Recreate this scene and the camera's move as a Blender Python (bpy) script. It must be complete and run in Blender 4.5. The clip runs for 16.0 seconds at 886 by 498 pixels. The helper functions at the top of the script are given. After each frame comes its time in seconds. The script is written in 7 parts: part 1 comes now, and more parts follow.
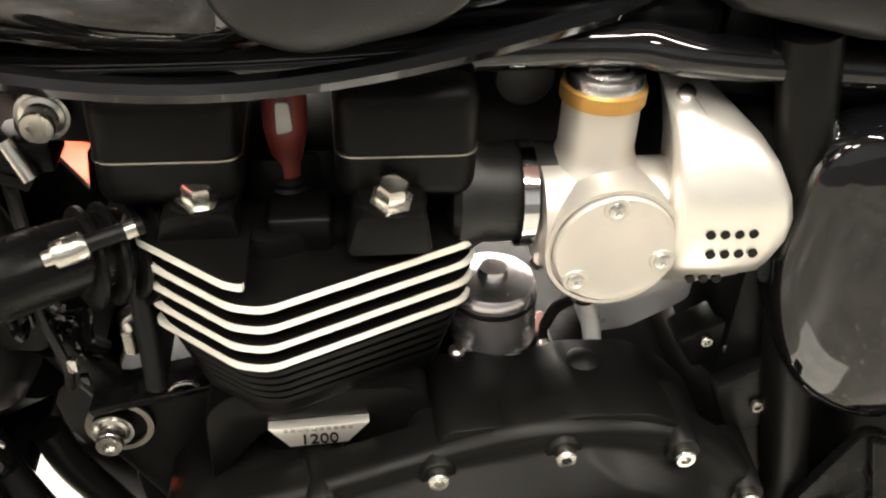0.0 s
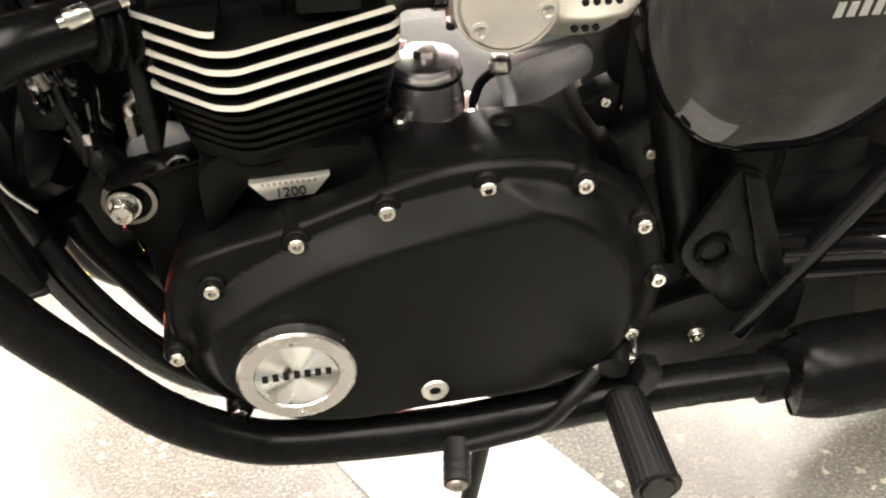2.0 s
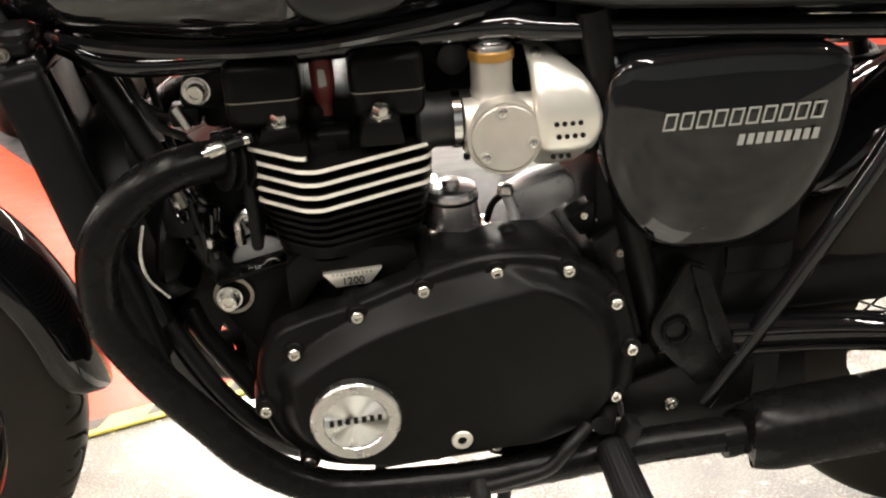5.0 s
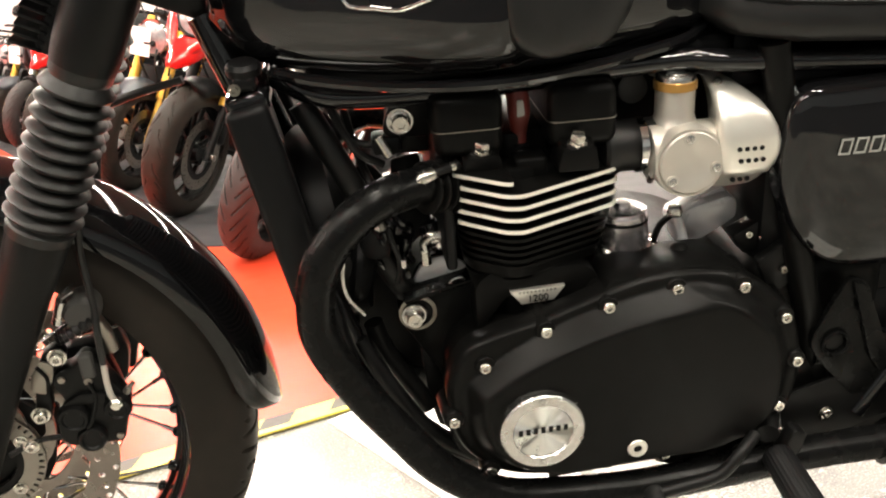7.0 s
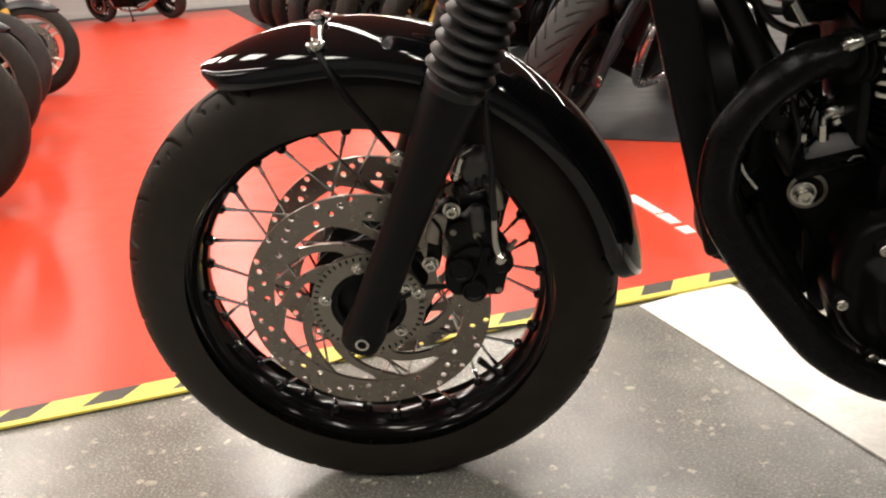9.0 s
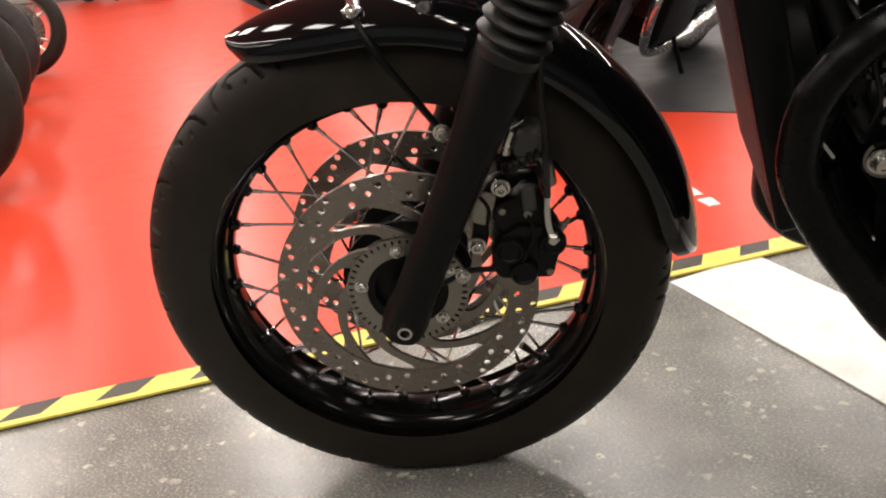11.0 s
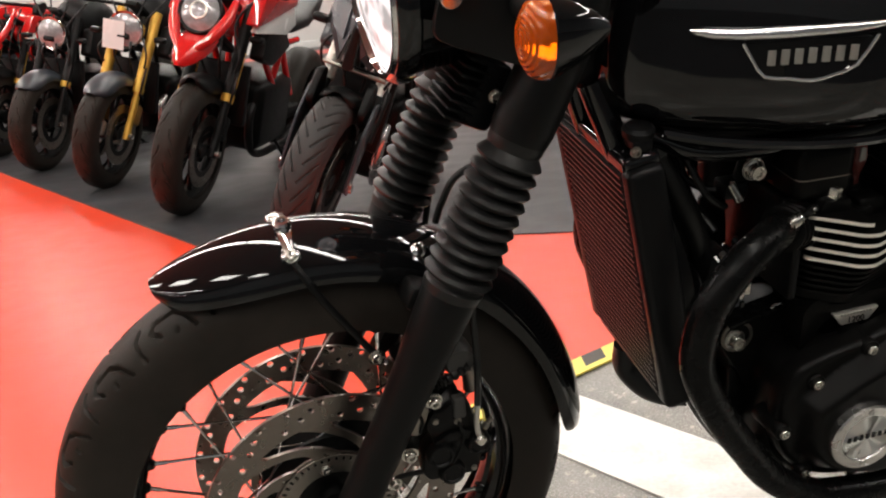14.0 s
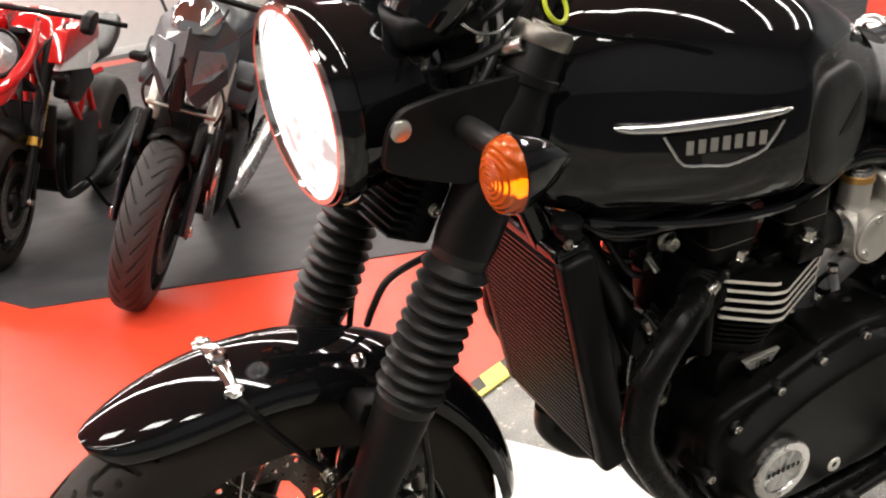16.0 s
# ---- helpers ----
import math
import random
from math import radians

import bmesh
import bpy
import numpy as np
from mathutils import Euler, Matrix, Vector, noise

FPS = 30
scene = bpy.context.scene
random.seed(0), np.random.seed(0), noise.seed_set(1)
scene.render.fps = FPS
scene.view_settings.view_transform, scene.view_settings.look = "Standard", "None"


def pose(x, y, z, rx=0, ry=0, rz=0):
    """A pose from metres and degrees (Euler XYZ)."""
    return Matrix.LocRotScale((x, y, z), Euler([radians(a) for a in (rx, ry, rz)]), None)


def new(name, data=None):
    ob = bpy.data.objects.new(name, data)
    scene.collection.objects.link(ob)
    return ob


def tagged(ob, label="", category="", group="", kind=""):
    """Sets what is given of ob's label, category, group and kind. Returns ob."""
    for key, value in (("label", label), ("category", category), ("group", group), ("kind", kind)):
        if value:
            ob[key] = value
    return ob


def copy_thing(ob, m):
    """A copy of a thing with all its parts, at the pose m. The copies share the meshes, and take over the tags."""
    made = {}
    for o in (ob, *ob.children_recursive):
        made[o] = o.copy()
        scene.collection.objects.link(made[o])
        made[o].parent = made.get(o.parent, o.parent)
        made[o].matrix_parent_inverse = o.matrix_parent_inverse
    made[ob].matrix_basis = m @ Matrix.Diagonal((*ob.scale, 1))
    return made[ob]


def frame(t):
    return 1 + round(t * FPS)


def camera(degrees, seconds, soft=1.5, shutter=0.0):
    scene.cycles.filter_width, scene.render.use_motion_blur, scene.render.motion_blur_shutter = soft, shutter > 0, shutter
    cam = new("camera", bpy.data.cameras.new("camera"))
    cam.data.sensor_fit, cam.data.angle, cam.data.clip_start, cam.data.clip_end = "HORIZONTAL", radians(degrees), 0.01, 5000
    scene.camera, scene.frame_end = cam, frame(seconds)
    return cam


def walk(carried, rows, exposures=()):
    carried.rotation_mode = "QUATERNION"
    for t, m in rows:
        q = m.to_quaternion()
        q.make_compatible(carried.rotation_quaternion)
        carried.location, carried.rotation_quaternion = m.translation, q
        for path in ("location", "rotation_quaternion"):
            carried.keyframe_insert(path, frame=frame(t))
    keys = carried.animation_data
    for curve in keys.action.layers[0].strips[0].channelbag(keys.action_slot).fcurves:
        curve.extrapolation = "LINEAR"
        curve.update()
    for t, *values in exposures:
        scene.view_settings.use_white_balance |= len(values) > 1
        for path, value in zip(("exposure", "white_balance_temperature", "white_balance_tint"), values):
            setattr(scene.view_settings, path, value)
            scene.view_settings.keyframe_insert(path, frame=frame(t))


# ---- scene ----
cam = camera(49.42, 16.0, soft=2.1)
PATH = [
    (0, 0.6627, -0.7072, 0.7895, 66.246, -0.773, -6.999),
    (0.5, 0.6548, -0.7291, 0.7816, 65.301, 0.608, -7.868),
    (1, 0.6553, -0.7556, 0.7683, 63.958, 1.313, -8.470),
    (1.5, 0.6731, -0.8073, 0.7574, 62.954, 2.136, -8.623),
    (2, 0.6822, -0.8878, 0.7324, 62.954, 2.568, -8.320),
    (2.5, 0.6755, -0.9618, 0.7103, 64.590, 1.921, -7.456),
    (3, 0.6652, -0.9976, 0.7000, 65.588, 2.172, -6.958),
    (3.5, 0.6690, -1.0253, 0.6928, 70.173, 1.719, -4.624),
    (4, 0.6719, -1.0750, 0.6937, 73.460, 3.354, -4.473),
    (4.2, 0.6749, -1.0991, 0.6971, 74.269, 3.846, -4.269),
    (6.3, 0.5562, -1.2184, 0.7305, 76.686, 4.777, -9.633),
    (6.5, 0.5280, -1.2210, 0.7319, 76.972, 4.813, -9.136),
    (7, 0.4666, -1.2071, 0.7448, 76.879, 4.815, -6.123),
    (7.5, 0.4170, -1.1993, 0.7392, 76.895, 4.349, -1.976),
    (8, 0.3823, -1.2131, 0.7350, 75.634, 3.804, 1.252),
    (8.5, 0.3493, -1.2242, 0.7365, 73.738, 4.060, 4.923),
    (9, 0.3009, -1.2332, 0.7231, 72.397, 5.021, 8.370),
    (9.5, 0.2840, -1.2107, 0.7044, 72.752, 5.084, 9.629),
    (9.7, 0.2748, -1.2021, 0.6981, 72.561, 5.142, 9.465),
    (11.8, 0.1868, -1.1606, 0.7187, 70.218, 5.708, 4.933),
    (12, 0.1726, -1.1604, 0.7192, 70.160, 5.326, 3.860),
    (12.5, 0.1173, -1.1640, 0.7339, 70.783, 5.446, -0.964),
    (13, 0.0568, -1.1547, 0.7721, 71.528, 6.649, -6.064),
    (13.5, 0.0048, -1.1512, 0.8140, 72.824, 6.703, -10.669),
    (14, -0.0397, -1.1862, 0.8959, 74.278, 5.973, -12.931),
    (14.5, -0.0846, -1.2175, 0.9710, 73.277, 6.495, -16.275),
    (15, -0.1070, -1.2113, 1.0068, 73.269, 6.305, -17.713),
    (15.5, -0.1230, -1.1565, 1.0164, 72.471, 7.108, -21.007),
    (16, -0.1399, -1.1025, 1.0325, 71.945, 8.727, -25.648),
]
EXPOSURES = [(0.0, 2.03, 6900, 8), (1.0, 2.0, 6900, 8), (2.0, 1.72, 6900, 8), (2.5, 1.15, 6900, 8), (3.0, 0.8, 6900, 8), (3.5, 1.0, 6900, 8), (4.0, 1.17, 6800, 9), (6.5, 1.47, 7000, 8), (7.5, 1.2, 7100, 8), (8.5, 0.33, 7000, 9), (9.5, -0.02, 6800, 9), (12.0, -0.07, 6700, 10), (13.5, -0.07, 6700, 10), (14.5, -0.07, 6600, 10), (15.5, 0.18, 6600, 10), (16.0, 0.38, 6600, 10)]

walk(cam, [(t, pose(x, y, z, rx, ry, rz)) for t, x, y, z, rx, ry, rz in PATH],
     exposures=EXPOSURES)

# ---- world and lamps ----
world = bpy.data.worlds.new("showroom_world")
scene.world = world
world.use_nodes = True
world.node_tree.nodes["Background"].inputs["Color"].default_value = (0.75, 0.85, 1.0, 1)
world.node_tree.nodes["Background"].inputs["Strength"].default_value = 0.15

CEIL = 3.6


def strip_lamp(x, y, turn, length, width, power):
    lamp = bpy.data.lights.new("strip_lamp", "AREA")
    lamp.shape, lamp.size, lamp.size_y = "RECTANGLE", length, width
    lamp.energy, lamp.color = power, (1.0, 0.97, 0.92)
    ob = new("strip_lamp", lamp)
    ob.matrix_world = pose(x, y, CEIL - 0.105, 0, 0, turn)
    return ob


# long rows of strip lights, and one of panels, that run along the line of parked bikes
STRIPS = [(1.6 + 2.18 * i - 0.872 * j, -3.2 + 1.0 * i + 1.91 * j, *((0.95, 0.5) if i == -1 else (1.95, 0.11))) for i in range(-3, 4) for j in range(9)]
STRIPS = [(sx, sy, ln, wd) for sx, sy, ln, wd in STRIPS if -5 < sy < 14.5 and -11.5 < sx < 8.2]
for sx, sy, ln, wd in STRIPS:
    strip_lamp(sx, sy, 114.5, ln, wd, 37)

# ---- materials ----


def material(name, color, rough=0.5, metal=0.0, vary=0.12, scale=30.0, bump=0.0, bump_scale=250.0,
             rough_vary=0.15, coat=0.0, spec=0.5, color2=None, mix_scale=None, grain=0.0):
    m = bpy.data.materials.new(name)
    m.use_nodes = True
    nt = m.node_tree
    b = nt.nodes["Principled BSDF"]
    b.inputs["Metallic"].default_value = metal
    b.inputs["Coat Weight"].default_value = coat
    b.inputs["Coat Roughness"].default_value = 0.03
    b.inputs["Specular IOR Level"].default_value = spec
    tc = nt.nodes.new("ShaderNodeTexCoord")
    big = nt.nodes.new("ShaderNodeTexNoise")
    big.inputs["Scale"].default_value = mix_scale or scale * 0.2
    big.inputs["Detail"].default_value = 4
    fine = nt.nodes.new("ShaderNodeTexNoise")
    fine.inputs["Scale"].default_value = scale
    fine.inputs["Detail"].default_value = 6
    for n in (big, fine):
        nt.links.new(tc.outputs["Object"], n.inputs["Vector"])
    ramp = nt.nodes.new("ShaderNodeMapRange")
    ramp.inputs["From Min"].default_value, ramp.inputs["From Max"].default_value = 0.3, 0.7
    nt.links.new(big.outputs["Fac"], ramp.inputs["Value"])
    mix = nt.nodes.new("ShaderNodeMix")
    mix.data_type = "RGBA"
    c2 = color2 or tuple(c * (1 - vary) for c in color)
    mix.inputs["A"].default_value = (*color, 1)
    mix.inputs["B"].default_value = (*c2, 1)
    nt.links.new(ramp.outputs["Result"], mix.inputs["Factor"])
    mul = nt.nodes.new("ShaderNodeMix")
    mul.data_type, mul.blend_type = "RGBA", "MULTIPLY"
    mul.inputs["Factor"].default_value = 1.0
    fr = nt.nodes.new("ShaderNodeMapRange")
    fr.inputs["To Min"].default_value, fr.inputs["To Max"].default_value = 1 - vary - grain, 1 + vary * 0.5 + grain
    fr.inputs["From Min"].default_value, fr.inputs["From Max"].default_value = 0.25, 0.75
    nt.links.new(fine.outputs["Fac"], fr.inputs["Value"])
    nt.links.new(mix.outputs["Result"], mul.inputs["A"])
    nt.links.new(fr.outputs["Result"], mul.inputs["B"])
    nt.links.new(mul.outputs["Result"], b.inputs["Base Color"])
    rr = nt.nodes.new("ShaderNodeMapRange")
    rr.inputs["From Min"].default_value, rr.inputs["From Max"].default_value = 0.3, 0.7
    rr.inputs["To Min"].default_value = max(0.01, rough * (1 - rough_vary))
    rr.inputs["To Max"].default_value = min(1, rough * (1 + rough_vary))
    nt.links.new(fine.outputs["Fac"], rr.inputs["Value"])
    nt.links.new(rr.outputs["Result"], b.inputs["Roughness"])
    if bump:
        bn = nt.nodes.new("ShaderNodeTexNoise")
        bn.inputs["Scale"].default_value, bn.inputs["Detail"].default_value = bump_scale, 3
        nt.links.new(tc.outputs["Object"], bn.inputs["Vector"])
        bp = nt.nodes.new("ShaderNodeBump")
        bp.inputs["Strength"].default_value, bp.inputs["Distance"].default_value = bump, 0.002
        nt.links.new(bn.outputs["Fac"], bp.inputs["Height"])
        nt.links.new(bp.outputs["Normal"], b.inputs["Normal"])
    return m


def glow(name, color, strength, rough=0.3):
    m = material(name, color, rough)
    b = m.node_tree.nodes["Principled BSDF"]
    b.inputs["Emission Color"].default_value = (*color, 1)
    b.inputs["Emission Strength"].default_value = strength
    return m


GLOSS_BLACK = material("gloss_black_paint", (0.004, 0.004, 0.0045), 0.05, coat=0.0, spec=0.45, scale=8, rough_vary=0.03)
SATIN_BLACK = material("satin_black_coat", (0.0045, 0.0045, 0.0045), 0.42, scale=60, bump=0.05, bump_scale=900, vary=0.2, spec=0.16)
ENGINE_BLACK = material("engine_satin_black", (0.0045, 0.0044, 0.0042), 0.34, scale=40, bump=0.07, bump_scale=1200, vary=0.3, spec=0.09, rough_vary=0.12)
EXHAUST_BLACK = material("exhaust_black", (0.0035, 0.0035, 0.0035), 0.27, scale=50, bump=0.03, bump_scale=700, spec=0.10)
RUBBER = material("rubber", (0.008, 0.0079, 0.0077), 0.4, scale=40, bump=0.1, bump_scale=500, vary=0.25, spec=0.34)
TYRE = material("tyre_rubber", (0.024, 0.0195, 0.0158), 0.5, scale=30, bump=0.12, bump_scale=600, vary=0.3, spec=0.16)
PLASTIC = material("black_plastic", (0.005, 0.005, 0.0053), 0.4, spec=0.12, scale=60, bump=0.06, bump_scale=900)
CHROME = material("chrome", (0.75, 0.75, 0.74), 0.08, 1.0, scale=20, rough_vary=0.5)
STEEL = material("brushed_steel", (0.55, 0.54, 0.52), 0.26, 1.0, scale=60, vary=0.05, rough_vary=0.08)
DISC_STEEL = material("brake_disc_steel", (0.23, 0.205, 0.18), 0.3, 1.0, scale=90, vary=0.08)
CARRIER = material("carrier_grey_metal", (0.27, 0.25, 0.22), 0.36, 0.95, scale=90, vary=0.08)
ALLOY = material("cast_alloy", (0.5, 0.475, 0.43), 0.4, 0.6, scale=60, vary=0.05, bump=0.04, bump_scale=900)
ALLOY_CLEAR = material("satin_alloy", (0.72, 0.7, 0.64), 0.32, 0.7, scale=40, vary=0.04, rough_vary=0.08)
FIN_EDGE = material("machined_fin_edge", (0.82, 0.79, 0.71), 0.35, 0.45, scale=60, vary=0.04)
BOLT = material("zinc_bolt", (0.6, 0.58, 0.53), 0.25, 1.0, scale=90)
GOLD = material("gold_ring", (0.46, 0.25, 0.07), 0.38, 0.7, scale=60)
GREY_RUBBER = material("grey_rubber", (0.05, 0.048, 0.045), 0.6, scale=60, bump=0.08)
RIM_BLACK = material("rim_black_paint", (0.004, 0.004, 0.004), 0.12, spec=0.3, scale=20)
RED_CAP = material("red_brown_rubber", (0.13, 0.02, 0.015), 0.5, scale=50, bump=0.1)
AMBER = material("amber_lens", (1.0, 0.15, 0.003), 0.1, scale=60)


def ribbed_lens(m):
    nt = m.node_tree
    b = nt.nodes["Principled BSDF"]
    b.inputs["Transmission Weight"].default_value = 0.6
    wave = nt.nodes.new("ShaderNodeTexWave")
    wave.wave_type, wave.rings_direction = "RINGS", "Z"
    wave.inputs["Scale"].default_value, wave.inputs["Distortion"].default_value = 70.0, 0.6
    nt.links.new(nt.nodes["Texture Coordinate"].outputs["Object"], wave.inputs["Vector"])
    bp = nt.nodes.new("ShaderNodeBump")
    bp.inputs["Strength"].default_value, bp.inputs["Distance"].default_value = 0.6, 0.002
    nt.links.new(wave.outputs["Fac"], bp.inputs["Height"])
    nt.links.new(bp.outputs["Normal"], b.inputs["Normal"])


ribbed_lens(AMBER)
RADIAL_BRUSHED = material("radially_brushed_metal", (0.72, 0.73, 0.70), 0.3, 1.0, scale=50, vary=0.04)


def brush_radially(m):
    nt = m.node_tree
    b = nt.nodes["Principled BSDF"]
    b.inputs["Anisotropic"].default_value = 0.95
    b.inputs["Anisotropic Rotation"].default_value = 0.25
    tan = nt.nodes.new("ShaderNodeTangent")
    tan.direction_type, tan.axis = "RADIAL", "Z"
    nt.links.new(tan.outputs["Tangent"], b.inputs["Tangent"])

    def math_node(kind, a, c=None):
        n = nt.nodes.new("ShaderNodeMath")
        n.operation = kind
        for k, v in enumerate((a, c)):
            if isinstance(v, (int, float)):
                n.inputs[k].default_value = v
            elif v is not None:
                nt.links.new(v, n.inputs[k])
        return n.outputs["Value"]

    xyz = nt.nodes.new("ShaderNodeSeparateXYZ")
    nt.links.new(nt.nodes["Texture Coordinate"].outputs["Object"], xyz.inputs["Vector"])
    x, y = xyz.outputs["X"], xyz.outputs["Y"]
    turn = math_node("ARCTAN2", y, x)
    radius = math_node("SQRT", math_node("ADD", math_node("MULTIPLY", x, x), math_node("MULTIPLY", y, y)))
    fan = math_node("SINE", math_node("ADD", math_node("MULTIPLY", turn, 4.0), 0.7))
    fine = math_node("MULTIPLY", math_node("SINE", math_node("MULTIPLY", turn, 90.0)), 0.012)
    height = math_node("MULTIPLY", math_node("MULTIPLY", math_node("ADD", fan, fine), radius), 0.15)
    bp = nt.nodes.new("ShaderNodeBump")
    bp.inputs["Strength"].default_value, bp.inputs["Distance"].default_value = 1.0, 1.0
    nt.links.new(height, bp.inputs["Height"])
    nt.links.new(bp.outputs["Normal"], b.inputs["Normal"])


brush_radially(RADIAL_BRUSHED)
WHITE_INK = material("pale_lettering", (0.3, 0.3, 0.28), 0.4, scale=80)
STARTER_METAL = material("bright_plated_steel", (0.66, 0.63, 0.65), 0.24, 0.92, scale=40, vary=0.05)
GREY_ALLOY = material("pale_grey_cast_alloy", (0.62, 0.62, 0.63), 0.3, 0.2, scale=50, vary=0.06, bump=0.04, bump_scale=700)
BADGE_GREY = material("badge_grey", (0.3, 0.29, 0.26), 0.35, 0.3, scale=60)
RAD_FIN = material("radiator_fin", (0.05, 0.045, 0.045), 0.35, 0.7, scale=100)
CLEAR_LENS = material("clear_lens", (0.45, 0.46, 0.47), 0.14, 0.35, scale=45, vary=0.4, coat=0.5)
RED_PAINT = material("red_paint", (0.55, 0.012, 0.012), 0.12, coat=0.8, scale=10)
WHITE_PAINT = material("white_paint", (0.78, 0.78, 0.76), 0.25, coat=0.4, scale=12, vary=0.04)
GREY_PAINT = material("grey_paint", (0.022, 0.027, 0.034), 0.36, coat=0.2, scale=10)
PALE_GREY_PAINT = material("pale_grey_paint", (0.075, 0.095, 0.108), 0.3, coat=0.4, scale=10)
TYRE_DUSTY = material("dusty_tyre_rubber", (0.036, 0.033, 0.032), 0.6, scale=25, bump=0.08, bump_scale=500, vary=0.35, spec=0.3)
GOLD_FORK = material("gold_fork", (0.6, 0.36, 0.06), 0.42, 0.6, scale=40)
YELLOW_TAG = material("lime_tag", (0.65, 0.75, 0.03), 0.4, scale=40)
LAMP_GLASS = glow("lit_headlamp_glass", (1.0, 0.95, 0.96), 1.6, 0.1)
LAMP_GLASS.node_tree.nodes["Mix"].inputs["A"].default_value = (0.3, 0.3, 0.3, 1)
LAMP_GLASS.node_tree.nodes["Mix"].inputs["B"].default_value = (0.2, 0.2, 0.2, 1)


def uneven_glow(m, low, high, scale):
    nt = m.node_tree
    n = nt.nodes.new("ShaderNodeTexNoise")
    n.inputs["Scale"].default_value, n.inputs["Detail"].default_value = scale, 2
    nt.links.new(nt.nodes["Texture Coordinate"].outputs["Object"], n.inputs["Vector"])
    r = nt.nodes.new("ShaderNodeMapRange")
    r.inputs["From Min"].default_value, r.inputs["From Max"].default_value = 0.36, 0.55
    r.inputs["To Min"].default_value, r.inputs["To Max"].default_value = low, high
    nt.links.new(n.outputs["Fac"], r.inputs["Value"])
    nt.links.new(r.outputs["Result"], nt.nodes["Principled BSDF"].inputs["Emission Strength"])


uneven_glow(LAMP_GLASS, 0.4, 1.5, 26.0)
AMBER_GLOW = glow("lit_amber_bulb", (1.0, 0.36, 0.03), 5.0, 0.3)

# ---- mesh helpers ----


def finish(bm, angle=35):
    bmesh.ops.remove_doubles(bm, verts=bm.verts, dist=1e-6)
    bmesh.ops.recalc_face_normals(bm, faces=bm.faces)
    me = bpy.data.meshes.new("mesh")
    bm.to_mesh(me)
    bm.free()
    for p in me.polygons:
        p.use_smooth = True
    me.set_sharp_from_angle(angle=radians(angle))
    return me


def part(name, bm, mat, parent, label="", at=None, angle=35):
    me = bm if isinstance(bm, bpy.types.Mesh) else finish(bm, angle)
    if not me.materials:
        me.materials.append(mat)
    ob = new(name, me)
    ob.parent = parent
    if at is not None:
        ob.matrix_local = at
    if label:
        tagged(ob, label)
    return ob


def put(dst, src, m=None):
    """Adds bmesh src, moved by m, to dst."""
    if m is not None:
        bmesh.ops.transform(src, matrix=m, verts=src.verts)
    me = bpy.data.meshes.new("tmp")
    src.to_mesh(me)
    src.free()
    dst.from_mesh(me)
    bpy.data.meshes.remove(me)
    return dst


def lathe(profile, segs=48, m=None, closed=False):
    """Revolves (radius, height) pairs round z."""
    bm = bmesh.new()
    rings = []
    for r, h in profile:
        if r < 1e-6:
            rings.append([bm.verts.new((0, 0, h))])
        else:
            rings.append([bm.verts.new((r * math.cos(2 * math.pi * i / segs), r * math.sin(2 * math.pi * i / segs), h)) for i in range(segs)])
    pairs = list(zip(rings, rings[1:])) + ([(rings[-1], rings[0])] if closed else [])
    for a, b in pairs:
        for i in range(segs):
            j = (i + 1) % segs
            if len(a) == 1 and len(b) == 1:
                continue
            if len(a) == 1:
                bm.faces.new((a[0], b[j], b[i]))
            elif len(b) == 1:
                bm.faces.new((a[i], a[j], b[0]))
            else:
                bm.faces.new((a[i], a[j], b[j], b[i]))
    if m is not None:
        bmesh.ops.transform(bm, matrix=m, verts=bm.verts)
    return bm


def spline(pts, steps=8):
    p = [Vector(q) for q in pts]
    p = [p[0] * 2 - p[1]] + p + [p[-1] * 2 - p[-2]]
    out = []
    for i in range(1, len(p) - 2):
        for k in range(steps):
            t = k / steps
            a, b, c, d = p[i - 1], p[i], p[i + 1], p[i + 2]
            out.append(0.5 * (2 * b + (c - a) * t + (2 * a - 5 * b + 4 * c - d) * t * t + (3 * b - a - 3 * c + d) * t ** 3))
    out.append(p[-2])
    return out


def tube(pts, r, segs=14, smooth=8, caps=True):
    """A round bar along the points; r is a number or a function of 0..1."""
    path = spline(pts, smooth) if smooth else [Vector(q) for q in pts]
    bm = bmesh.new()
    n = len(path)
    tangents = [(path[min(i + 1, n - 1)] - path[max(i - 1, 0)]).normalized() for i in range(n)]
    side = tangents[0].orthogonal().normalized()
    rings = []
    for i in range(n):
        side = (side - tangents[i] * side.dot(tangents[i])).normalized()
        up = tangents[i].cross(side)
        rad = r(i / (n - 1)) if callable(r) else r
        rings.append([bm.verts.new(path[i] + rad * (math.cos(a) * side + math.sin(a) * up)) for a in (2 * math.pi * k / segs for k in range(segs))])
    for a, b in zip(rings, rings[1:]):
        for i in range(segs):
            j = (i + 1) % segs
            bm.faces.new((a[i], a[j], b[j], b[i]))
    if caps:
        bm.faces.new(rings[0][::-1])
        bm.faces.new(rings[-1])
    return bm


def soften(bm, width, segs=2, angle=30):
    if width:
        edges = [e for e in bm.edges if len(e.link_faces) == 2 and e.calc_face_angle(0) > radians(angle)]
        bmesh.ops.bevel(bm, geom=edges, offset=width, segments=segs, profile=0.5, affect="EDGES", clamp_overlap=True)
    return bm


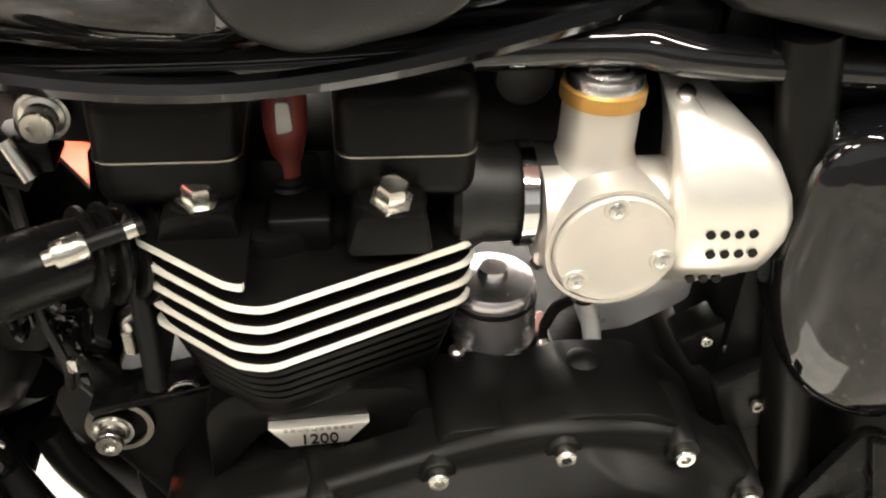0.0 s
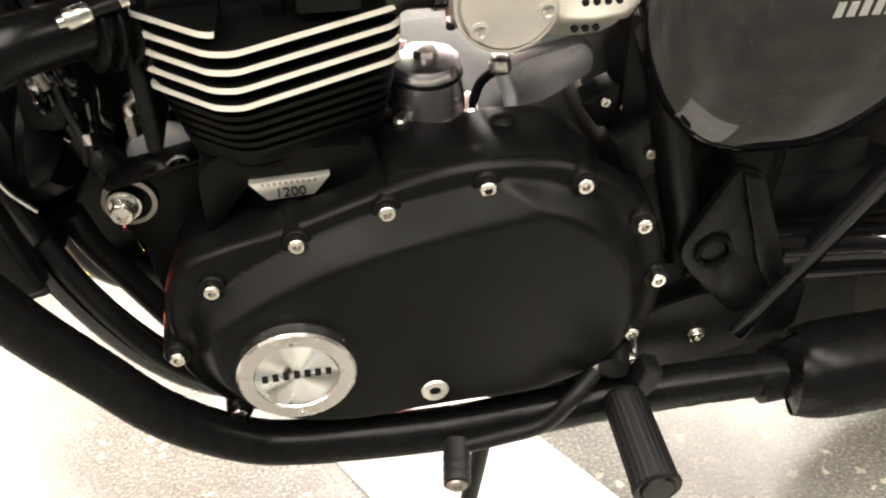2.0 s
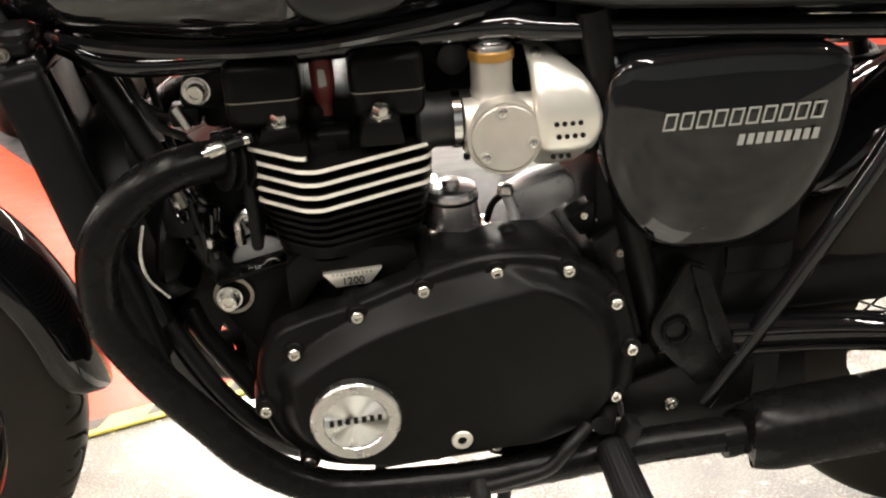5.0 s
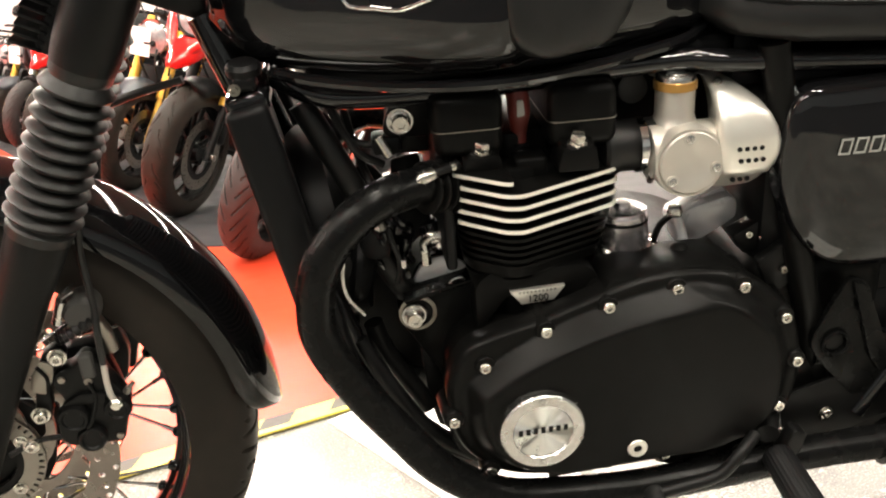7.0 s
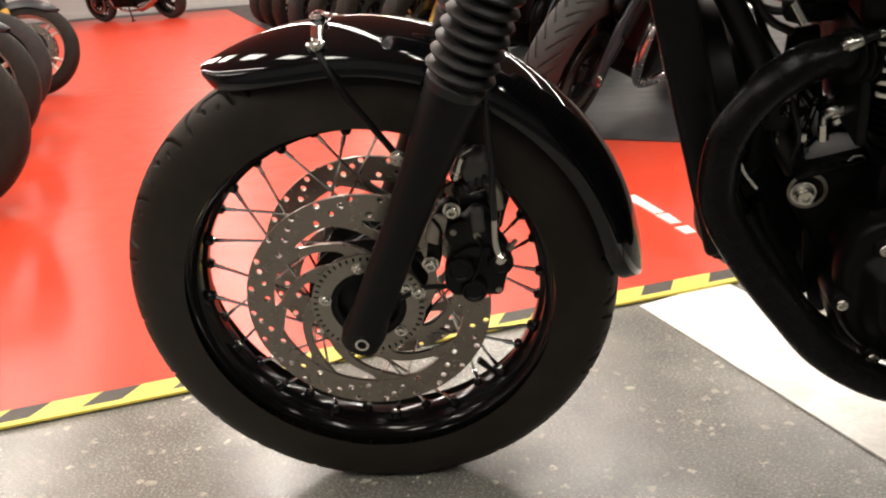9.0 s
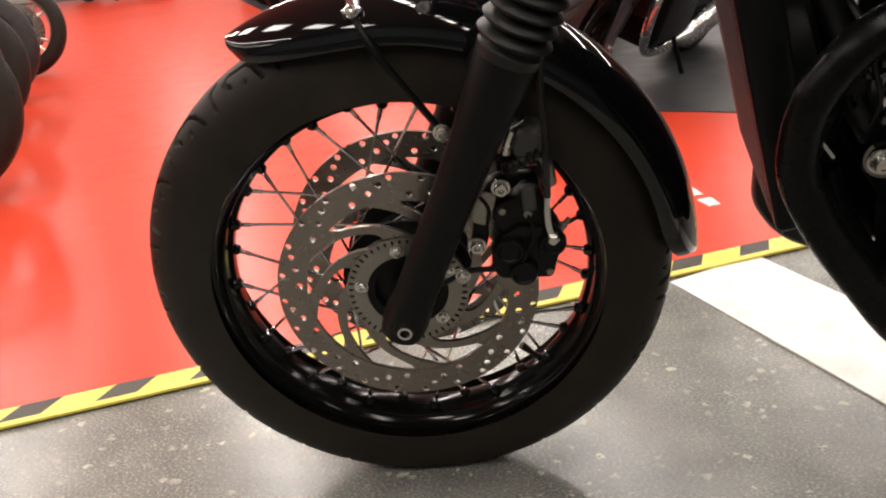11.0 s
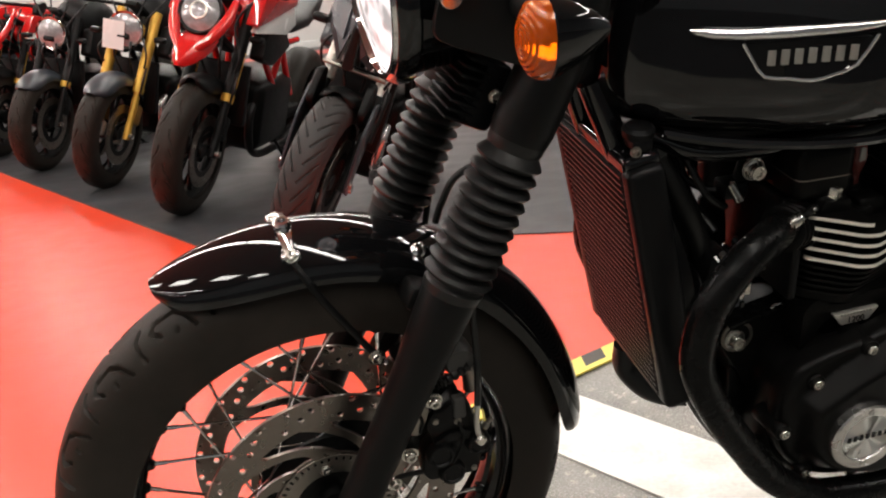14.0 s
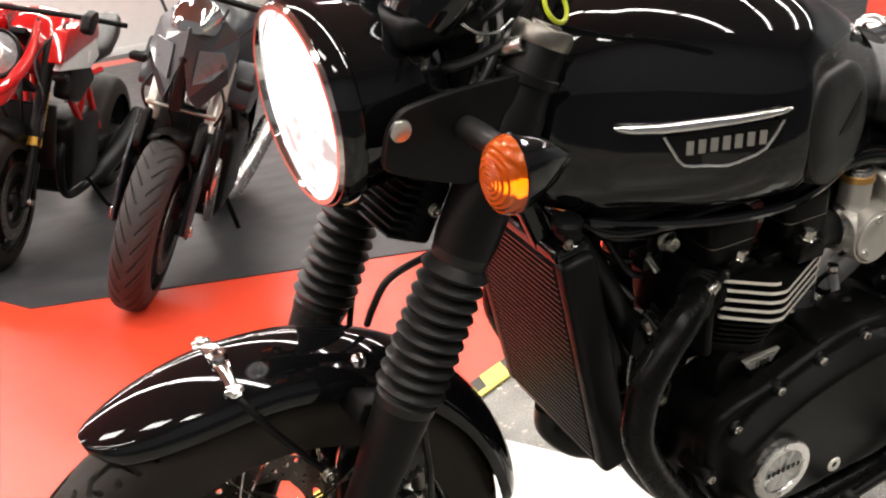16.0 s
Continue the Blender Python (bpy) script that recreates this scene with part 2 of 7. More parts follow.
def box(cx, cy, cz, sx, sy, sz, bevel=0.0, m=None, segs=2):
    bm = bmesh.new()
    bmesh.ops.create_cube(bm, size=1, matrix=Matrix.Translation((cx, cy, cz)) @ Matrix.Diagonal((sx, sy, sz, 1)))
    soften(bm, bevel, segs)
    if m is not None:
        bmesh.ops.transform(bm, matrix=m, verts=bm.verts)
    return bm


def round_outline(pts, r=0.01, segs=4):
    """Rounds the corners of a closed 2D outline."""
    out, n = [], len(pts)
    for i in range(n):
        a, b, c = (Vector(pts[k % n]) for k in (i - 1, i, i + 1))
        d1, d2 = (a - b), (c - b)
        q = min(r, d1.length * 0.45, d2.length * 0.45)
        p1, p2 = b + d1.normalized() * q, b + d2.normalized() * q
        for k in range(segs + 1):
            t = k / segs
            out.append(tuple(p1 * (1 - t) ** 2 + b * 2 * t * (1 - t) + p2 * t * t))
    return out


def circle(cx, cz, r, n=12):
    return [(cx + r * math.cos(2 * math.pi * i / n), cz + r * math.sin(2 * math.pi * i / n)) for i in range(n)]


def plate(loops, y0, y1, bevel=0.0):
    """A plate in the x-z plane from y0 to y1: the first loop is its outline, the others holes."""
    bm = bmesh.new()
    for loop in loops:
        vs = [bm.verts.new((x, y0, z)) for x, z in loop]
        for i in range(len(vs)):
            bm.edges.new((vs[i - 1], vs[i]))
    if len(loops) == 1:
        bm.faces.new(list(bm.verts))
    else:
        bmesh.ops.triangle_fill(bm, use_beauty=True, use_dissolve=False, edges=bm.edges, normal=(0, 1, 0))
    ext = bmesh.ops.extrude_face_region(bm, geom=list(bm.faces))
    bmesh.ops.translate(bm, vec=(0, y1 - y0, 0), verts=[v for v in ext["geom"] if isinstance(v, bmesh.types.BMVert)])
    bmesh.ops.recalc_face_normals(bm, faces=bm.faces)
    return soften(bm, bevel)


def loft(sections, caps=True, ring=True):
    bm = bmesh.new()
    rows = [[bm.verts.new(p) for p in s] for s in sections]
    n = len(rows[0])
    for a, b in zip(rows, rows[1:]):
        for i in range(n if ring else n - 1):
            j = (i + 1) % n
            bm.faces.new((a[i], a[j], b[j], b[i]))
    if caps:
        bm.faces.new(rows[0][::-1])
        bm.faces.new(rows[-1])
    return bm


def dome(loop, y0, y1, bulge, steps=5, inset=0.9):
    """A cover in the x-z plane: outline loop at y0, rim at y1, swelling by bulge towards its middle."""
    cx = sum(p[0] for p in loop) / len(loop)
    cz = sum(p[1] for p in loop) / len(loop)
    secs = [[(x, y0, z) for x, z in loop], [(x, y1, z) for x, z in loop]]
    for k in range(1, steps + 1):
        a = k / steps * math.pi / 2
        s = math.cos(a) * inset + (1 - inset)
        secs.append([(cx + (x - cx) * s, y1 + bulge * math.sin(a), cz + (z - cz) * s) for x, z in loop])
    return loft(secs)


AXIS_Y = pose(0, 0, 0, 90, 0, 0)      # turns a lathe's z to -y


def hex_bolt(r=0.008, h=0.006, washer=True, socket=True):
    """A bolt head that looks along -y, its seat at the origin."""
    bm = bmesh.new()
    if washer:
        put(bm, lathe([(0, 0), (r * 1.35, 0), (r * 1.35, 0.0012), (0, 0.0012)], 20, AXIS_Y))
    prof = [(0, 0), (r, 0), (r, h * 0.8), (r * 0.85, h)]
    prof += [(r * 0.5, h), (r * 0.5, h * 0.45), (0, h * 0.45)] if socket else [(0, h)]
    put(bm, lathe(prof, 18 if socket else 6, AXIS_Y))
    return bm

# ---- the room ----


def floor_material():
    m = material("speckled_concrete", (0.255, 0.248, 0.222), 0.25, scale=240, vary=0.22, color2=(0.15, 0.146, 0.131),
                 mix_scale=9.0, bump=0.10, bump_scale=180, rough_vary=0.2, grain=0.34)
    nt = m.node_tree
    b = nt.nodes["Principled BSDF"]
    base = b.inputs["Base Color"].links[0].from_socket
    tc = nt.nodes["Texture Coordinate"]
    warp = nt.nodes.new("ShaderNodeTexNoise")
    warp.inputs["Scale"].default_value, warp.inputs["Detail"].default_value = 110, 3
    nt.links.new(tc.outputs["Object"], warp.inputs["Vector"])
    shift = nt.nodes.new("ShaderNodeVectorMath")
    shift.operation = "MULTIPLY_ADD"
    shift.inputs[1].default_value = (0.022, 0.022, 0.022)
    nt.links.new(warp.outputs["Color"], shift.inputs[0])
    nt.links.new(tc.outputs["Object"], shift.inputs[2])
    vor = nt.nodes.new("ShaderNodeTexVoronoi")
    vor.inputs["Scale"].default_value = 52
    nt.links.new(shift.outputs["Vector"], vor.inputs["Vector"])
    parts = nt.nodes.new("ShaderNodeSeparateColor")
    nt.links.new(vor.outputs["Color"], parts.inputs["Color"])
    size = nt.nodes.new("ShaderNodeMapRange")
    size.inputs["From Min"].default_value, size.inputs["From Max"].default_value = 0.45, 1.0
    size.inputs["To Min"].default_value, size.inputs["To Max"].default_value = 0.0, 0.42
    nt.links.new(parts.outputs["Red"], size.inputs["Value"])
    gap = nt.nodes.new("ShaderNodeMath")
    gap.operation = "SUBTRACT"
    nt.links.new(size.outputs["Result"], gap.inputs[0])
    nt.links.new(vor.outputs["Distance"], gap.inputs[1])
    cut = nt.nodes.new("ShaderNodeMapRange")
    cut.inputs["From Min"].default_value, cut.inputs["From Max"].default_value = -0.01, 0.05
    nt.links.new(gap.outputs["Value"], cut.inputs["Value"])
    mask = nt.nodes.new("ShaderNodeTexNoise")
    mask.inputs["Scale"].default_value, mask.inputs["Detail"].default_value = 7, 3
    nt.links.new(tc.outputs["Object"], mask.inputs["Vector"])
    cut2 = nt.nodes.new("ShaderNodeMapRange")
    cut2.inputs["From Min"].default_value, cut2.inputs["From Max"].default_value = 0.40, 0.66
    nt.links.new(mask.outputs["Fac"], cut2.inputs["Value"])
    mul = nt.nodes.new("ShaderNodeMath")
    mul.operation = "MULTIPLY"
    nt.links.new(cut.outputs["Result"], mul.inputs[0])
    nt.links.new(cut2.outputs["Result"], mul.inputs[1])
    mix = nt.nodes.new("ShaderNodeMix")
    mix.data_type = "RGBA"
    mix.inputs["B"].default_value = (0.6, 0.58, 0.46, 1)
    nt.links.new(mul.outputs["Value"], mix.inputs["Factor"])
    nt.links.new(base, mix.inputs["A"])
    nt.links.new(mix.outputs["Result"], b.inputs["Base Color"])
    return m


CONCRETE = floor_material()
RED_FLOOR = material("red_floor_paint", (0.70, 0.06, 0.025), 0.32, coat=0.0, scale=9, vary=0.1, color2=(0.62, 0.05, 0.022), mix_scale=0.9,
                     rough_vary=0.1, spec=0.4)
BLACK_MAT = material("black_floor_mat", (0.045, 0.045, 0.048), 0.4, scale=6, vary=0.3, bump=0.05, bump_scale=14, rough_vary=0.16, spec=0.26)
TAPE_YELLOW = material("yellow_tape", (0.8, 0.66, 0.12), 0.4, scale=40, vary=0.12)
TAPE_BLACK = material("black_tape", (0.05, 0.045, 0.035), 0.45, scale=40, vary=0.3)
WHITE_LINE = material("white_line_paint", (0.86, 0.86, 0.83), 0.4, scale=120, vary=0.10, color2=(0.66, 0.65, 0.60), mix_scale=12, grain=0.05)
WALL = material("white_wall_paint", (0.74, 0.74, 0.72), 0.6, scale=6, vary=0.05, bump=0.05, bump_scale=80)
CEILING = material("grey_ceiling_paint", (0.42, 0.40, 0.37), 0.8, scale=20, vary=0.1)

ROW = Vector((-0.415, 0.91, 0)).normalized()       # direction of the line of parked bikes
EDGE = Vector((0.905, 0.425, 0)).normalized()      # direction of the hazard tape


def sheet(name, corners, z, mat, thick=0.004, label="", category="", parent=None):
    bm = bmesh.new()
    top = [bm.verts.new((p[0], p[1], z)) for p in corners]
    low = [bm.verts.new((p[0], p[1], z - thick)) for p in corners]
    n = len(corners)
    bm.faces.new(top)
    bm.faces.new(low[::-1])
    for i in range(n):
        bm.faces.new((top[i - 1], top[i], low[i], low[i - 1]))
    ob = part(name, bm, mat, parent, label)
    if category:
        tagged(ob, label, category, kind="structure")
    return ob


X0, X1, Y0, Y1 = -13.0, 9.0, -6.0, 15.5
sheet("floor", [(X0, Y0), (X1, Y0), (X1, Y1), (X0, Y1)], 0.0, CONCRETE, 0.2, "grey worn concrete floor with pale paint specks", "floor")


def along(p, d, s):
    return (p[0] + d.x * s, p[1] + d.y * s)


TAPE0 = (0.44, 0.645)                              # a point on the tape's near edge
ACROSS = Vector((-EDGE.y, EDGE.x, 0))
red0 = (TAPE0[0] + ACROSS.x * 0.045, TAPE0[1] + ACROSS.y * 0.045)
a, b = along(red0, EDGE, -12), along(red0, EDGE, 9)
sheet("red_floor_area", [a, b, (b[0] + 0.0, Y1 - 0.9), (a[0], Y1 - 0.9)], 0.003, RED_FLOOR, 0.003, "glossy red painted floor area", "floor paint")
mat_corner = (-0.24, 2.49)
mb = along(mat_corner, ROW, 13.2)
sheet("black_mat", [mat_corner, (1.94, 1.456), (3.3, 2.09), (7.37, 5.6), (3.2, 13.1), mb], 0.007, BLACK_MAT, 0.004, "black rubber mat under the row of parked motorcycles", "floor mat")
# unseen dark sheet, added so that tank and engine reflect less bright floor
sheet("unseen_dark_sheet", [(X0, Y0), (X1, Y0), (X1, -1.5), (X0, -1.5)], 0.004, BLACK_MAT, 0.003, "unseen dark floor sheet added to darken the motorcycle's reflections", "floor mat")
sheet("black_strip", [(X0, Y1 - 0.95), (X1, Y1 - 0.95), (X1, Y1), (X0, Y1)], 0.004, BLACK_MAT, 0.004, "dark floor strip along the far wall", "floor")

tape = tagged(new("hazard_tape"), "yellow and black striped hazard tape stuck to the floor", "floor tape", kind="structure")
step = 0.155
for i in range(-34, 40):
    p = along(TAPE0, EDGE, i * step)
    q = along(p, EDGE, step * 0.56)
    r = along(p, EDGE, step)
    s = 0.068
    sh = 0.035
    lift = lambda c: (c[0] + ACROSS.x * s + EDGE.x * sh, c[1] + ACROSS.y * s + EDGE.y * sh)
    low = lambda c: (c[0] + ACROSS.x * 0.018, c[1] + ACROSS.y * 0.018)
    sheet("yellow_stripe", [p, r, low(r), low(q), lift(q), lift(p), low(p)], 0.0085, TAPE_YELLOW, 0.0045, parent=tape)
    sheet("black_stripe", [low(q), low(r), lift(r), lift(q)], 0.0086, TAPE_BLACK, 0.0045, parent=tape)

LINE = Vector((0.262, -0.52, 0)).normalized()
wl = (0.38, 0.565)
line_across = Vector((-LINE.y, LINE.x, 0))
w0, w1 = along(wl, LINE, -0.03), along(wl, LINE, 1.3)
w3 = along((wl[0] + line_across.x * 0.215, wl[1] + line_across.y * 0.215), LINE, -0.06)
w2 = along((wl[0] + line_across.x * 0.215, wl[1] + line_across.y * 0.215), LINE, 1.3)
sheet("white_floor_line", [w0, w1, w2, w3], 0.0035, WHITE_LINE, 0.003, "broad white line painted on the concrete", "floor paint")
m0 = (0.36, 1.42)
for k, (dx, dy, ln) in enumerate(((0, 0, 0.2), (0.075, -0.2, 0.09), (0.115, -0.315, 0.06))):
    c0 = (m0[0] + dx, m0[1] + dy)
    d = Vector((0.37, -0.93, 0))
    c1 = along(c0, d, ln)
    e = Vector((0.93, 0.37, 0))
    sheet("white_floor_mark", [c0, c1, along(c1, e, 0.028), along(c0, e, 0.036)], 0.0065, WHITE_LINE, 0.003,
          "worn white paint mark on the red floor", "floor mark")


DARK_WALL = material("blue_grey_wall_paint", (0.20, 0.22, 0.235), 0.6, scale=6, vary=0.1)


def wall(name, cx, cy, sx, sy, mat=WALL, label="plain white painted showroom wall"):
    ob = part(name, box(cx, cy, CEIL / 2, sx, sy, CEIL), mat, None)
    tagged(ob, label, "wall", kind="structure")


wall("wall_north", (X0 + X1) / 2, Y1 + 0.1, X1 - X0 + 0.4, 0.2)
wall("wall_south", (X0 + X1) / 2, Y0 - 0.1, X1 - X0 + 0.4, 0.2, DARK_WALL, "plain blue-grey painted showroom wall")
wall("wall_west", X0 - 0.1, (Y0 + Y1) / 2, 0.2, Y1 - Y0)
wall("wall_east", X1 + 0.1, (Y0 + Y1) / 2, 0.2, Y1 - Y0, DARK_WALL, "plain blue-grey painted showroom wall")
tagged(part("baseboard", box((X0 + X1) / 2, Y1 - 0.01, 0.06, X1 - X0, 0.02, 0.12, 0.004), WHITE_PAINT, None),
       "white skirting board along the far wall", "baseboard", kind="structure")
tagged(part("ceiling", box((X0 + X1) / 2, (Y0 + Y1) / 2, CEIL + 0.1, X1 - X0, Y1 - Y0, 0.2), CEILING, None),
       "plain grey painted showroom ceiling", "ceiling", kind="structure")
for sx, sy, ln, wd in STRIPS:
    light = tagged(new("ceiling_light"), "slim white strip light fixed to the ceiling" if wd < 0.2 else "flat white panel light fixed to the ceiling", "ceiling light", "ceiling lights")
    light.matrix_world = pose(sx, sy, CEIL, 0, 0, 114.5)
    part("housing", box(0, 0, -0.05, ln + 0.05, wd + 0.03, 0.1, 0.01), WHITE_PAINT, light)

# ---- the motorcycle ----
LEAN = 12.3
bike = tagged(new("motorcycle"), "black parallel-twin roadster leaning on its side stand", "motorcycle")
bike.matrix_world = pose(0, 0, 0, LEAN, 0, 0)

RAKE = radians(25.5)
FORK = Vector((math.sin(RAKE), 0, math.cos(RAKE)))
HEAD0 = Vector((-0.105, 0, 0))
STEER_ANGLE = 5.0
STEER = Matrix.Translation(HEAD0) @ Matrix.Rotation(radians(STEER_ANGLE), 4, FORK) @ Matrix.Translation(-HEAD0)
HUB = Vector((0, 0, 0.316))
TWIST = STEER @ Matrix.Translation(HUB + Vector((0, 0.004, 0))) @ Matrix.Rotation(radians(-2.7), 4, "X")
TO_FORK = FORK.to_track_quat("Z", "Y").to_matrix().to_4x4()


def wheel_tyre(outer, width, bead, grooves=None, segs=180, rows=28):
    """A tyre round the y axis, with tread grooves sunk where grooves(angle, s) says so (s from -1 to 1 across)."""
    h = outer - bead
    prof = []
    for k in range(rows + 1):
        a = math.pi * (k / rows)
        c, s = math.cos(a), math.sin(a)
        y = width / 2 * math.copysign(abs(c) ** 0.75, c)
        r = bead + h * (s ** 0.72 if s > 0 else 0)
        prof.append((r, y, a))
    bm = bmesh.new()
    rings = []
    for i in range(segs):
        t = 2 * math.pi * i / segs
        row = []
        for r, y, a in prof:
            if grooves and 0.6 < a < math.pi - 0.6:
                r -= 0.0065 * grooves(t, (a - math.pi / 2) / 0.82)
            row.append(bm.verts.new((r * math.cos(t), y, r * math.sin(t))))
        rings.append(row)
    for i in range(segs):
        p, q = rings[i], rings[(i + 1) % segs]
        for k in range(rows):
            bm.faces.new((p[k], p[k + 1], q[k + 1], q[k]))
    return bm


def seg_gap(px, py, ax, ay, bx, by):
    dx, dy = bx - ax, by - ay
    t = max(0.0, min(1.0, ((px - ax) * dx + (py - ay) * dy) / (dx * dx + dy * dy)))
    return math.hypot(px - ax - t * dx, py - ay - t * dy)


def street_grooves(t, s):
    """Thin hooked grooves on both shoulders, in millimetres along and across the tread."""
    u = (t / (2 * math.pi) * 21 + (0.5 if s > 0 else 0.0)) % 1 * 94
    v = abs(s) * 42
    if v < 4 or v > 46:
        return 0.0
    d = min(seg_gap(u, v, 8, 40, 16, 22), seg_gap(u, v, 16, 22, 26, 13), seg_gap(u, v, 26, 13, 50, 12), seg_gap(u, v, 50, 12, 58, 21), seg_gap(u, v, 58, 21, 50, 30),
            seg_gap(u, v, 70, 8, 78, 16), seg_gap(u, v, 78, 16, 80, 40), seg_gap(u, v, 30, 34, 31, 36))
    return max(0.0, min(1.0, (2.6 - d) / 1.4))


def sport_grooves(t, s):
    """A few long slanted slots, far apart."""
    u = (t / (2 * math.pi) * 13 + (0.5 if s > 0 else 0.0)) % 1 * 145
    v = abs(s) * 50
    d = min(seg_gap(u, v, 8, 8, 40, 13), seg_gap(u, v, 40, 13, 72, 34), seg_gap(u, v, 88, 20, 122, 40))
    return 0.8 * max(0.0, min(1.0, (2.8 - d) / 1.4))


def vee_grooves(t, s):
    """Slanted curved grooves that meet near the middle."""
    v = abs(s)
    u = (t / (2 * math.pi) * 30 + 1.5 * v ** 0.75 + (0.5 if s > 0 else 0)) % 1
    d = min(u, 1 - u)
    ends = min(1.0, max(0.0, (v - 0.06) / 0.08))
    return ends * max(0.0, min(1.0, (0.085 - d) / 0.04))


def rim_mesh(r_in, r_out, width):
    w = width / 2
    return lathe([(r_out, -w), (r_out - 0.003, -w - 0.003), (r_out - 0.007, -w - 0.002), (r_out - 0.009, -w + 0.004), (r_in + 0.010, -w + 0.006), (r_in + 0.008, -w * 0.72), (r_in + 0.003, -w * 0.62), (r_in + 0.001, -w * 0.35), (r_in - 0.004, -w * 0.22),
                  (r_in - 0.005, 0), (r_in - 0.004, w * 0.22), (r_in + 0.001, w * 0.35), (r_in + 0.003, w * 0.62), (r_in + 0.008, w * 0.72), (r_in + 0.010, w - 0.006), (r_out - 0.009, w - 0.004), (r_out - 0.007, w + 0.002), (r_out - 0.003, w + 0.003), (r_out, w)], 96, AXIS_Y)


def brake_disc(r_in, r_out, y0, y1, holes=True):
    loops = [circle(0, 0, r_out, 96), circle(0, 0, r_in, 72)[::-1]]
    if holes:
        for k in range(12):
            for j, (rr, off) in enumerate(((0.150, 0), (0.143, 5), (0.135, 11), (0.150, 16), (0.129, 21))):
                a = radians(k * 30 + off)
                loops.append(circle(rr * math.cos(a), rr * math.sin(a), 0.0041, 10)[::-1])
    return plate(loops, y0, y1)


def disc_carrier(sign):
    """Flat ring that bolts to the hub."""
    bm = plate([circle(0, 0, 0.072, 72), circle(0, 0, 0.040, 40)[::-1]], sign * 0.050, sign * 0.054)
    return bm


def carrier_arm(sign):
    """One swept arm between carrier and disc."""
    left, right = [], []
    for j in range(11):
        t = j / 10
        rr = 0.068 + 0.056 * t
        ang = 0.78 * t * t * (3 - 2 * t) + 0.12 * t
        wd = 0.0118 + 0.014 * max(0, t - 0.75) ** 1.2 * 4 + 0.007 * max(0, 0.25 - t) * 4
        left.append((rr * math.cos(ang - wd / rr), rr * math.sin(ang - wd / rr)))
        right.append((rr * math.cos(ang + wd / rr), rr * math.sin(ang + wd / rr)))
    return finish(plate([left + right[::-1]], sign * 0.0525, sign * 0.0575))


def sensor_ring(sign):
    """Slotted speed sensor ring, proud of the carrier."""
    loops = [circle(0, 0, 0.0725, 96), circle(0, 0, 0.0485, 48)[::-1]]
    for k in range(48):
        a = 2 * math.pi * k / 48
        c, s = math.cos(a), math.sin(a)
        loops.append([(r * c - w * s, r * s + w * c) for r, w in ((0.0645, -0.0016), (0.0645, 0.0016), (0.0705, 0.0017), (0.0705, -0.0017))])
    return plate(loops, sign * 0.0585, sign * 0.0605)


def spoke_mesh(sign, lean):
    a = Vector((0.074 * math.cos(lean), sign * 0.030, 0.074 * math.sin(lean)))
    b = Vector((0.2185, sign * 0.006, 0))
    bm = tube([a, b], 0.0018, 8, 0)
    d = (a - b).normalized()
    put(bm, tube([b, b + d * 0.007, b + d * 0.008, b + d * 0.02], lambda t: 0.0038 if t < 0.35 else 0.0027, 8, 0))
    return finish(bm)


wheel = part("front_wheel", lathe([(0, -0.062), (0.017, -0.062), (0.02, -0.047), (0.06, -0.045), (0.068, -0.038), (0.08, -0.033), (0.08, -0.027), (0.062, -0.022), (0.055, 0.0), (0.062, 0.022), (0.08, 0.027),
                                   (0.08, 0.033), (0.068, 0.038), (0.06, 0.045), (0.02, 0.047), (0.017, 0.062), (0, 0.062)], 40, AXIS_Y),
             SATIN_BLACK, bike, "black spoked front wheel", TWIST)
part("tyre", wheel_tyre(0.3185, 0.104, 0.236, street_grooves, 960, 80), TYRE, wheel, "black rubber tyre with cut tread grooves")
part("rim", rim_mesh(0.222, 0.243, 0.068), RIM_BLACK, wheel, "gloss black wheel rim")
seat_mesh = finish(lathe([(0.0085, 0.004), (0.0065, -0.003), (0.0045, -0.0055), (0.0, -0.0055)], 12, pose(0.2175, 0, 0, 0, 90, 0)))
part("valve", tube([(0.0, 0, -0.219), (0.0, 0, -0.187)], lambda t: 0.0042 if t < 0.6 else 0.0052, 12, 4), RUBBER, wheel, "black valve stem", pose(0, 0, 0, 0, -42, 0))
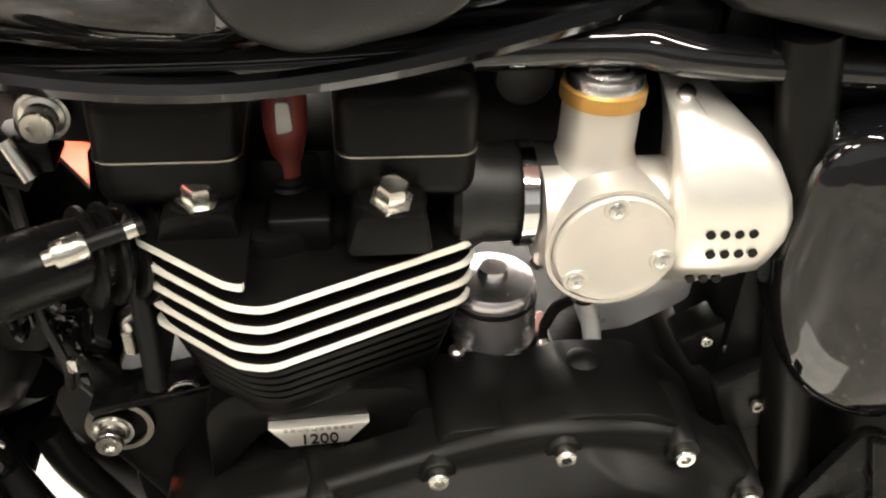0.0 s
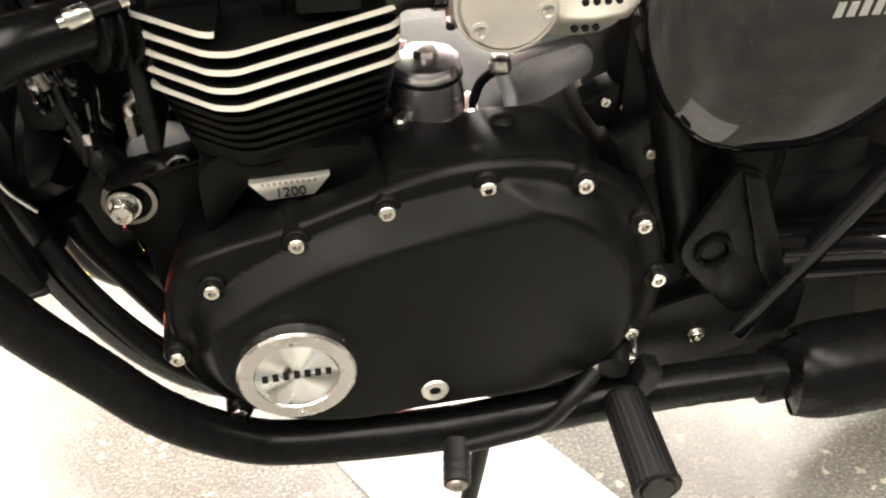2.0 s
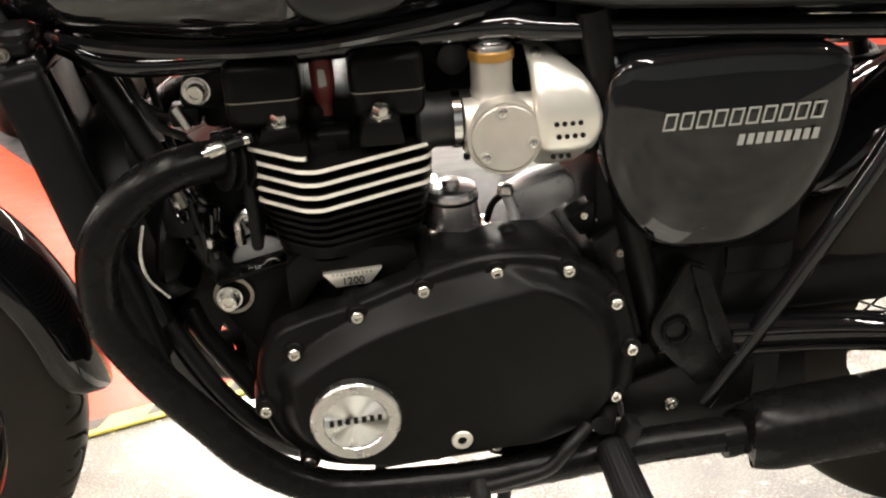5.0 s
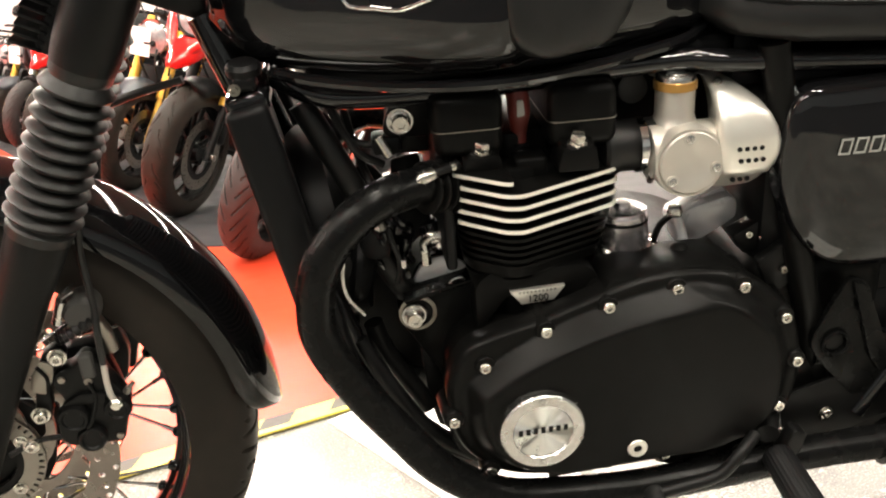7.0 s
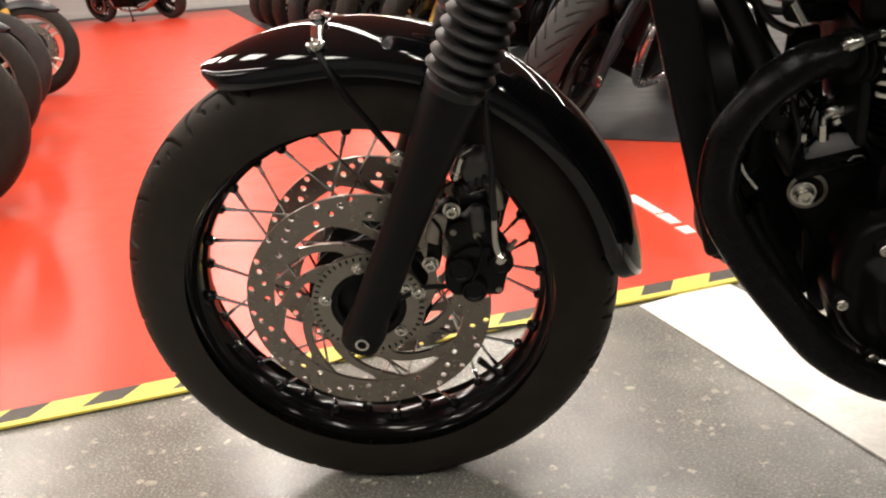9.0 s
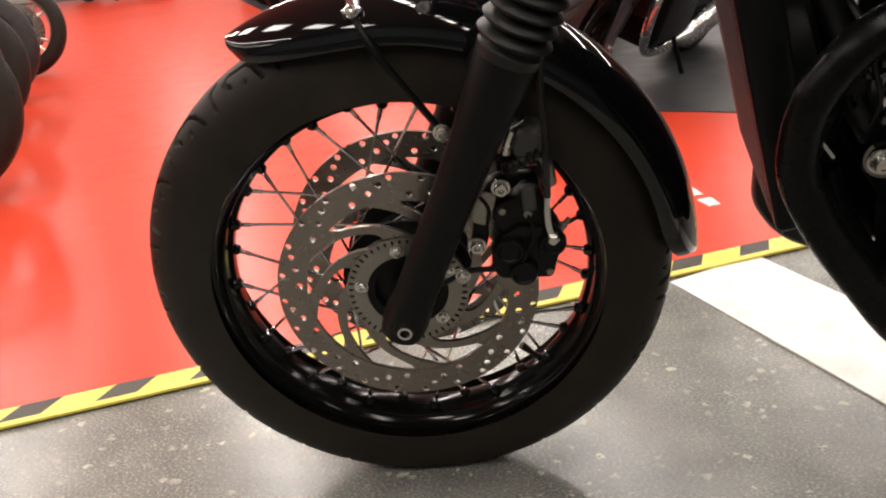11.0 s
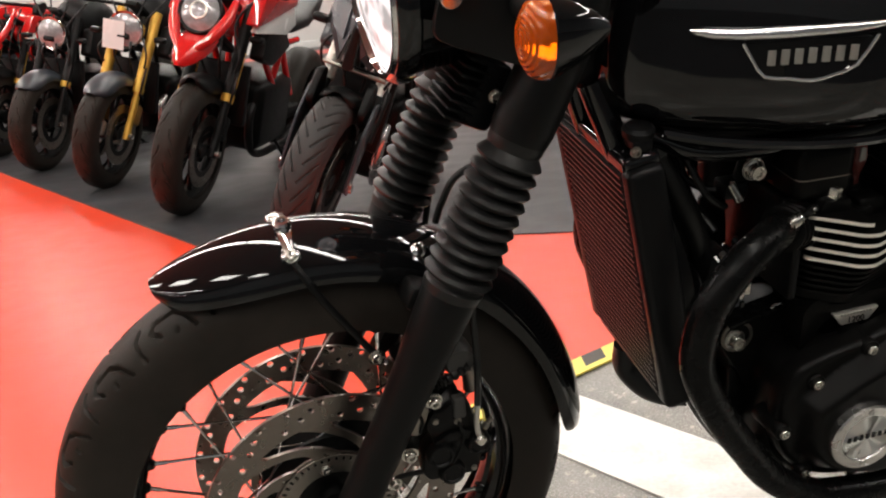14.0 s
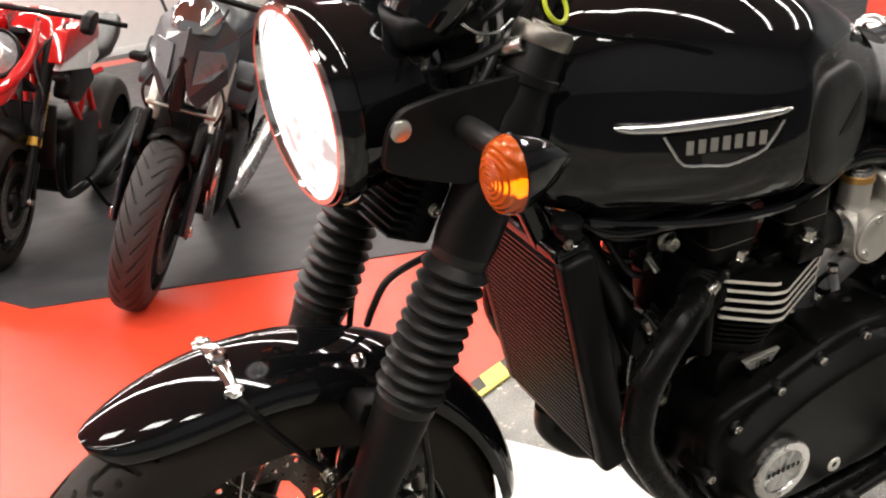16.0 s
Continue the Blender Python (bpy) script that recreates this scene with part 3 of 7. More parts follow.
for sign in (-1, 1):
    meshes = [spoke_mesh(sign, lean) for lean in (1.25, -1.25)]
    for k in range(16):
        ang = 2 * math.pi * (k + (0.5 if sign > 0 else 0)) / 16
        part("spoke", meshes[k % 2], CHROME, wheel, at=Matrix.Rotation(ang, 4, "Y"))
    for k in range(16):
        ang = 2 * math.pi * (k + (0.5 if sign > 0 else 0)) / 16
        part("nipple_seat", seat_mesh, RIM_BLACK, wheel, at=Matrix.Rotation(ang, 4, "Y") @ Matrix.Translation((0, sign * 0.006, 0)))
    part("brake_disc", brake_disc(0.1205, 0.155, sign * 0.0535, sign * 0.0585), DISC_STEEL, wheel, "drilled steel brake disc")
    part("disc_carrier", disc_carrier(sign), DISC_STEEL, wheel, "grey metal disc carrier with curved arms")
    arm_mesh = carrier_arm(sign)
    for k in range(8):
        part("carrier_arm", arm_mesh, DISC_STEEL, wheel, at=Matrix.Rotation(2 * math.pi * k / 8, 4, "Y"))
    part("sensor_ring", sensor_ring(sign), CARRIER, wheel, "slotted metal sensor ring")
    part("hub_shade", plate([circle(0, 0, 0.0715, 48), circle(0, 0, 0.04, 40)[::-1]], sign * 0.0555, sign * 0.058), SATIN_BLACK, wheel)
    for k in range(5):
        a = 2 * math.pi * k / 5 + 0.4
        part("disc_bolt", hex_bolt(0.006, 0.004), BOLT, wheel,
             at=pose(0.055 * math.cos(a), sign * 0.0605, 0.055 * math.sin(a), 0, 0, 0 if sign < 0 else 180))


def on_fork(s, y, dx=0.0):
    p = HUB + FORK * s
    return Vector((p.x + dx, y, p.z))


def fork_matrix(s, y, dx=0.0):
    return Matrix.Translation(on_fork(s, y, dx)) @ TO_FORK


FY = 0.105
for side in (-1, 1):
    leg = part("fork_leg", lathe([(0, -0.028), (0.014, -0.028), (0.024, -0.02), (0.027, 0), (0.024, 0.03), (0.0235, 0.16), (0.0265, 0.25), (0.030, 0.30),
                                  (0.032, 0.345), (0.030, 0.352), (0, 0.352)], 40, fork_matrix(0, side * FY)), SATIN_BLACK, bike,
               "satin black lower fork leg", STEER)
    prof = [(0.0, 0.335), (0.0325, 0.335), (0.0335, 0.345)]
    n = 10
    for k in range(n):
        h0 = 0.35 + 0.15 * k / n
        big = 0.0385 - 0.003 * k / n
        prof += [(big - 0.0095, h0), (big - 0.002, h0 + 0.0045), (big, h0 + 0.0075), (big - 0.002, h0 + 0.0105)]
    prof += [(0.028, 0.503), (0.030, 0.508), (0.030, 0.52), (0, 0.52)]
    part("gaiter", lathe(prof, 40, fork_matrix(0, side * FY)), RUBBER, leg, "ribbed black rubber fork gaiter")
    part("shroud", lathe([(0, 0.515), (0.0305, 0.515), (0.0325, 0.53), (0.0325, 0.56), (0.0315, 0.66), (0.028, 0.672), (0.0275, 0.728), (0.025, 0.732), (0, 0.732)], 40,
                         fork_matrix(0, side * FY)), SATIN_BLACK, leg, "black upper fork shroud")
    part("axle_cap", lathe([(0, 0), (0.0135, 0), (0.0135, 0.01), (0.011, 0.012), (0.0, 0.0125)], 24,
                           Matrix.Translation(HUB + Vector((0, side * (FY + 0.014), 0))) @ (AXIS_Y if side < 0 else pose(0, 0, 0, -90))), SATIN_BLACK, leg)
    part("axle_ring", lathe([(0.0055, 0), (0.0085, 0), (0.0085, 0.003), (0.0055, 0.003)], 24, Matrix.Translation(HUB + Vector((0, side * (FY + 0.0262), 0))) @ (AXIS_Y if side < 0 else pose(0, 0, 0, -90)), True), STEEL, leg)
    part("axle_clamp", box(0, 0, 0, 0.05, 0.05, 0.06, 0.02, Matrix.Translation(HUB + Vector((0, side * (FY - 0.012), 0.0))) @ TO_FORK, 4), SATIN_BLACK, leg)

# front fender
FEN_R = 0.35


def fender_mesh(a0, a1, r, half, skirt, steps=48, thick=0.0022):
    secs = []
    for i in range(steps + 1):
        t = i / steps
        a = radians(a0 + (a1 - a0) * t)
        front, back = min(1, t * 5), min(1, (1 - t) * 9)
        front, back = (1 - (1 - front) ** 2) ** 0.5, (1 - (1 - back) ** 2) ** 0.5
        endr = min(front, back)
        hw = half * (0.3 + 0.7 * front) * (0.35 + 0.65 * back)
        outer, inner = [], []
        for k in range(25):
            u = -1 + 2 * k / 24
            y = hw * math.sin(u * math.pi / 2)
            drop = skirt * (1 - math.cos(u * math.pi / 2)) * (0.25 + 0.75 * endr)
            for lst, rr in ((outer, r - drop), (inner, r - drop - thick)):
                lst.append((-rr * math.sin(a), y, rr * math.cos(a)))
        secs.append(outer + inner[::-1])
    return loft(secs)


fender = part("front_fender", fender_mesh(27, -92, FEN_R, 0.066, 0.046, 72), GLOSS_BLACK, bike, "gloss black curved front fender",
              TWIST @ Matrix.Translation((0, 0.006, 0)))
for side in (-1, 1):
    yv = side * 0.066
    part("fender_stay", tube([(-0.010, side * 0.048, 0.334), (0.002, side * 0.066, 0.313), (0.016, side * 0.0735, 0.288), (0.042, side * 0.076, 0.246), (0.068, side * 0.077, 0.204)], 0.0042, 10),
         SATIN_BLACK, fender, "black fender stay rod")
    part("stay_bolt", hex_bolt(0.0075, 0.007), BOLT, fender, at=pose(0.068, side * 0.08, 0.204, 0, 0, 0 if side < 0 else 180))
    for (bx, bz, yy) in ((0.134, 0.310, 0.0475),):
        part("fender_bolt", lathe([(0, 0), (0.0095, 0), (0.0085, 0.0025), (0.006, 0.0042), (0, 0.005)], 20, AXIS_Y), CHROME, fender, at=pose(bx, side * yy, bz, -35 * (1 if side < 0 else -1), 0, 0 if side < 0 else 180))
    part("fender_bracket", box(0, 0, 0, 0.05, 0.05, 0.03, 0.008, pose(0.128, side * 0.075, 0.27, 0, 25, 0)), SATIN_BLACK, fender)
def clamp_band(half_width, thick):
    secs = []
    for k in range(21):
        a = radians(-50 + 100 * k / 20)
        y, z = 0.0685 * math.sin(a), 0.3525 - 0.052 * (1 - math.cos(a))
        n = Vector((0, 0.052 * math.sin(a), 0.0685 * math.cos(a))).normalized()
        wide = half_width * (1 + 0.35 * math.cos(4 * a) * 0.5)
        secs.append([(-0.008 + dx * wide, y + n.y * dn * thick, z + n.z * dn * thick) for dx, dn in ((-1, -1), (1, -1), (1, 0.5), (0.6, 1), (-0.6, 1), (-1, 0.5))])
    return loft(secs)


part("stay_clamp", clamp_band(0.0075, 0.0022), CHROME, fender, "bright chrome clamp over the fender")
for side in (-1, 1):
    part("clamp_ear", box(0, 0, 0, 0.022, 0.007, 0.018, 0.003, pose(-0.008, side * 0.050, 0.3335, -48 * side, 0, 0), 3), CHROME, fender)
    part("clamp_bolt", hex_bolt(0.0058, 0.006), BOLT, fender, at=pose(-0.008, side * 0.053, 0.336, -48 if side < 0 else 48, 0, 0 if side < 0 else 180))
part("clamp_boss", lathe([(0, 0), (0.010, 0), (0.010, 0.006), (0.0075, 0.009), (0.0045, 0.009), (0.0045, 0.005), (0, 0.005)], 20, pose(-0.008, -0.012, 0.353, 12, 0, 0)), CHROME, fender)

# brake calipers: slider bracket, body with two piston lobes, pins, hose
for side in (-1, 1):
    turn = 0 if side < 0 else 180
    face = 90 * (1 if side < 0 else -1)
    cal = part("brake_caliper", plate([round_outline([(0.112, 0.346), (0.172, 0.342), (0.178, 0.365), (0.188, 0.392), (0.181, 0.412), (0.171, 0.428), (0.166, 0.452), (0.148, 0.462), (0.135, 0.448), (0.118, 0.447), (0.110, 0.43), (0.121, 0.405), (0.106, 0.385), (0.104, 0.36)], 0.007)],
                                      side * 0.062, side * 0.090, 0.005), SATIN_BLACK, bike, "black two-piston brake caliper", STEER)
    for bx, bz, r, h in ((0.1255, 0.389, 0.0175, 0.0135), (0.139, 0.3575, 0.0165, 0.012), (0.1735, 0.392, 0.0155, 0.011)):
        part("piston_boss", lathe([(0, 0), (r, 0), (r, h * 0.6), (r * 0.88, h), (r * 0.72, h), (r * 0.62, h * 0.8), (0, h * 0.8)], 28, pose(bx, side * 0.088, bz, face)), SATIN_BLACK, cal)
    part("bracket", plate([round_outline([(0.082, 0.385), (0.098, 0.379), (0.105, 0.40), (0.106, 0.43), (0.128, 0.452), (0.134, 0.467), (0.122, 0.477), (0.108, 0.468), (0.094, 0.44), (0.088, 0.41)], 0.006)], side * 0.068, side * 0.083, 0.003), SATIN_BLACK, cal, "black caliper bracket")
    part("grey_plate", plate([round_outline([(0.087, 0.425), (0.092, 0.445), (0.106, 0.462), (0.118, 0.455), (0.113, 0.437), (0.103, 0.418)], 0.005)], side * 0.084, side * 0.087, 0.001), CARRIER, cal, "dull grey metal plate")
    part("plate_rib", tube([(0.10, side * 0.0875, 0.456), (0.108, side * 0.0885, 0.44), (0.105, side * 0.0875, 0.422)], 0.0022, 8), SATIN_BLACK, cal)
    part("inner_half", plate([round_outline([(0.112, 0.35), (0.165, 0.345), (0.176, 0.39), (0.162, 0.455), (0.12, 0.452)], 0.012)], side * 0.030, side * 0.05, 0.004), SATIN_BLACK, cal)
    part("inner_lobe", lathe([(0, 0), (0.0185, 0), (0.0195, 0.006), (0.0195, 0.03), (0.016, 0.036), (0, 0.036)], 28, pose(0.158, side * 0.05, 0.508, face, 0, 0)), GREY_RUBBER, cal, "dull grey rubber boot")
    part("lobe_tail", tube([(0.165, side * 0.07, 0.50), (0.1735, side * 0.066, 0.475), (0.176, side * 0.062, 0.45)], 0.0085, 14), CARRIER, cal)
    part("slider_pin", tube([(0.128, side * 0.083, 0.484), (0.142, side * 0.084, 0.489), (0.168, side * 0.084, 0.501)], lambda t: 0.0062 + 0.0016 * math.sin(t * 40), 12, 10), RUBBER, cal)
    part("pin_sleeve", tube([(0.131, side * 0.078, 0.50), (0.1365, side * 0.077, 0.516), (0.141, side * 0.077, 0.526)], 0.0062, 14, 0), STEEL, cal, "bright slider sleeve")
    part("pad_spring", box(0, 0, 0, 0.02, 0.022, 0.0025, 0.001, pose(0.146, side * 0.066, 0.53, 0, -30, 0)), STEEL, cal, "bright pad spring plate")
    part("pad_edge", box(0.152, side * 0.089, 0.45, 0.015, 0.012, 0.03, 0.003, None, 3), GREY_RUBBER, cal)
    part("casting_rib", tube([(0.15, side * 0.094, 0.43), (0.154, side * 0.097, 0.41), (0.145, side * 0.099, 0.385), (0.138, side * 0.098, 0.374)], 0.002, 8), SATIN_BLACK, cal)
    part("casting_web", plate([round_outline([(0.118, 0.408), (0.138, 0.418), (0.165, 0.415), (0.163, 0.402), (0.14, 0.404), (0.122, 0.398)], 0.003)], side * 0.088, side * 0.096, 0.002), SATIN_BLACK, cal)
    for bx, bz in ((0.1235, 0.464), (0.0905, 0.3935)):
        part("caliper_bolt", hex_bolt(0.0076, 0.008), BOLT, cal, at=pose(bx, side * 0.0865, bz, 0, 0, turn))
    for bx, bz, r in ((0.1225, 0.437, 0.0042), (0.1495, 0.4305, 0.005), (0.168, 0.352, 0.004)):
        part("plug", lathe([(0, 0), (r, 0), (r * 0.9, 0.003), (0, 0.0035)], 16, pose(bx, side * 0.0895, bz, face)), CARRIER, cal)
    part("bleed_nipple", lathe([(0, 0), (0.0045, 0), (0.0045, 0.007), (0.0028, 0.008), (0.0028, 0.015), (0, 0.015)], 12, pose(0.184, side * 0.085, 0.405, 0, 40, 0)), CARRIER, cal)
    part("banjo", lathe([(0, 0), (0.0072, 0), (0.0072, 0.007), (0.005, 0.010), (0, 0.010)], 18, pose(0.174, side * 0.096, 0.402, face)), BOLT, cal, "bright banjo bolt")
    hose = part("brake_hose", tube([on_fork(0.36, side * 0.09, 0.03), on_fork(0.30, side * 0.088, 0.045), on_fork(0.23, side * 0.092, 0.076), (0.1735, side * 0.099, 0.50), (0.1715, side * 0.10, 0.455)], 0.004, 10), RUBBER, bike,
                "thin black brake hose", STEER)
    part("hose_end", tube([(0.1716, side * 0.10, 0.456), (0.170, side * 0.10, 0.43), (0.171, side * 0.10, 0.415), (0.174, side * 0.099, 0.403)], 0.0034, 10), ALLOY, hose, "pale metal hose end")
    part("sensor_bracket", tube([(0.045, side * 0.085, 0.345), (0.075, side * 0.075, 0.352), (0.11, side * 0.075, 0.352)], 0.0035, 8), RUBBER, bike, "thin black sensor lead", STEER)
    part("sensor_bolt", hex_bolt(0.0065, 0.005), BOLT, bike, at=STEER @ pose(0.07, side * 0.084, 0.352, 0, 0, turn))
part("brake_line", tube([(0.172, 0.03, 0.63), (0.178, 0.02, 0.66), (0.195, 0.01, 0.695), (0.24, 0.0, 0.715), (0.30, -0.01, 0.73)], 0.0045, 10), RUBBER, bike, "black brake line", STEER)

# headlamp
LAMP_C = Vector((0.1215, 0, 0.927))
LAMP_M = STEER @ Matrix.Translation(LAMP_C) @ pose(0, 0, 0, 0, -92, -0.7)   # z looks forward (-x)
lamp = part("headlamp", lathe([(0.0, -0.155), (0.03, -0.15), (0.06, -0.13), (0.083, -0.095), (0.094, -0.05), (0.098, 0.0), (0.094, 0.003), (0, 0.003)], 64), GLOSS_BLACK, bike,
            "round gloss black headlamp, lit", LAMP_M)
part("lamp_rim", lathe([(0.098, -0.012), (0.104, -0.008), (0.1045, 0.004), (0.1, 0.012), (0.092, 0.014), (0.09, 0.008), (0.096, -0.004)], 64, closed=True), GLOSS_BLACK, lamp, "black headlamp rim")
part("bezel", lathe([(0.0985, 0.0125), (0.0965, 0.0165), (0.0915, 0.0165), (0.0895, 0.0095), (0.094, 0.0085)], 64, closed=True), CHROME, lamp, "thin chrome bezel round the lens")
part("lens", lathe([(0.0, 0.024), (0.03, 0.0225), (0.06, 0.018), (0.085, 0.011), (0.0925, 0.006)], 64), LAMP_GLASS, lamp, "brightly lit white headlamp lens")
for side in (-1, 1):
    ear = part("lamp_ear", plate([round_outline([(0.132, 0.90), (0.140, 0.936), (0.155, 0.952), (0.20, 0.957), (0.30, 0.957), (0.30, 0.87), (0.22, 0.86), (0.16, 0.885)], 0.012)], side * 0.114, side * 0.124, 0.003),
               SATIN_BLACK, bike, "black headlamp bracket", STEER)
    part("ear_bolt", lathe([(0, 0), (0.0105, 0), (0.0105, 0.003), (0.0095, 0.0038), (0.004, 0.003), (0, 0.003)], 24, pose(0.151, side * 0.124, 0.935, 90 if side < 0 else -90)), STEEL, ear)
    ind = part("indicator", lathe([(0, -0.05), (0.006, -0.048), (0.017, -0.032), (0.026, -0.012), (0.031, 0.004), (0.0325, 0.008), (0.031, 0.010), (0.029, 0.004), (0.015, -0.012), (0, -0.016)], 36,
                                  Matrix.Diagonal((1.12, 0.84, 1, 1))), GLOSS_BLACK, bike, "black front indicator", STEER @ pose(0.205, side * 0.226, 0.921, 0, -90, 0))
    part("amber_lens", lathe([(0.0315, 0.009), (0.031, 0.015), (0.0275, 0.023), (0.018, 0.029), (0, 0.031)], 36, Matrix.Diagonal((1.12, 0.84, 1, 1))), AMBER, ind, "orange ribbed indicator lens, lit")
    part("bulb", lathe([(0, -0.010), (0.004, -0.008), (0.0055, 0), (0.004, 0.006), (0, 0.008)], 16, pose(-0.009, 0, 0.003)), AMBER_GLOW, ind, "lit amber bulb")
    part("stem", lathe([(0, 0), (0.012, 0), (0.013, 0.02), (0.0115, 0.024), (0.013, 0.03), (0.0115, 0.036), (0.012, 0.045), (0.009, 0.055), (0.009, 0.085), (0, 0.085)], 20,
                       pose(0, -side * 0.1, -0.012, -90 * side, 0, 0)), RUBBER, ind, "short black indicator stem")

# clocks, yokes, handlebar
yoke = part("top_yoke", plate([round_outline([(-0.02, -0.13), (0.05, -0.13), (0.06, 0), (0.05, 0.13), (-0.02, 0.13), (-0.03, 0)], 0.03)], 0, 0.03, 0.004), SATIN_BLACK, bike, "black top yoke",
            STEER @ Matrix.Translation(on_fork(0.755, 0)) @ TO_FORK @ pose(0, 0, 0, 90, 0, 0))
part("lower_yoke", plate([round_outline([(-0.04, -0.14), (0.04, -0.14), (0.05, 0), (0.04, 0.14), (-0.04, 0.14), (-0.05, 0)], 0.03)], 0, 0.04, 0.004), SATIN_BLACK, bike, "black lower yoke",
     STEER @ Matrix.Translation(on_fork(0.575, 0)) @ TO_FORK @ pose(0, 0, 0, 90, 0, 0))
part("head_tube", tube([on_fork(0.56, 0, 0.05), on_fork(0.76, 0, 0.05)], 0.035, 24, 0), SATIN_BLACK, bike, "black steering head")
bar = part("handlebar", tube([(0.47, -0.38, 1.09), (0.40, -0.26, 1.10), (0.345, -0.14, 1.09), (0.34, -0.06, 1.075), (0.34, 0.06, 1.075), (0.345, 0.14, 1.09), (0.40, 0.26, 1.10), (0.47, 0.38, 1.09)], 0.0125, 14),
           SATIN_BLACK, bike, "black wide handlebar", STEER)
for side in (-1, 1):
    part("grip", tube([(0.43, side * 0.31, 1.098), (0.48, side * 0.40, 1.088)], 0.018, 16, 0), RUBBER, bar)
    clock = part("clock", lathe([(0, -0.06), (0.035, -0.055), (0.045, -0.02), (0.047, 0.0), (0.045, 0.006), (0.04, 0.004), (0, 0.004)], 40), GLOSS_BLACK, bike,
                 "round black instrument clock", STEER @ pose(0.245, side * 0.052, 1.045, 0, 35, 0))
    part("bezel", lathe([(0.041, 0.003), (0.047, 0.0), (0.048, 0.006), (0.043, 0.009)], 40, closed=True), CHROME, clock)
    stalk = part("mirror", tube([(0.40, side * 0.27, 1.11), (0.39, side * 0.31, 1.2), (0.41, side * 0.36, 1.27)], 0.005, 10), SATIN_BLACK, bar, "round black mirror")
for side in (-1, 1):
    topcap = part("fork_cap", lathe([(0, 0), (0.0285, 0), (0.0295, 0.003), (0.0295, 0.013), (0.027, 0.017), (0.016, 0.0175), (0.015, 0.020), (0.009, 0.020), (0.009, 0.016), (0, 0.016)], 32, fork_matrix(0.728, side * FY)), CARRIER, bike, "dull alloy fork top cap", STEER)
    part("pinch_bolt", lathe([(0, -0.02), (0.0085, -0.02), (0.0085, 0.012), (0.0075, 0.014), (0.0045, 0.014), (0.0045, 0.006), (0, 0.006)], 20, Matrix.Translation(on_fork(0.733, side * FY, -0.033)) @ pose(0, 0, 0, 70, 0, 20)), BOLT, topcap)
    part("clamp_band", lathe([(0.0285, 0), (0.031, 0.001), (0.031, 0.010), (0.0285, 0.011)], 32, fork_matrix(0.69, side * FY), True), SATIN_BLACK, topcap)
part("key_ring", lathe([(0.017 + 0.0025 * math.cos(a), 0.0022 * math.sin(a)) for a in (2 * math.pi * k / 10 for k in range(10))], 32, Matrix.Translation(on_fork(0.765, -FY, 0.002)) @ pose(0, 0, 0, 62, 10, 20), True), YELLOW_TAG, bike, "lime-yellow rubber tag ring", STEER)
# looms and switch housings between headlamp and steering head
part("headstock_cover", box(0, 0, 0, 0.085, 0.16, 0.15, 0.025, Matrix.Translation(on_fork(0.70, 0.0, -0.02)) @ TO_FORK, 4), PLASTIC, bike, "black plastic headstock cover", STEER)
part("instrument_bracket", box(0.225, 0, 1.0, 0.09, 0.17, 0.03, 0.01, None, 3), PLASTIC, bike, "black instrument bracket", STEER)
for k, (ya, za, yb, zb, r) in enumerate(((-0.085, 0.985, -0.07, 0.95, 0.006), (-0.06, 1.01, -0.085, 0.93, 0.005), (-0.03, 1.0, -0.06, 0.90, 0.007), (-0.09, 1.03, -0.05, 0.97, 0.004), (0.05, 1.01, 0.02, 0.93, 0.006))):
    part("cable", tube([(0.215, yb * 0.6, zb), (0.245, yb - 0.012, zb + 0.012), (0.275, (ya + yb) / 2 - 0.02, (za + zb) / 2 + 0.01), (0.30, ya, za), (0.325, ya - 0.02, za + 0.05)], r, 10), RUBBER, bike, "black control cable", STEER)
for k, (x, y, z) in enumerate(((0.262, -0.097, 0.968), (0.272, -0.099, 0.958), (0.283, -0.097, 0.966), (0.255, -0.096, 0.953), (0.25, -0.10, 0.99))):
    part("cable_clip", box(x, y, z, 0.008, 0.004, 0.006, 0.0012, None), STEEL if k % 2 else BOLT, bike, "", STEER)
part("bright_cable", tube([(0.235, -0.095, 1.005), (0.25, -0.10, 0.995), (0.27, -0.10, 0.992), (0.288, -0.098, 1.0)], 0.0016, 8), STEEL, bike, "thin bright wire", STEER)

# finned regulator in front of the lower yoke
reg = part("regulator", box(0.010, 0, 0, 0.034, 0.06, 0.072, 0.008), PLASTIC, bike, "black finned regulator block", STEER @ pose(0.196, -0.042, 0.818, 0, 28, 0))
for k in range(8):
    part("cooling_fin", box(-0.014, 0, -0.032 + 0.009 * k, 0.03, 0.064, 0.003, 0.0012), PLASTIC, reg)
part("regulator_bolt", hex_bolt(0.006, 0.005), BOLT, reg, at=pose(0.014, -0.031, 0.004))

# tank
def egg(x, hw, z0, z1, n=40, e=0.62, low=0.75):
    pts = []
    zm = z0 + (z1 - z0) * 0.36
    for k in range(n):
        a = 2 * math.pi * k / n
        c, s = math.cos(a), math.sin(a)
        y = hw * math.copysign(abs(c) ** e, c) * (1 - 0.10 * max(0, s))
        z = zm + (z1 - zm) * abs(s) ** low if s > 0 else zm - (zm - z0) * abs(s) ** 0.55
        pts.append((x, y, z))
    return pts


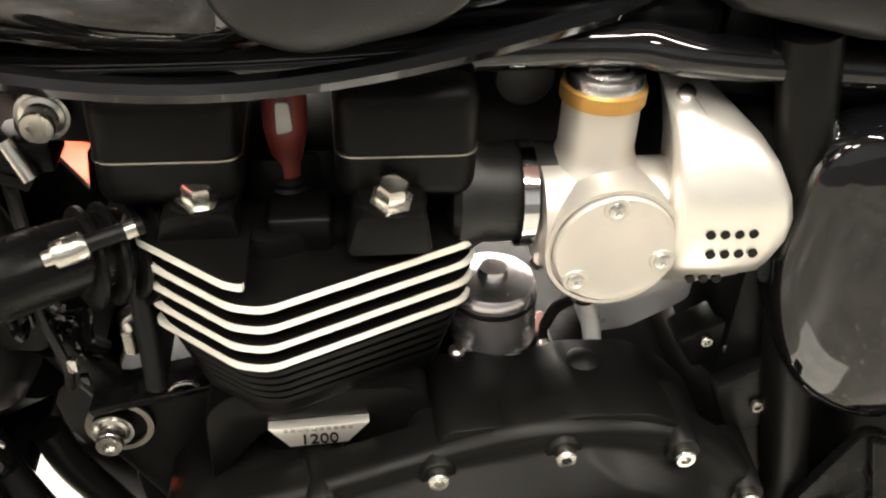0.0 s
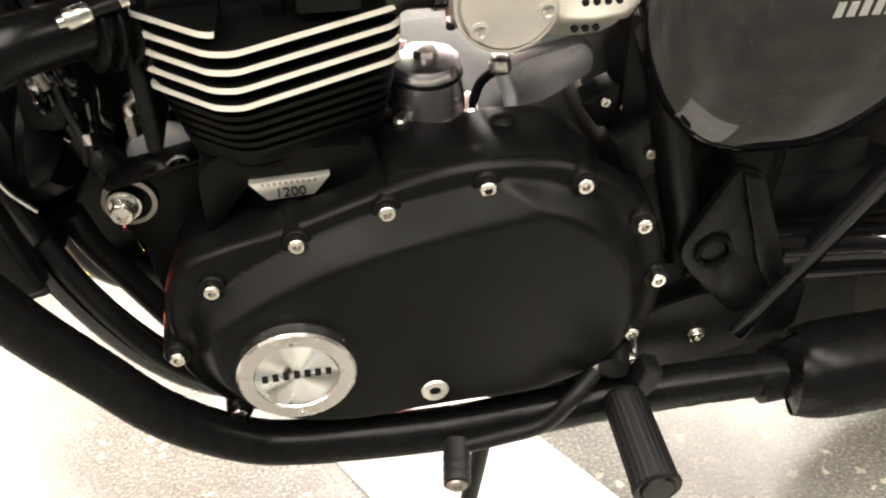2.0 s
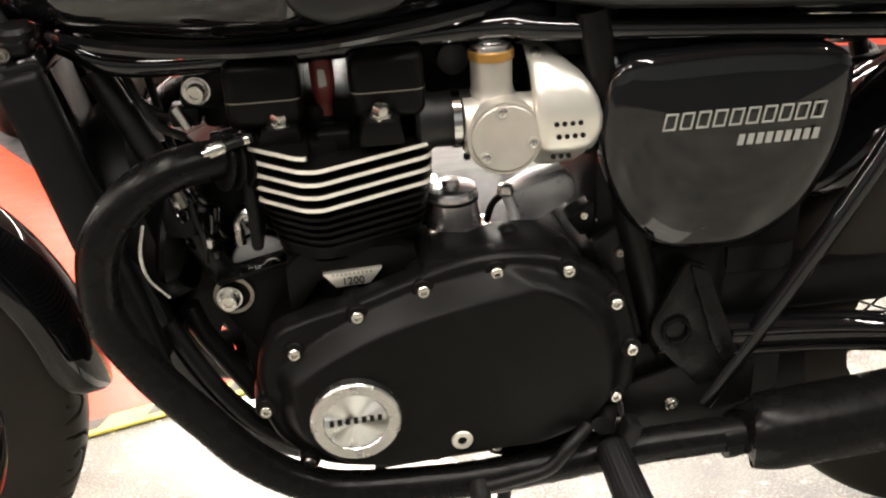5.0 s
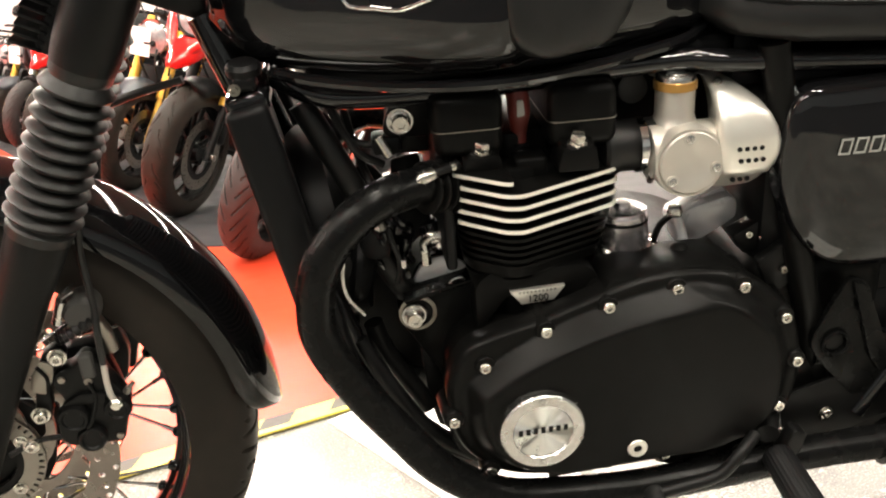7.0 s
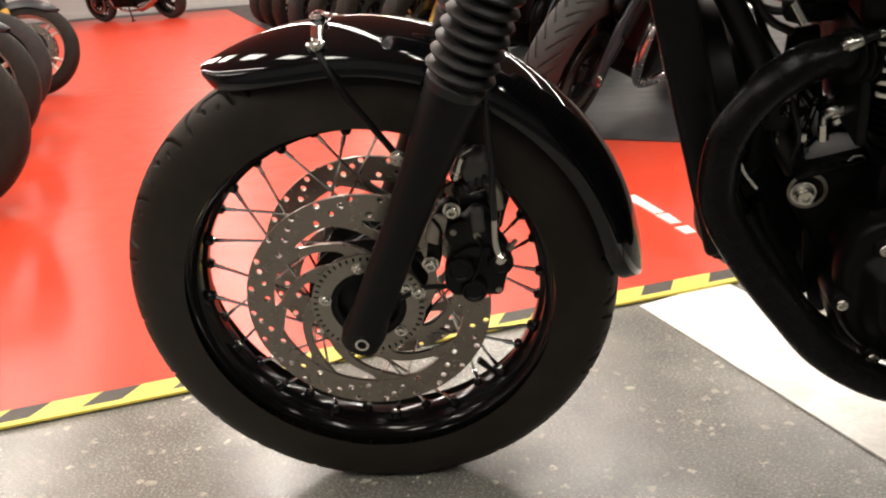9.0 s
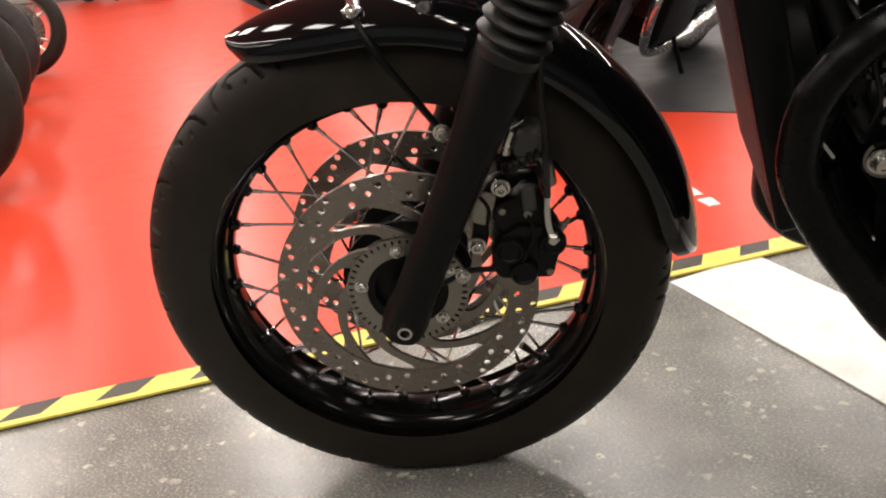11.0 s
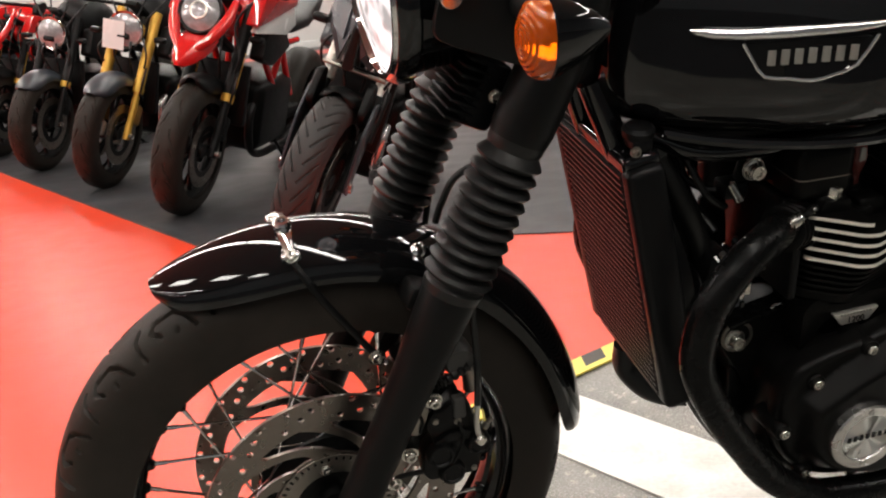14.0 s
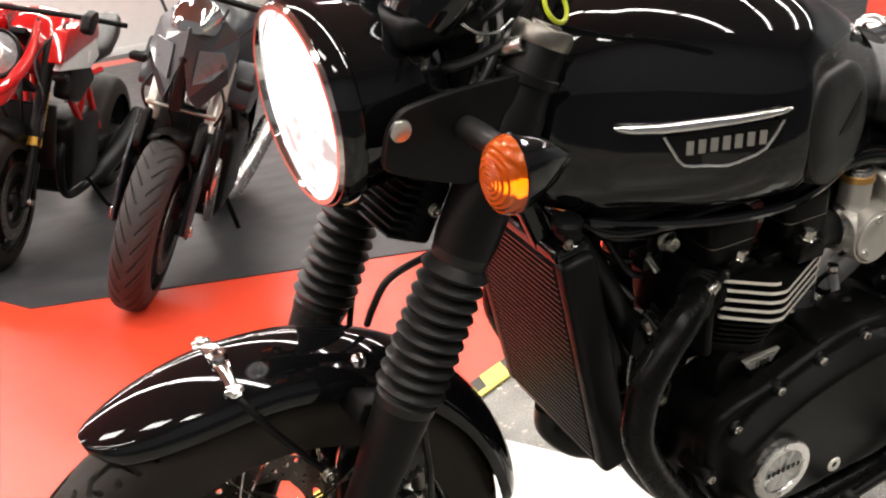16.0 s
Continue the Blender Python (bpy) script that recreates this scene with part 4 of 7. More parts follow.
def eased(table, x):
    """The row of the table at x, glided from row to row."""
    xs = [r[0] for r in table]
    k = max(0, min(len(xs) - 2, next((i for i, v in enumerate(xs[1:]) if x <= v), len(xs) - 2)))
    t = max(0.0, min(1.0, (x - xs[k]) / (xs[k + 1] - xs[k])))
    r0, r1, r2, r3 = table[max(k - 1, 0)], table[k], table[k + 1], table[min(k + 2, len(xs) - 1)]
    out = []
    for c in range(1, len(r1)):
        d = r2[0] - r1[0]
        m1 = (r2[c] - r0[c]) / (r2[0] - r0[0]) * d
        m2 = (r3[c] - r1[c]) / (r3[0] - r1[0]) * d
        out.append((2 * t ** 3 - 3 * t * t + 1) * r1[c] + (t ** 3 - 2 * t * t + t) * m1 + (3 * t * t - 2 * t ** 3) * r2[c] + (t ** 3 - t * t) * m2)
    return out


def ramp(v, a, b):
    t = max(0.0, min(1.0, (v - a) / (b - a)))
    return t * t * (3 - 2 * t)


def tank_ring(x):
    """One section of the tank: the rear is hollowed below the shoulder for the rider's knees."""
    hollow = 0.13 * ramp(x, 0.615, 0.665) * (1 - ramp(x, 0.80, 0.86))
    return [(px, y * (1 - hollow * (1 - ramp(z, 0.884, 0.906))), z) for px, y, z in egg(x, *eased(TANK, x), n=96)]


TANK = [(0.335, 0.035, 0.80, 0.88), (0.345, 0.06, 0.775, 0.925), (0.37, 0.078, 0.755, 0.955), (0.41, 0.102, 0.742, 0.977), (0.45, 0.121, 0.736, 0.987), (0.49, 0.14, 0.733, 0.992), (0.53, 0.158, 0.732, 0.992),
        (0.57, 0.171, 0.732, 0.988), (0.61, 0.175, 0.732, 0.98), (0.65, 0.171, 0.733, 0.968), (0.69, 0.158, 0.734, 0.951), (0.73, 0.140, 0.735, 0.936), (0.77, 0.119, 0.737, 0.914), (0.81, 0.097, 0.74, 0.889), (0.84, 0.076, 0.745, 0.864), (0.86, 0.05, 0.757, 0.838), (0.867, 0.03, 0.77, 0.815)]
tank = part("fuel_tank", loft([tank_ring(x) for x in sorted({t[0] for t in TANK} | {0.38 + 0.008 * k for k in range(60)})]), GLOSS_BLACK, bike, "gloss black teardrop fuel tank", angle=60)
for side in (-1, 1):
    sm = 1 if side < 0 else -1
    path = [(0.40 + 0.46 * k / 12, side * (max(0.05, eased(TANK, 0.40 + 0.46 * k / 12)[0] * 0.86)), eased(TANK, 0.40 + 0.46 * k / 12)[1] + 0.004) for k in range(13)]
    part("seam", tube(path, 0.006, 8, 2), GLOSS_BLACK, tank)
    pad_at = Matrix.Translation((0.688, side * 0.146, 0.827)) @ Matrix.Rotation(radians(20 * sm), 4, "Z") @ pose(0, 0, 0, -6 * sm, 0, 0)
    pad_loop = round_outline([(-0.072, -0.052), (-0.080, 0.02), (-0.056, 0.060), (0.024, 0.061), (0.066, 0.026), (0.064, -0.03), (0.03, -0.066), (-0.04, -0.07)], 0.034, 7)
    pad = part("knee_pad", dome(pad_loop, side * -0.03, side * 0.0, side * 0.012, 10, 0.55), RUBBER, tank, "black rubber knee pad", at=pad_at, angle=70)
    part("pad_emblem", dome(round_outline([(-0.03, -0.012), (0.0, 0.004), (0.03, 0.022), (0.022, -0.004), (0.0, -0.014)], 0.004, 3), side * 0.008, side * 0.0128, side * 0.0006), PLASTIC, pad, "raised mark on the pad")
part("filler_cap", lathe([(0, 0), (0.036, 0), (0.037, 0.012), (0.032, 0.02), (0.012, 0.025), (0, 0.025)], 40, pose(0.74, -0.0, 0.935, 0, 12, 0)), CHROME, tank, "chrome filler cap")
part("tank_fitting", lathe([(0, 0), (0.021, 0), (0.023, 0.006), (0.021, 0.016), (0.013, 0.024), (0, 0.026)], 32, pose(0.848, -0.035, 0.862, 0, 40, 0)), CHROME, tank, "chrome fitting at the tank's rear")

# tank badge: chrome wing and a grey name field drawn as plain bars
BADGE_AT = pose(0.42, -0.1085, 0.862, 0, 0, math.degrees(math.atan2(-0.0655, 0.16)))
badge = part("tank_badge", plate([round_outline([(0.043, -0.012), (0.166, -0.006), (0.152, -0.034), (0.132, -0.044), (0.112, -0.050), (0.09, -0.048), (0.066, -0.046)], 0.006)], 0.004, -0.003, 0.001), SATIN_BLACK, tank,
             "chrome-edged tank badge", BADGE_AT)
part("badge_rim", tube([(0.043, -0.0035, -0.012), (0.054, -0.0035, -0.03), (0.066, -0.0035, -0.046), (0.09, -0.0035, -0.048), (0.112, -0.0035, -0.050), (0.132, -0.0035, -0.044), (0.152, -0.0035, -0.034), (0.168, -0.0035, -0.004)], 0.0022, 8, 2), CHROME, badge)
part("chrome_wing", loft([[(x, -0.002 - d * hw * 1.1, z + e * hw) for d, e in ((math.cos(a), math.sin(a)) for a in (2 * math.pi * k / 20 for k in range(20)))]
                          for x, z, hw in ((-0.009, 0.001, 0.0008), (-0.004, -0.0005, 0.0032), (0.01, -0.0022, 0.0052), (0.04, -0.0035, 0.0062), (0.08, -0.002, 0.0062), (0.12, 0.0005, 0.0056), (0.15, 0.003, 0.0048), (0.17, 0.0058, 0.0034), (0.177, 0.0075, 0.001))]), CHROME, badge, "polished chrome wing")
for k in range(7):
    part("badge_bar", box(0.071 + 0.0128 * k, -0.0042, -0.027 + 0.0009 * k, 0.0078, 0.002, 0.0155, 0.0006), BADGE_GREY, badge)

part("tank_tray", box(0.65, 0, 0.729, 0.44, 0.15, 0.028, 0.008, None, 3), PLASTIC, bike, "black tray under the fuel tank")

# seat
SEAT = [(0.83, 0.08, 0.765, 0.80), (0.86, 0.12, 0.745, 0.815), (0.92, 0.135, 0.735, 0.812), (1.05, 0.145, 0.728, 0.805), (1.2, 0.15, 0.722, 0.81), (1.35, 0.145, 0.725, 0.835), (1.48, 0.13, 0.735, 0.845), (1.55, 0.09, 0.755, 0.835)]
seat = part("seat", loft([egg(x, hw, z0, z1, 36, 0.5, 0.6) for x, hw, z0, z1 in SEAT]), RUBBER, bike, "long flat black seat", angle=60)
for side in (-1, 1):
    part("piping", tube([(x, side * hw * 0.97, z0 + (z1 - z0) * 0.62) for x, hw, z0, z1 in SEAT[1:-1]], 0.0025, 6, 4), PLASTIC, seat)

# frame
frame_ob = part("frame", tube([on_fork(0.70, 0, 0.06), (0.55, 0, 0.80), (0.86, 0, 0.735), (1.35, 0, 0.70)], 0.02, 16), GLOSS_BLACK, bike, "gloss black tubular steel frame")
for side in (-1, 1):
    part("down_tube", tube([(0.335, side * 0.035, 0.80), (0.385, side * 0.055, 0.66), (0.425, side * 0.07, 0.50), (0.475, side * 0.085, 0.37), (0.55, side * 0.095, 0.285), (0.66, side * 0.1, 0.255)], 0.016, 14), GLOSS_BLACK, frame_ob)
    part("top_rail", tube([(0.40, side * 0.05, 0.735), (0.46, side * 0.075, 0.715), (0.60, side * 0.08, 0.715), (0.80, side * 0.085, 0.725), (0.90, side * 0.10, 0.72), (1.4, side * 0.12, 0.69)], 0.012, 14), GLOSS_BLACK, frame_ob)
    part("rear_tube", tube([(0.90, side * 0.105, 0.74), (0.925, side * 0.105, 0.62), (0.945, side * 0.105, 0.52), (0.975, side * 0.1, 0.40), (1.0, side * 0.09, 0.30)], 0.016, 14), ENGINE_BLACK, frame_ob)
    part("peg_tube", tube([(1.25, side * 0.12, 0.66), (1.19, side * 0.12, 0.543), (1.10, side * 0.12, 0.39), (1.035, side * 0.12, 0.285)], 0.0115, 12), GLOSS_BLACK, frame_ob)

# side covers
for side in (-1, 1):
    cov = part("side_cover", dome(round_outline([(0.915, 0.695), (0.905, 0.60), (0.93, 0.53), (0.975, 0.488), (1.065, 0.484), (1.12, 0.52), (1.155, 0.59), (1.16, 0.69), (1.05, 0.70)], 0.035, 6),
                                  side * 0.10, side * 0.125, side * 0.016, 6, 0.75), GLOSS_BLACK, bike, "gloss black rounded side cover", angle=50)
    if side < 0:
        for k in range(10):
            w = 0.0125
            x = 0.962 + 0.0165 * k
            bm = plate([[(x, 0.625), (x + w, 0.625), (x + w + 0.003, 0.642), (x + 0.003, 0.642)], [(x + 0.0018, 0.6268), (x + 0.0045, 0.6402), (x + w + 0.0012, 0.6402), (x + w - 0.0015, 0.6268)]], -0.1405, -0.1418)
            part("lettering_bar", bm, WHITE_INK, cov)
        for k in range(9):
            x = 1.038 + 0.0095 * k
            part("lettering_bar", plate([[(x, 0.604), (x + 0.006, 0.604), (x + 0.008, 0.615), (x + 0.002, 0.615)]], -0.1405, -0.1418), WHITE_INK, cov)

# radiator
rad = part("radiator", box(0, 0.01, 0, 0.024, 0.21, 0.31, 0.004), SATIN_BLACK, bike, "black radiator with fine louvres", pose(0.398, 0.0, 0.56, 0, -11.3, 0))
for k in range(34):
    part("louvre", box(-0.0135, 0.012, -0.150 + 0.0091 * k, 0.010, 0.195, 0.0020, 0), RAD_FIN, rad)
for side in (-1, 1):
    part("side_tank", box(0.004, 0.012 + side * 0.11, 0, 0.044, 0.026, 0.325, 0.008, None, 3), PLASTIC, rad)
part("top_tank", box(0.006, 0.012, 0.163, 0.044, 0.22, 0.024, 0.008, None, 3), GLOSS_BLACK, rad)
part("bottom_tank", box(0.006, 0.012, -0.165, 0.04, 0.22, 0.024, 0.01), SATIN_BLACK, rad)
part("fan_shroud", lathe([(0, 0), (0.10, 0), (0.114, 0.008), (0.118, 0.02), (0.112, 0.045), (0.06, 0.06), (0, 0.062)], 48, pose(0.006, 0.034, -0.03, 0, 90, 0)), PLASTIC, rad, "round black fan shroud")
part("hose", tube([(0.0, 0.06, -0.18), (-0.005, 0.06, -0.22), (0.02, 0.03, -0.25), (0.08, 0.0, -0.26)], 0.018, 16), RUBBER, rad)

cap = part("radiator_cap", box(0.372, -0.082, 0.742, 0.022, 0.03, 0.016, 0.005, None, 3), PLASTIC, bike, "black radiator filler neck")
part("cap_top", lathe([(0, 0), (0.017, 0), (0.018, 0.008), (0.014, 0.012), (0, 0.012)], 20, pose(0.372, -0.08, 0.749, 8)), PLASTIC, cap)
part("cap_bolt", hex_bolt(0.0045, 0.006), CARRIER, cap, at=pose(0.362, -0.098, 0.738))

# ---- engine ----
engine = part("engine", plate([round_outline([(0.545, 0.30), (0.55, 0.42), (0.59, 0.452), (0.70, 0.468), (0.73, 0.492), (0.82, 0.497), (0.88, 0.478), (0.95, 0.42), (0.95, 0.32), (0.90, 0.26), (0.60, 0.255)], 0.03)], -0.12, 0.14, 0.008),
              ENGINE_BLACK, bike, "satin black parallel-twin engine")
COVER = [(0.543, 0.405), (0.563, 0.447), (0.60, 0.460), (0.645, 0.470), (0.70, 0.490), (0.755, 0.508), (0.81, 0.513), (0.86, 0.505), (0.902, 0.480), (0.937, 0.442), (0.951, 0.385), (0.944, 0.325), (0.914, 0.293), (0.86, 0.273), (0.76, 0.271), (0.665, 0.262), (0.593, 0.276), (0.547, 0.325)]
cover_loop = round_outline(COVER, 0.03, 8)


def cover_mesh():
    cx, cz = 0.745, 0.39
    edge_at = ((0.0, -0.177), (0.75, -0.176), (0.79, -0.1745), (0.82, -0.170), (0.85, -0.161), (0.875, -0.1525), (0.895, -0.1475), (0.915, -0.1455), (0.965, -0.1445), (0.985, -0.142), (1.0, -0.135))
    secs = [[(x, -0.1165, z) for x, z in cover_loop]]
    for k in range(56):
        f = 1.0 - (k / 55) ** 0.9 * 0.99
        for (f0, e0), (f1, e1) in zip(edge_at, edge_at[1:]):
            if f0 <= f <= f1:
                edge = e0 + (e1 - e0) * (f - f0) / (f1 - f0)
        row = []
        for x, z in cover_loop:
            px, pz = cx + (x - cx) * f, cz + (z - cz) * f
            crease = 0.40 + 0.0923 * (1 - math.exp(-(px - 0.592) / 0.13))
            fade = max(0.0, min(1.0, (0.93 - px) / 0.13))
            above = (pz - crease) * fade
            face = -0.1725 + min(0.0275, 1.25 * max(0.0, (above ** 2 + 0.004 ** 2) ** 0.5 - 0.004) if above > 0 else 0.0)
            row.append((px, max(edge, face), pz))
        secs.append(row)
    return loft(secs)


clutch = part("clutch_cover", cover_mesh(), ENGINE_BLACK, engine, "satin black rounded clutch cover", angle=45)
for bx, bz in ((0.549, 0.36), (0.586, 0.4255), (0.653, 0.461), (0.721, 0.4825), (0.7955, 0.495), (0.869, 0.489), (0.9195, 0.445), (0.938, 0.387), (0.922, 0.329), (0.897, 0.2935), (0.587, 0.288), (0.881, 0.2705), (0.723, 0.2835), (0.79, 0.2815)):
    part("boss", lathe([(0, -0.03), (0.0145, -0.03), (0.0125, 0.0), (0.0112, 0.0172), (0.0102, 0.0185), (0.0, 0.0185)], 24, pose(bx, -0.13, bz, 90)), ENGINE_BLACK, clutch)
    part("cover_bolt", hex_bolt(0.0066, 0.006, False), BOLT, clutch, at=pose(bx, -0.1482, bz))
emblem = part("emblem", lathe([(0, -0.01), (0.048, -0.01), (0.0465, 0.002), (0.0465, 0.006), (0.0445, 0.008), (0.0335, 0.008), (0.0322, 0.006)], 72), STEEL, engine, "round brushed metal clutch badge",
              pose(0.641, -0.176, 0.3565, 90, 0, 0))


def sunburst(radius, height):
    """A disc with a shallow fan of radial facets."""
    bm = bmesh.new()
    rows = []
    for r in (0.0015, radius * 0.35, radius * 0.7, radius):
        rows.append([bm.verts.new((r * math.cos(a), r * math.sin(a), height + r * (0.035 * math.sin(2 * a + 0.9) + 0.012 * math.sin(5 * a + 0.4) + 0.006 * math.sin(11 * a)))) for a in (2 * math.pi * i / 144 for i in range(144))])
    for p, q in zip(rows, rows[1:]):
        for i in range(144):
            j = (i + 1) % 144
            bm.faces.new((p[i], p[j], q[j], q[i]))
    bm.faces.new(rows[0][::-1])
    return bm


part("brushed_disc", sunburst(0.0325, 0.0062), RADIAL_BRUSHED, emblem, "radially brushed metal centre")
for bz in (0.0385, -0.0385):
    part("badge_screw", hex_bolt(0.0042, 0.002, False), STEEL, emblem, at=pose(0, bz, 0.0075, -90))
for k in range(7):
    part("badge_bar", box(-0.0245 + 0.0082 * k, 0.0004 * k + 0.0016, 0.0072, 0.0046, 0.0072, 0.0014, 0), SATIN_BLACK, emblem)
part("sight_plug", lathe([(0, 0), (0.0125, 0), (0.0125, 0.003), (0.0105, 0.006), (0.005, 0.006), (0.005, 0.002), (0, 0.002)], 32, pose(0.75, -0.168, 0.311, 90)), ALLOY_CLEAR, engine, "small bright inspection plug")
part("upper_case", plate([round_outline([(0.715, 0.475), (0.724, 0.506), (0.75, 0.508), (0.782, 0.506), (0.805, 0.514), (0.85, 0.512), (0.875, 0.498), (0.90, 0.472), (0.80, 0.455)], 0.008)], -0.137, -0.068, 0.007), ENGINE_BLACK, engine)
part("case_web", plate([round_outline([(0.50, 0.447), (0.516, 0.478), (0.60, 0.492), (0.61, 0.40), (0.60, 0.35), (0.552, 0.355), (0.528, 0.40)], 0.012)], -0.062, 0.062, 0.006), ENGINE_BLACK, engine)

# barrel with black fins, head with bright machined fin edges
def fin_plan(shrink, deep=None):
    pts = [(0.566, -0.115), (0.613, -0.156), (0.630, -0.160), (0.738, -0.110), (0.745, -0.09), (0.745, 0.09), (0.738, 0.110), (0.630, 0.160), (0.613, 0.156), (0.566, 0.115)]
    cx = 0.655
    return round_outline([(cx + (x - cx) * shrink, y * (deep or 0.25 + 0.75 * shrink)) for x, y in pts], 0.02, 4)


def slab(loop, z0, z1, bevel=0.0):
    bm = plate([loop], z0, z1, bevel)
    bmesh.ops.transform(bm, matrix=Matrix(((1, 0, 0, 0), (0, 0, 1, 0), (0, 1, 0, 0), (0, 0, 0, 1))), verts=bm.verts)
    bmesh.ops.reverse_faces(bm, faces=bm.faces)
    return bm


block = part("cylinder_block", slab(fin_plan(0.84, 0.76), 0.512, 0.637, 0.004), ENGINE_BLACK, engine, "black finned cylinder block")
for k in range(5):
    z = 0.6385 - 0.0133 * k
    if k == 0:
        for sg in (-1, 1):
            stub = [(0.566, sg * 0.115), (0.612, sg * 0.1545), (0.622, sg * 0.158), (0.624, sg * 0.09), (0.57, sg * 0.08)]
            part("fin", slab(round_outline(stub, 0.004, 2), z - 0.0055, z), ENGINE_BLACK, block)
            part("bright_fin_edge", slab(round_outline([(x - 0.0005, y + sg * 0.0008) for x, y in stub[:3]] + [(0.6225, sg * 0.14), (0.6, sg * 0.13), (0.568, sg * 0.11)], 0.003, 2), z - 0.0046, z - 0.0008), FIN_EDGE, block)
        continue
    part("fin", slab(fin_plan(0.998 - 0.006 * k), z - 0.0055, z), ENGINE_BLACK, block)
    for sg in (-1, 1):
        sh = 1.006 - 0.006 * k
        strip = [(0.655 + (x - 0.655) * sh, sg * y * (0.25 + 0.75 * sh)) for x, y in ((0.566, 0.115), (0.613, 0.156), (0.630, 0.160), (0.738, 0.110), (0.744, 0.10), (0.72, 0.10), (0.630, 0.143), (0.60, 0.132), (0.575, 0.105))]
        part("bright_fin_edge", slab(round_outline(strip, 0.006, 4), z - 0.0046, z - 0.0008), FIN_EDGE, block, "machined bright fin edge")
for k in range(7):
    z = 0.571 - 0.0105 * k
    part("fin", slab(fin_plan(0.945 - 0.02 * k, 0.92 - 0.036 * k), z - 0.0045, z - 0.001), ENGINE_BLACK, block)
part("barrel_base", slab(fin_plan(0.72, 0.62), 0.45, 0.514, 0.004), ENGINE_BLACK, block)
part("barrel_foot", plate([round_outline([(0.585, 0.44), (0.585, 0.50), (0.60, 0.515), (0.705, 0.515), (0.722, 0.50), (0.715, 0.455), (0.68, 0.465), (0.66, 0.49), (0.62, 0.485)], 0.008)], -0.106, 0.106, 0.005), ENGINE_BLACK, block)
# added matt plate: keeps the red floor's reflection off the fin fronts
part("dark_front_plate", box(0.5615, 0, 0.584, 0.012, 0.226, 0.118, 0.005, None, 3), PLASTIC, block, "plain black plate added to hide red floor reflections on the fins")
plaque = part("capacity_badge", plate([[(0.622, 0.4925), (0.683, 0.4945), (0.670, 0.4785), (0.6345, 0.4765)]], -0.105, -0.113, 0.0006), ALLOY_CLEAR, engine, "small pale metal capacity badge")


def writing(name, text, size, m, mat, parent):
    cu = bpy.data.curves.new("text", "FONT")
    cu.body, cu.size, cu.extrude, cu.align_x, cu.align_y = text, size, 0.0004, "CENTER", "CENTER"
    ob = bpy.data.objects.new("text", cu)
    scene.collection.objects.link(ob)
    dg = bpy.context.evaluated_depsgraph_get()
    me = bpy.data.meshes.new_from_object(ob.evaluated_get(dg))
    bpy.data.objects.remove(ob)
    me.materials.clear()
    me.transform(m)
    return part(name, me, mat, parent)


writing("number", "1200", 0.0118, pose(0.6525, -0.1138, 0.483, 90, -2, 0), SATIN_BLACK, plaque)
for k in range(10):
    part("badge_bar", box(0.6325 + 0.0043 * k, -0.1132, 0.4908 + 0.00014 * k, 0.0026, 0.0012, 0.0022, 0, None), BADGE_GREY, plaque)

head = part("cylinder_head", slab(fin_plan(0.74, 0.55), 0.635, 0.664, 0.004), ENGINE_BLACK, engine, "black cylinder head")
for x0, x1 in ((0.550, 0.622), (0.667, 0.739)):
    xm = (x0 + x1) / 2
    part("cam_cover", box(xm, 0, 0.683, x1 - x0, 0.225, 0.066, 0.012, None, 4), ENGINE_BLACK, head, "black cam cover")
    part("cover_seam", slab(round_outline([(x0 - 0.0005, -0.113), (x1 + 0.0005, -0.113), (x1 + 0.0005, 0.113), (x0 - 0.0005, 0.113)], 0.012, 4), 0.6784, 0.6794), CARRIER, head)
part("valley", box(0.646, 0, 0.645, 0.05, 0.16, 0.04, 0.004), ENGINE_BLACK, head)
part("plug_boss", box(0.648, -0.10, 0.630, 0.034, 0.03, 0.03, 0.004, None, 3), ENGINE_BLACK, head)
for bx, by, bz in ((0.5985, -0.110, 0.6545), (0.694, -0.122, 0.658)):
    part("head_lug", plate([round_outline([(bx - 0.023, bz - 0.0255), (bx - 0.0175, bz - 0.002), (bx + 0.0175, bz - 0.002), (bx + 0.021, bz - 0.0255)], 0.005)], by + 0.03, by - 0.010, 0.0025), ENGINE_BLACK, head)
    part("lug_shoulder", lathe([(0, 0), (0.019, 0), (0.016, 0.005), (0, 0.006)], 24, pose(bx, by + 0.008, bz - 0.003, 10)), ENGINE_BLACK, head)
    part("head_bolt", lathe([(0, 0), (0.0115, 0), (0.0115, 0.003), (0.0083, 0.0035), (0.0083, 0.0115), (0.007, 0.0135), (0, 0.014)], 6, pose(bx, by + 0.002, bz - 0.001, 14, 0, 15)), BOLT, head, "bright head bolt")
cap = part("spark_plug_cap", tube([(0.6425, -0.078, 0.643), (0.6425, -0.079, 0.665), (0.6425, -0.081, 0.69), (0.641, -0.07, 0.72)], lambda t: 0.0085 + 0.0032 * min(1, max(0, (t - 0.32) * 4)), 20), RED_CAP, engine, "dark red spark plug cap")
part("plug_label", plate([round_outline([(0.6385, 0.682), (0.6385, 0.700), (0.645, 0.700), (0.6465, 0.684)], 0.002)], -0.0925, -0.0938, 0.0003), WHITE_INK, cap)
boot = [(0, 0)]
for k in range(4):
    boot += [(0.0125 - 0.0008 * k, 0.005 * k), (0.0132 - 0.0008 * k, 0.005 * k + 0.0018), (0.0112 - 0.0008 * k, 0.005 * k + 0.0036)]
part("plug_boot", lathe(boot + [(0, 0.02)], 28, pose(0.6425, -0.080, 0.633)), PLASTIC, cap)

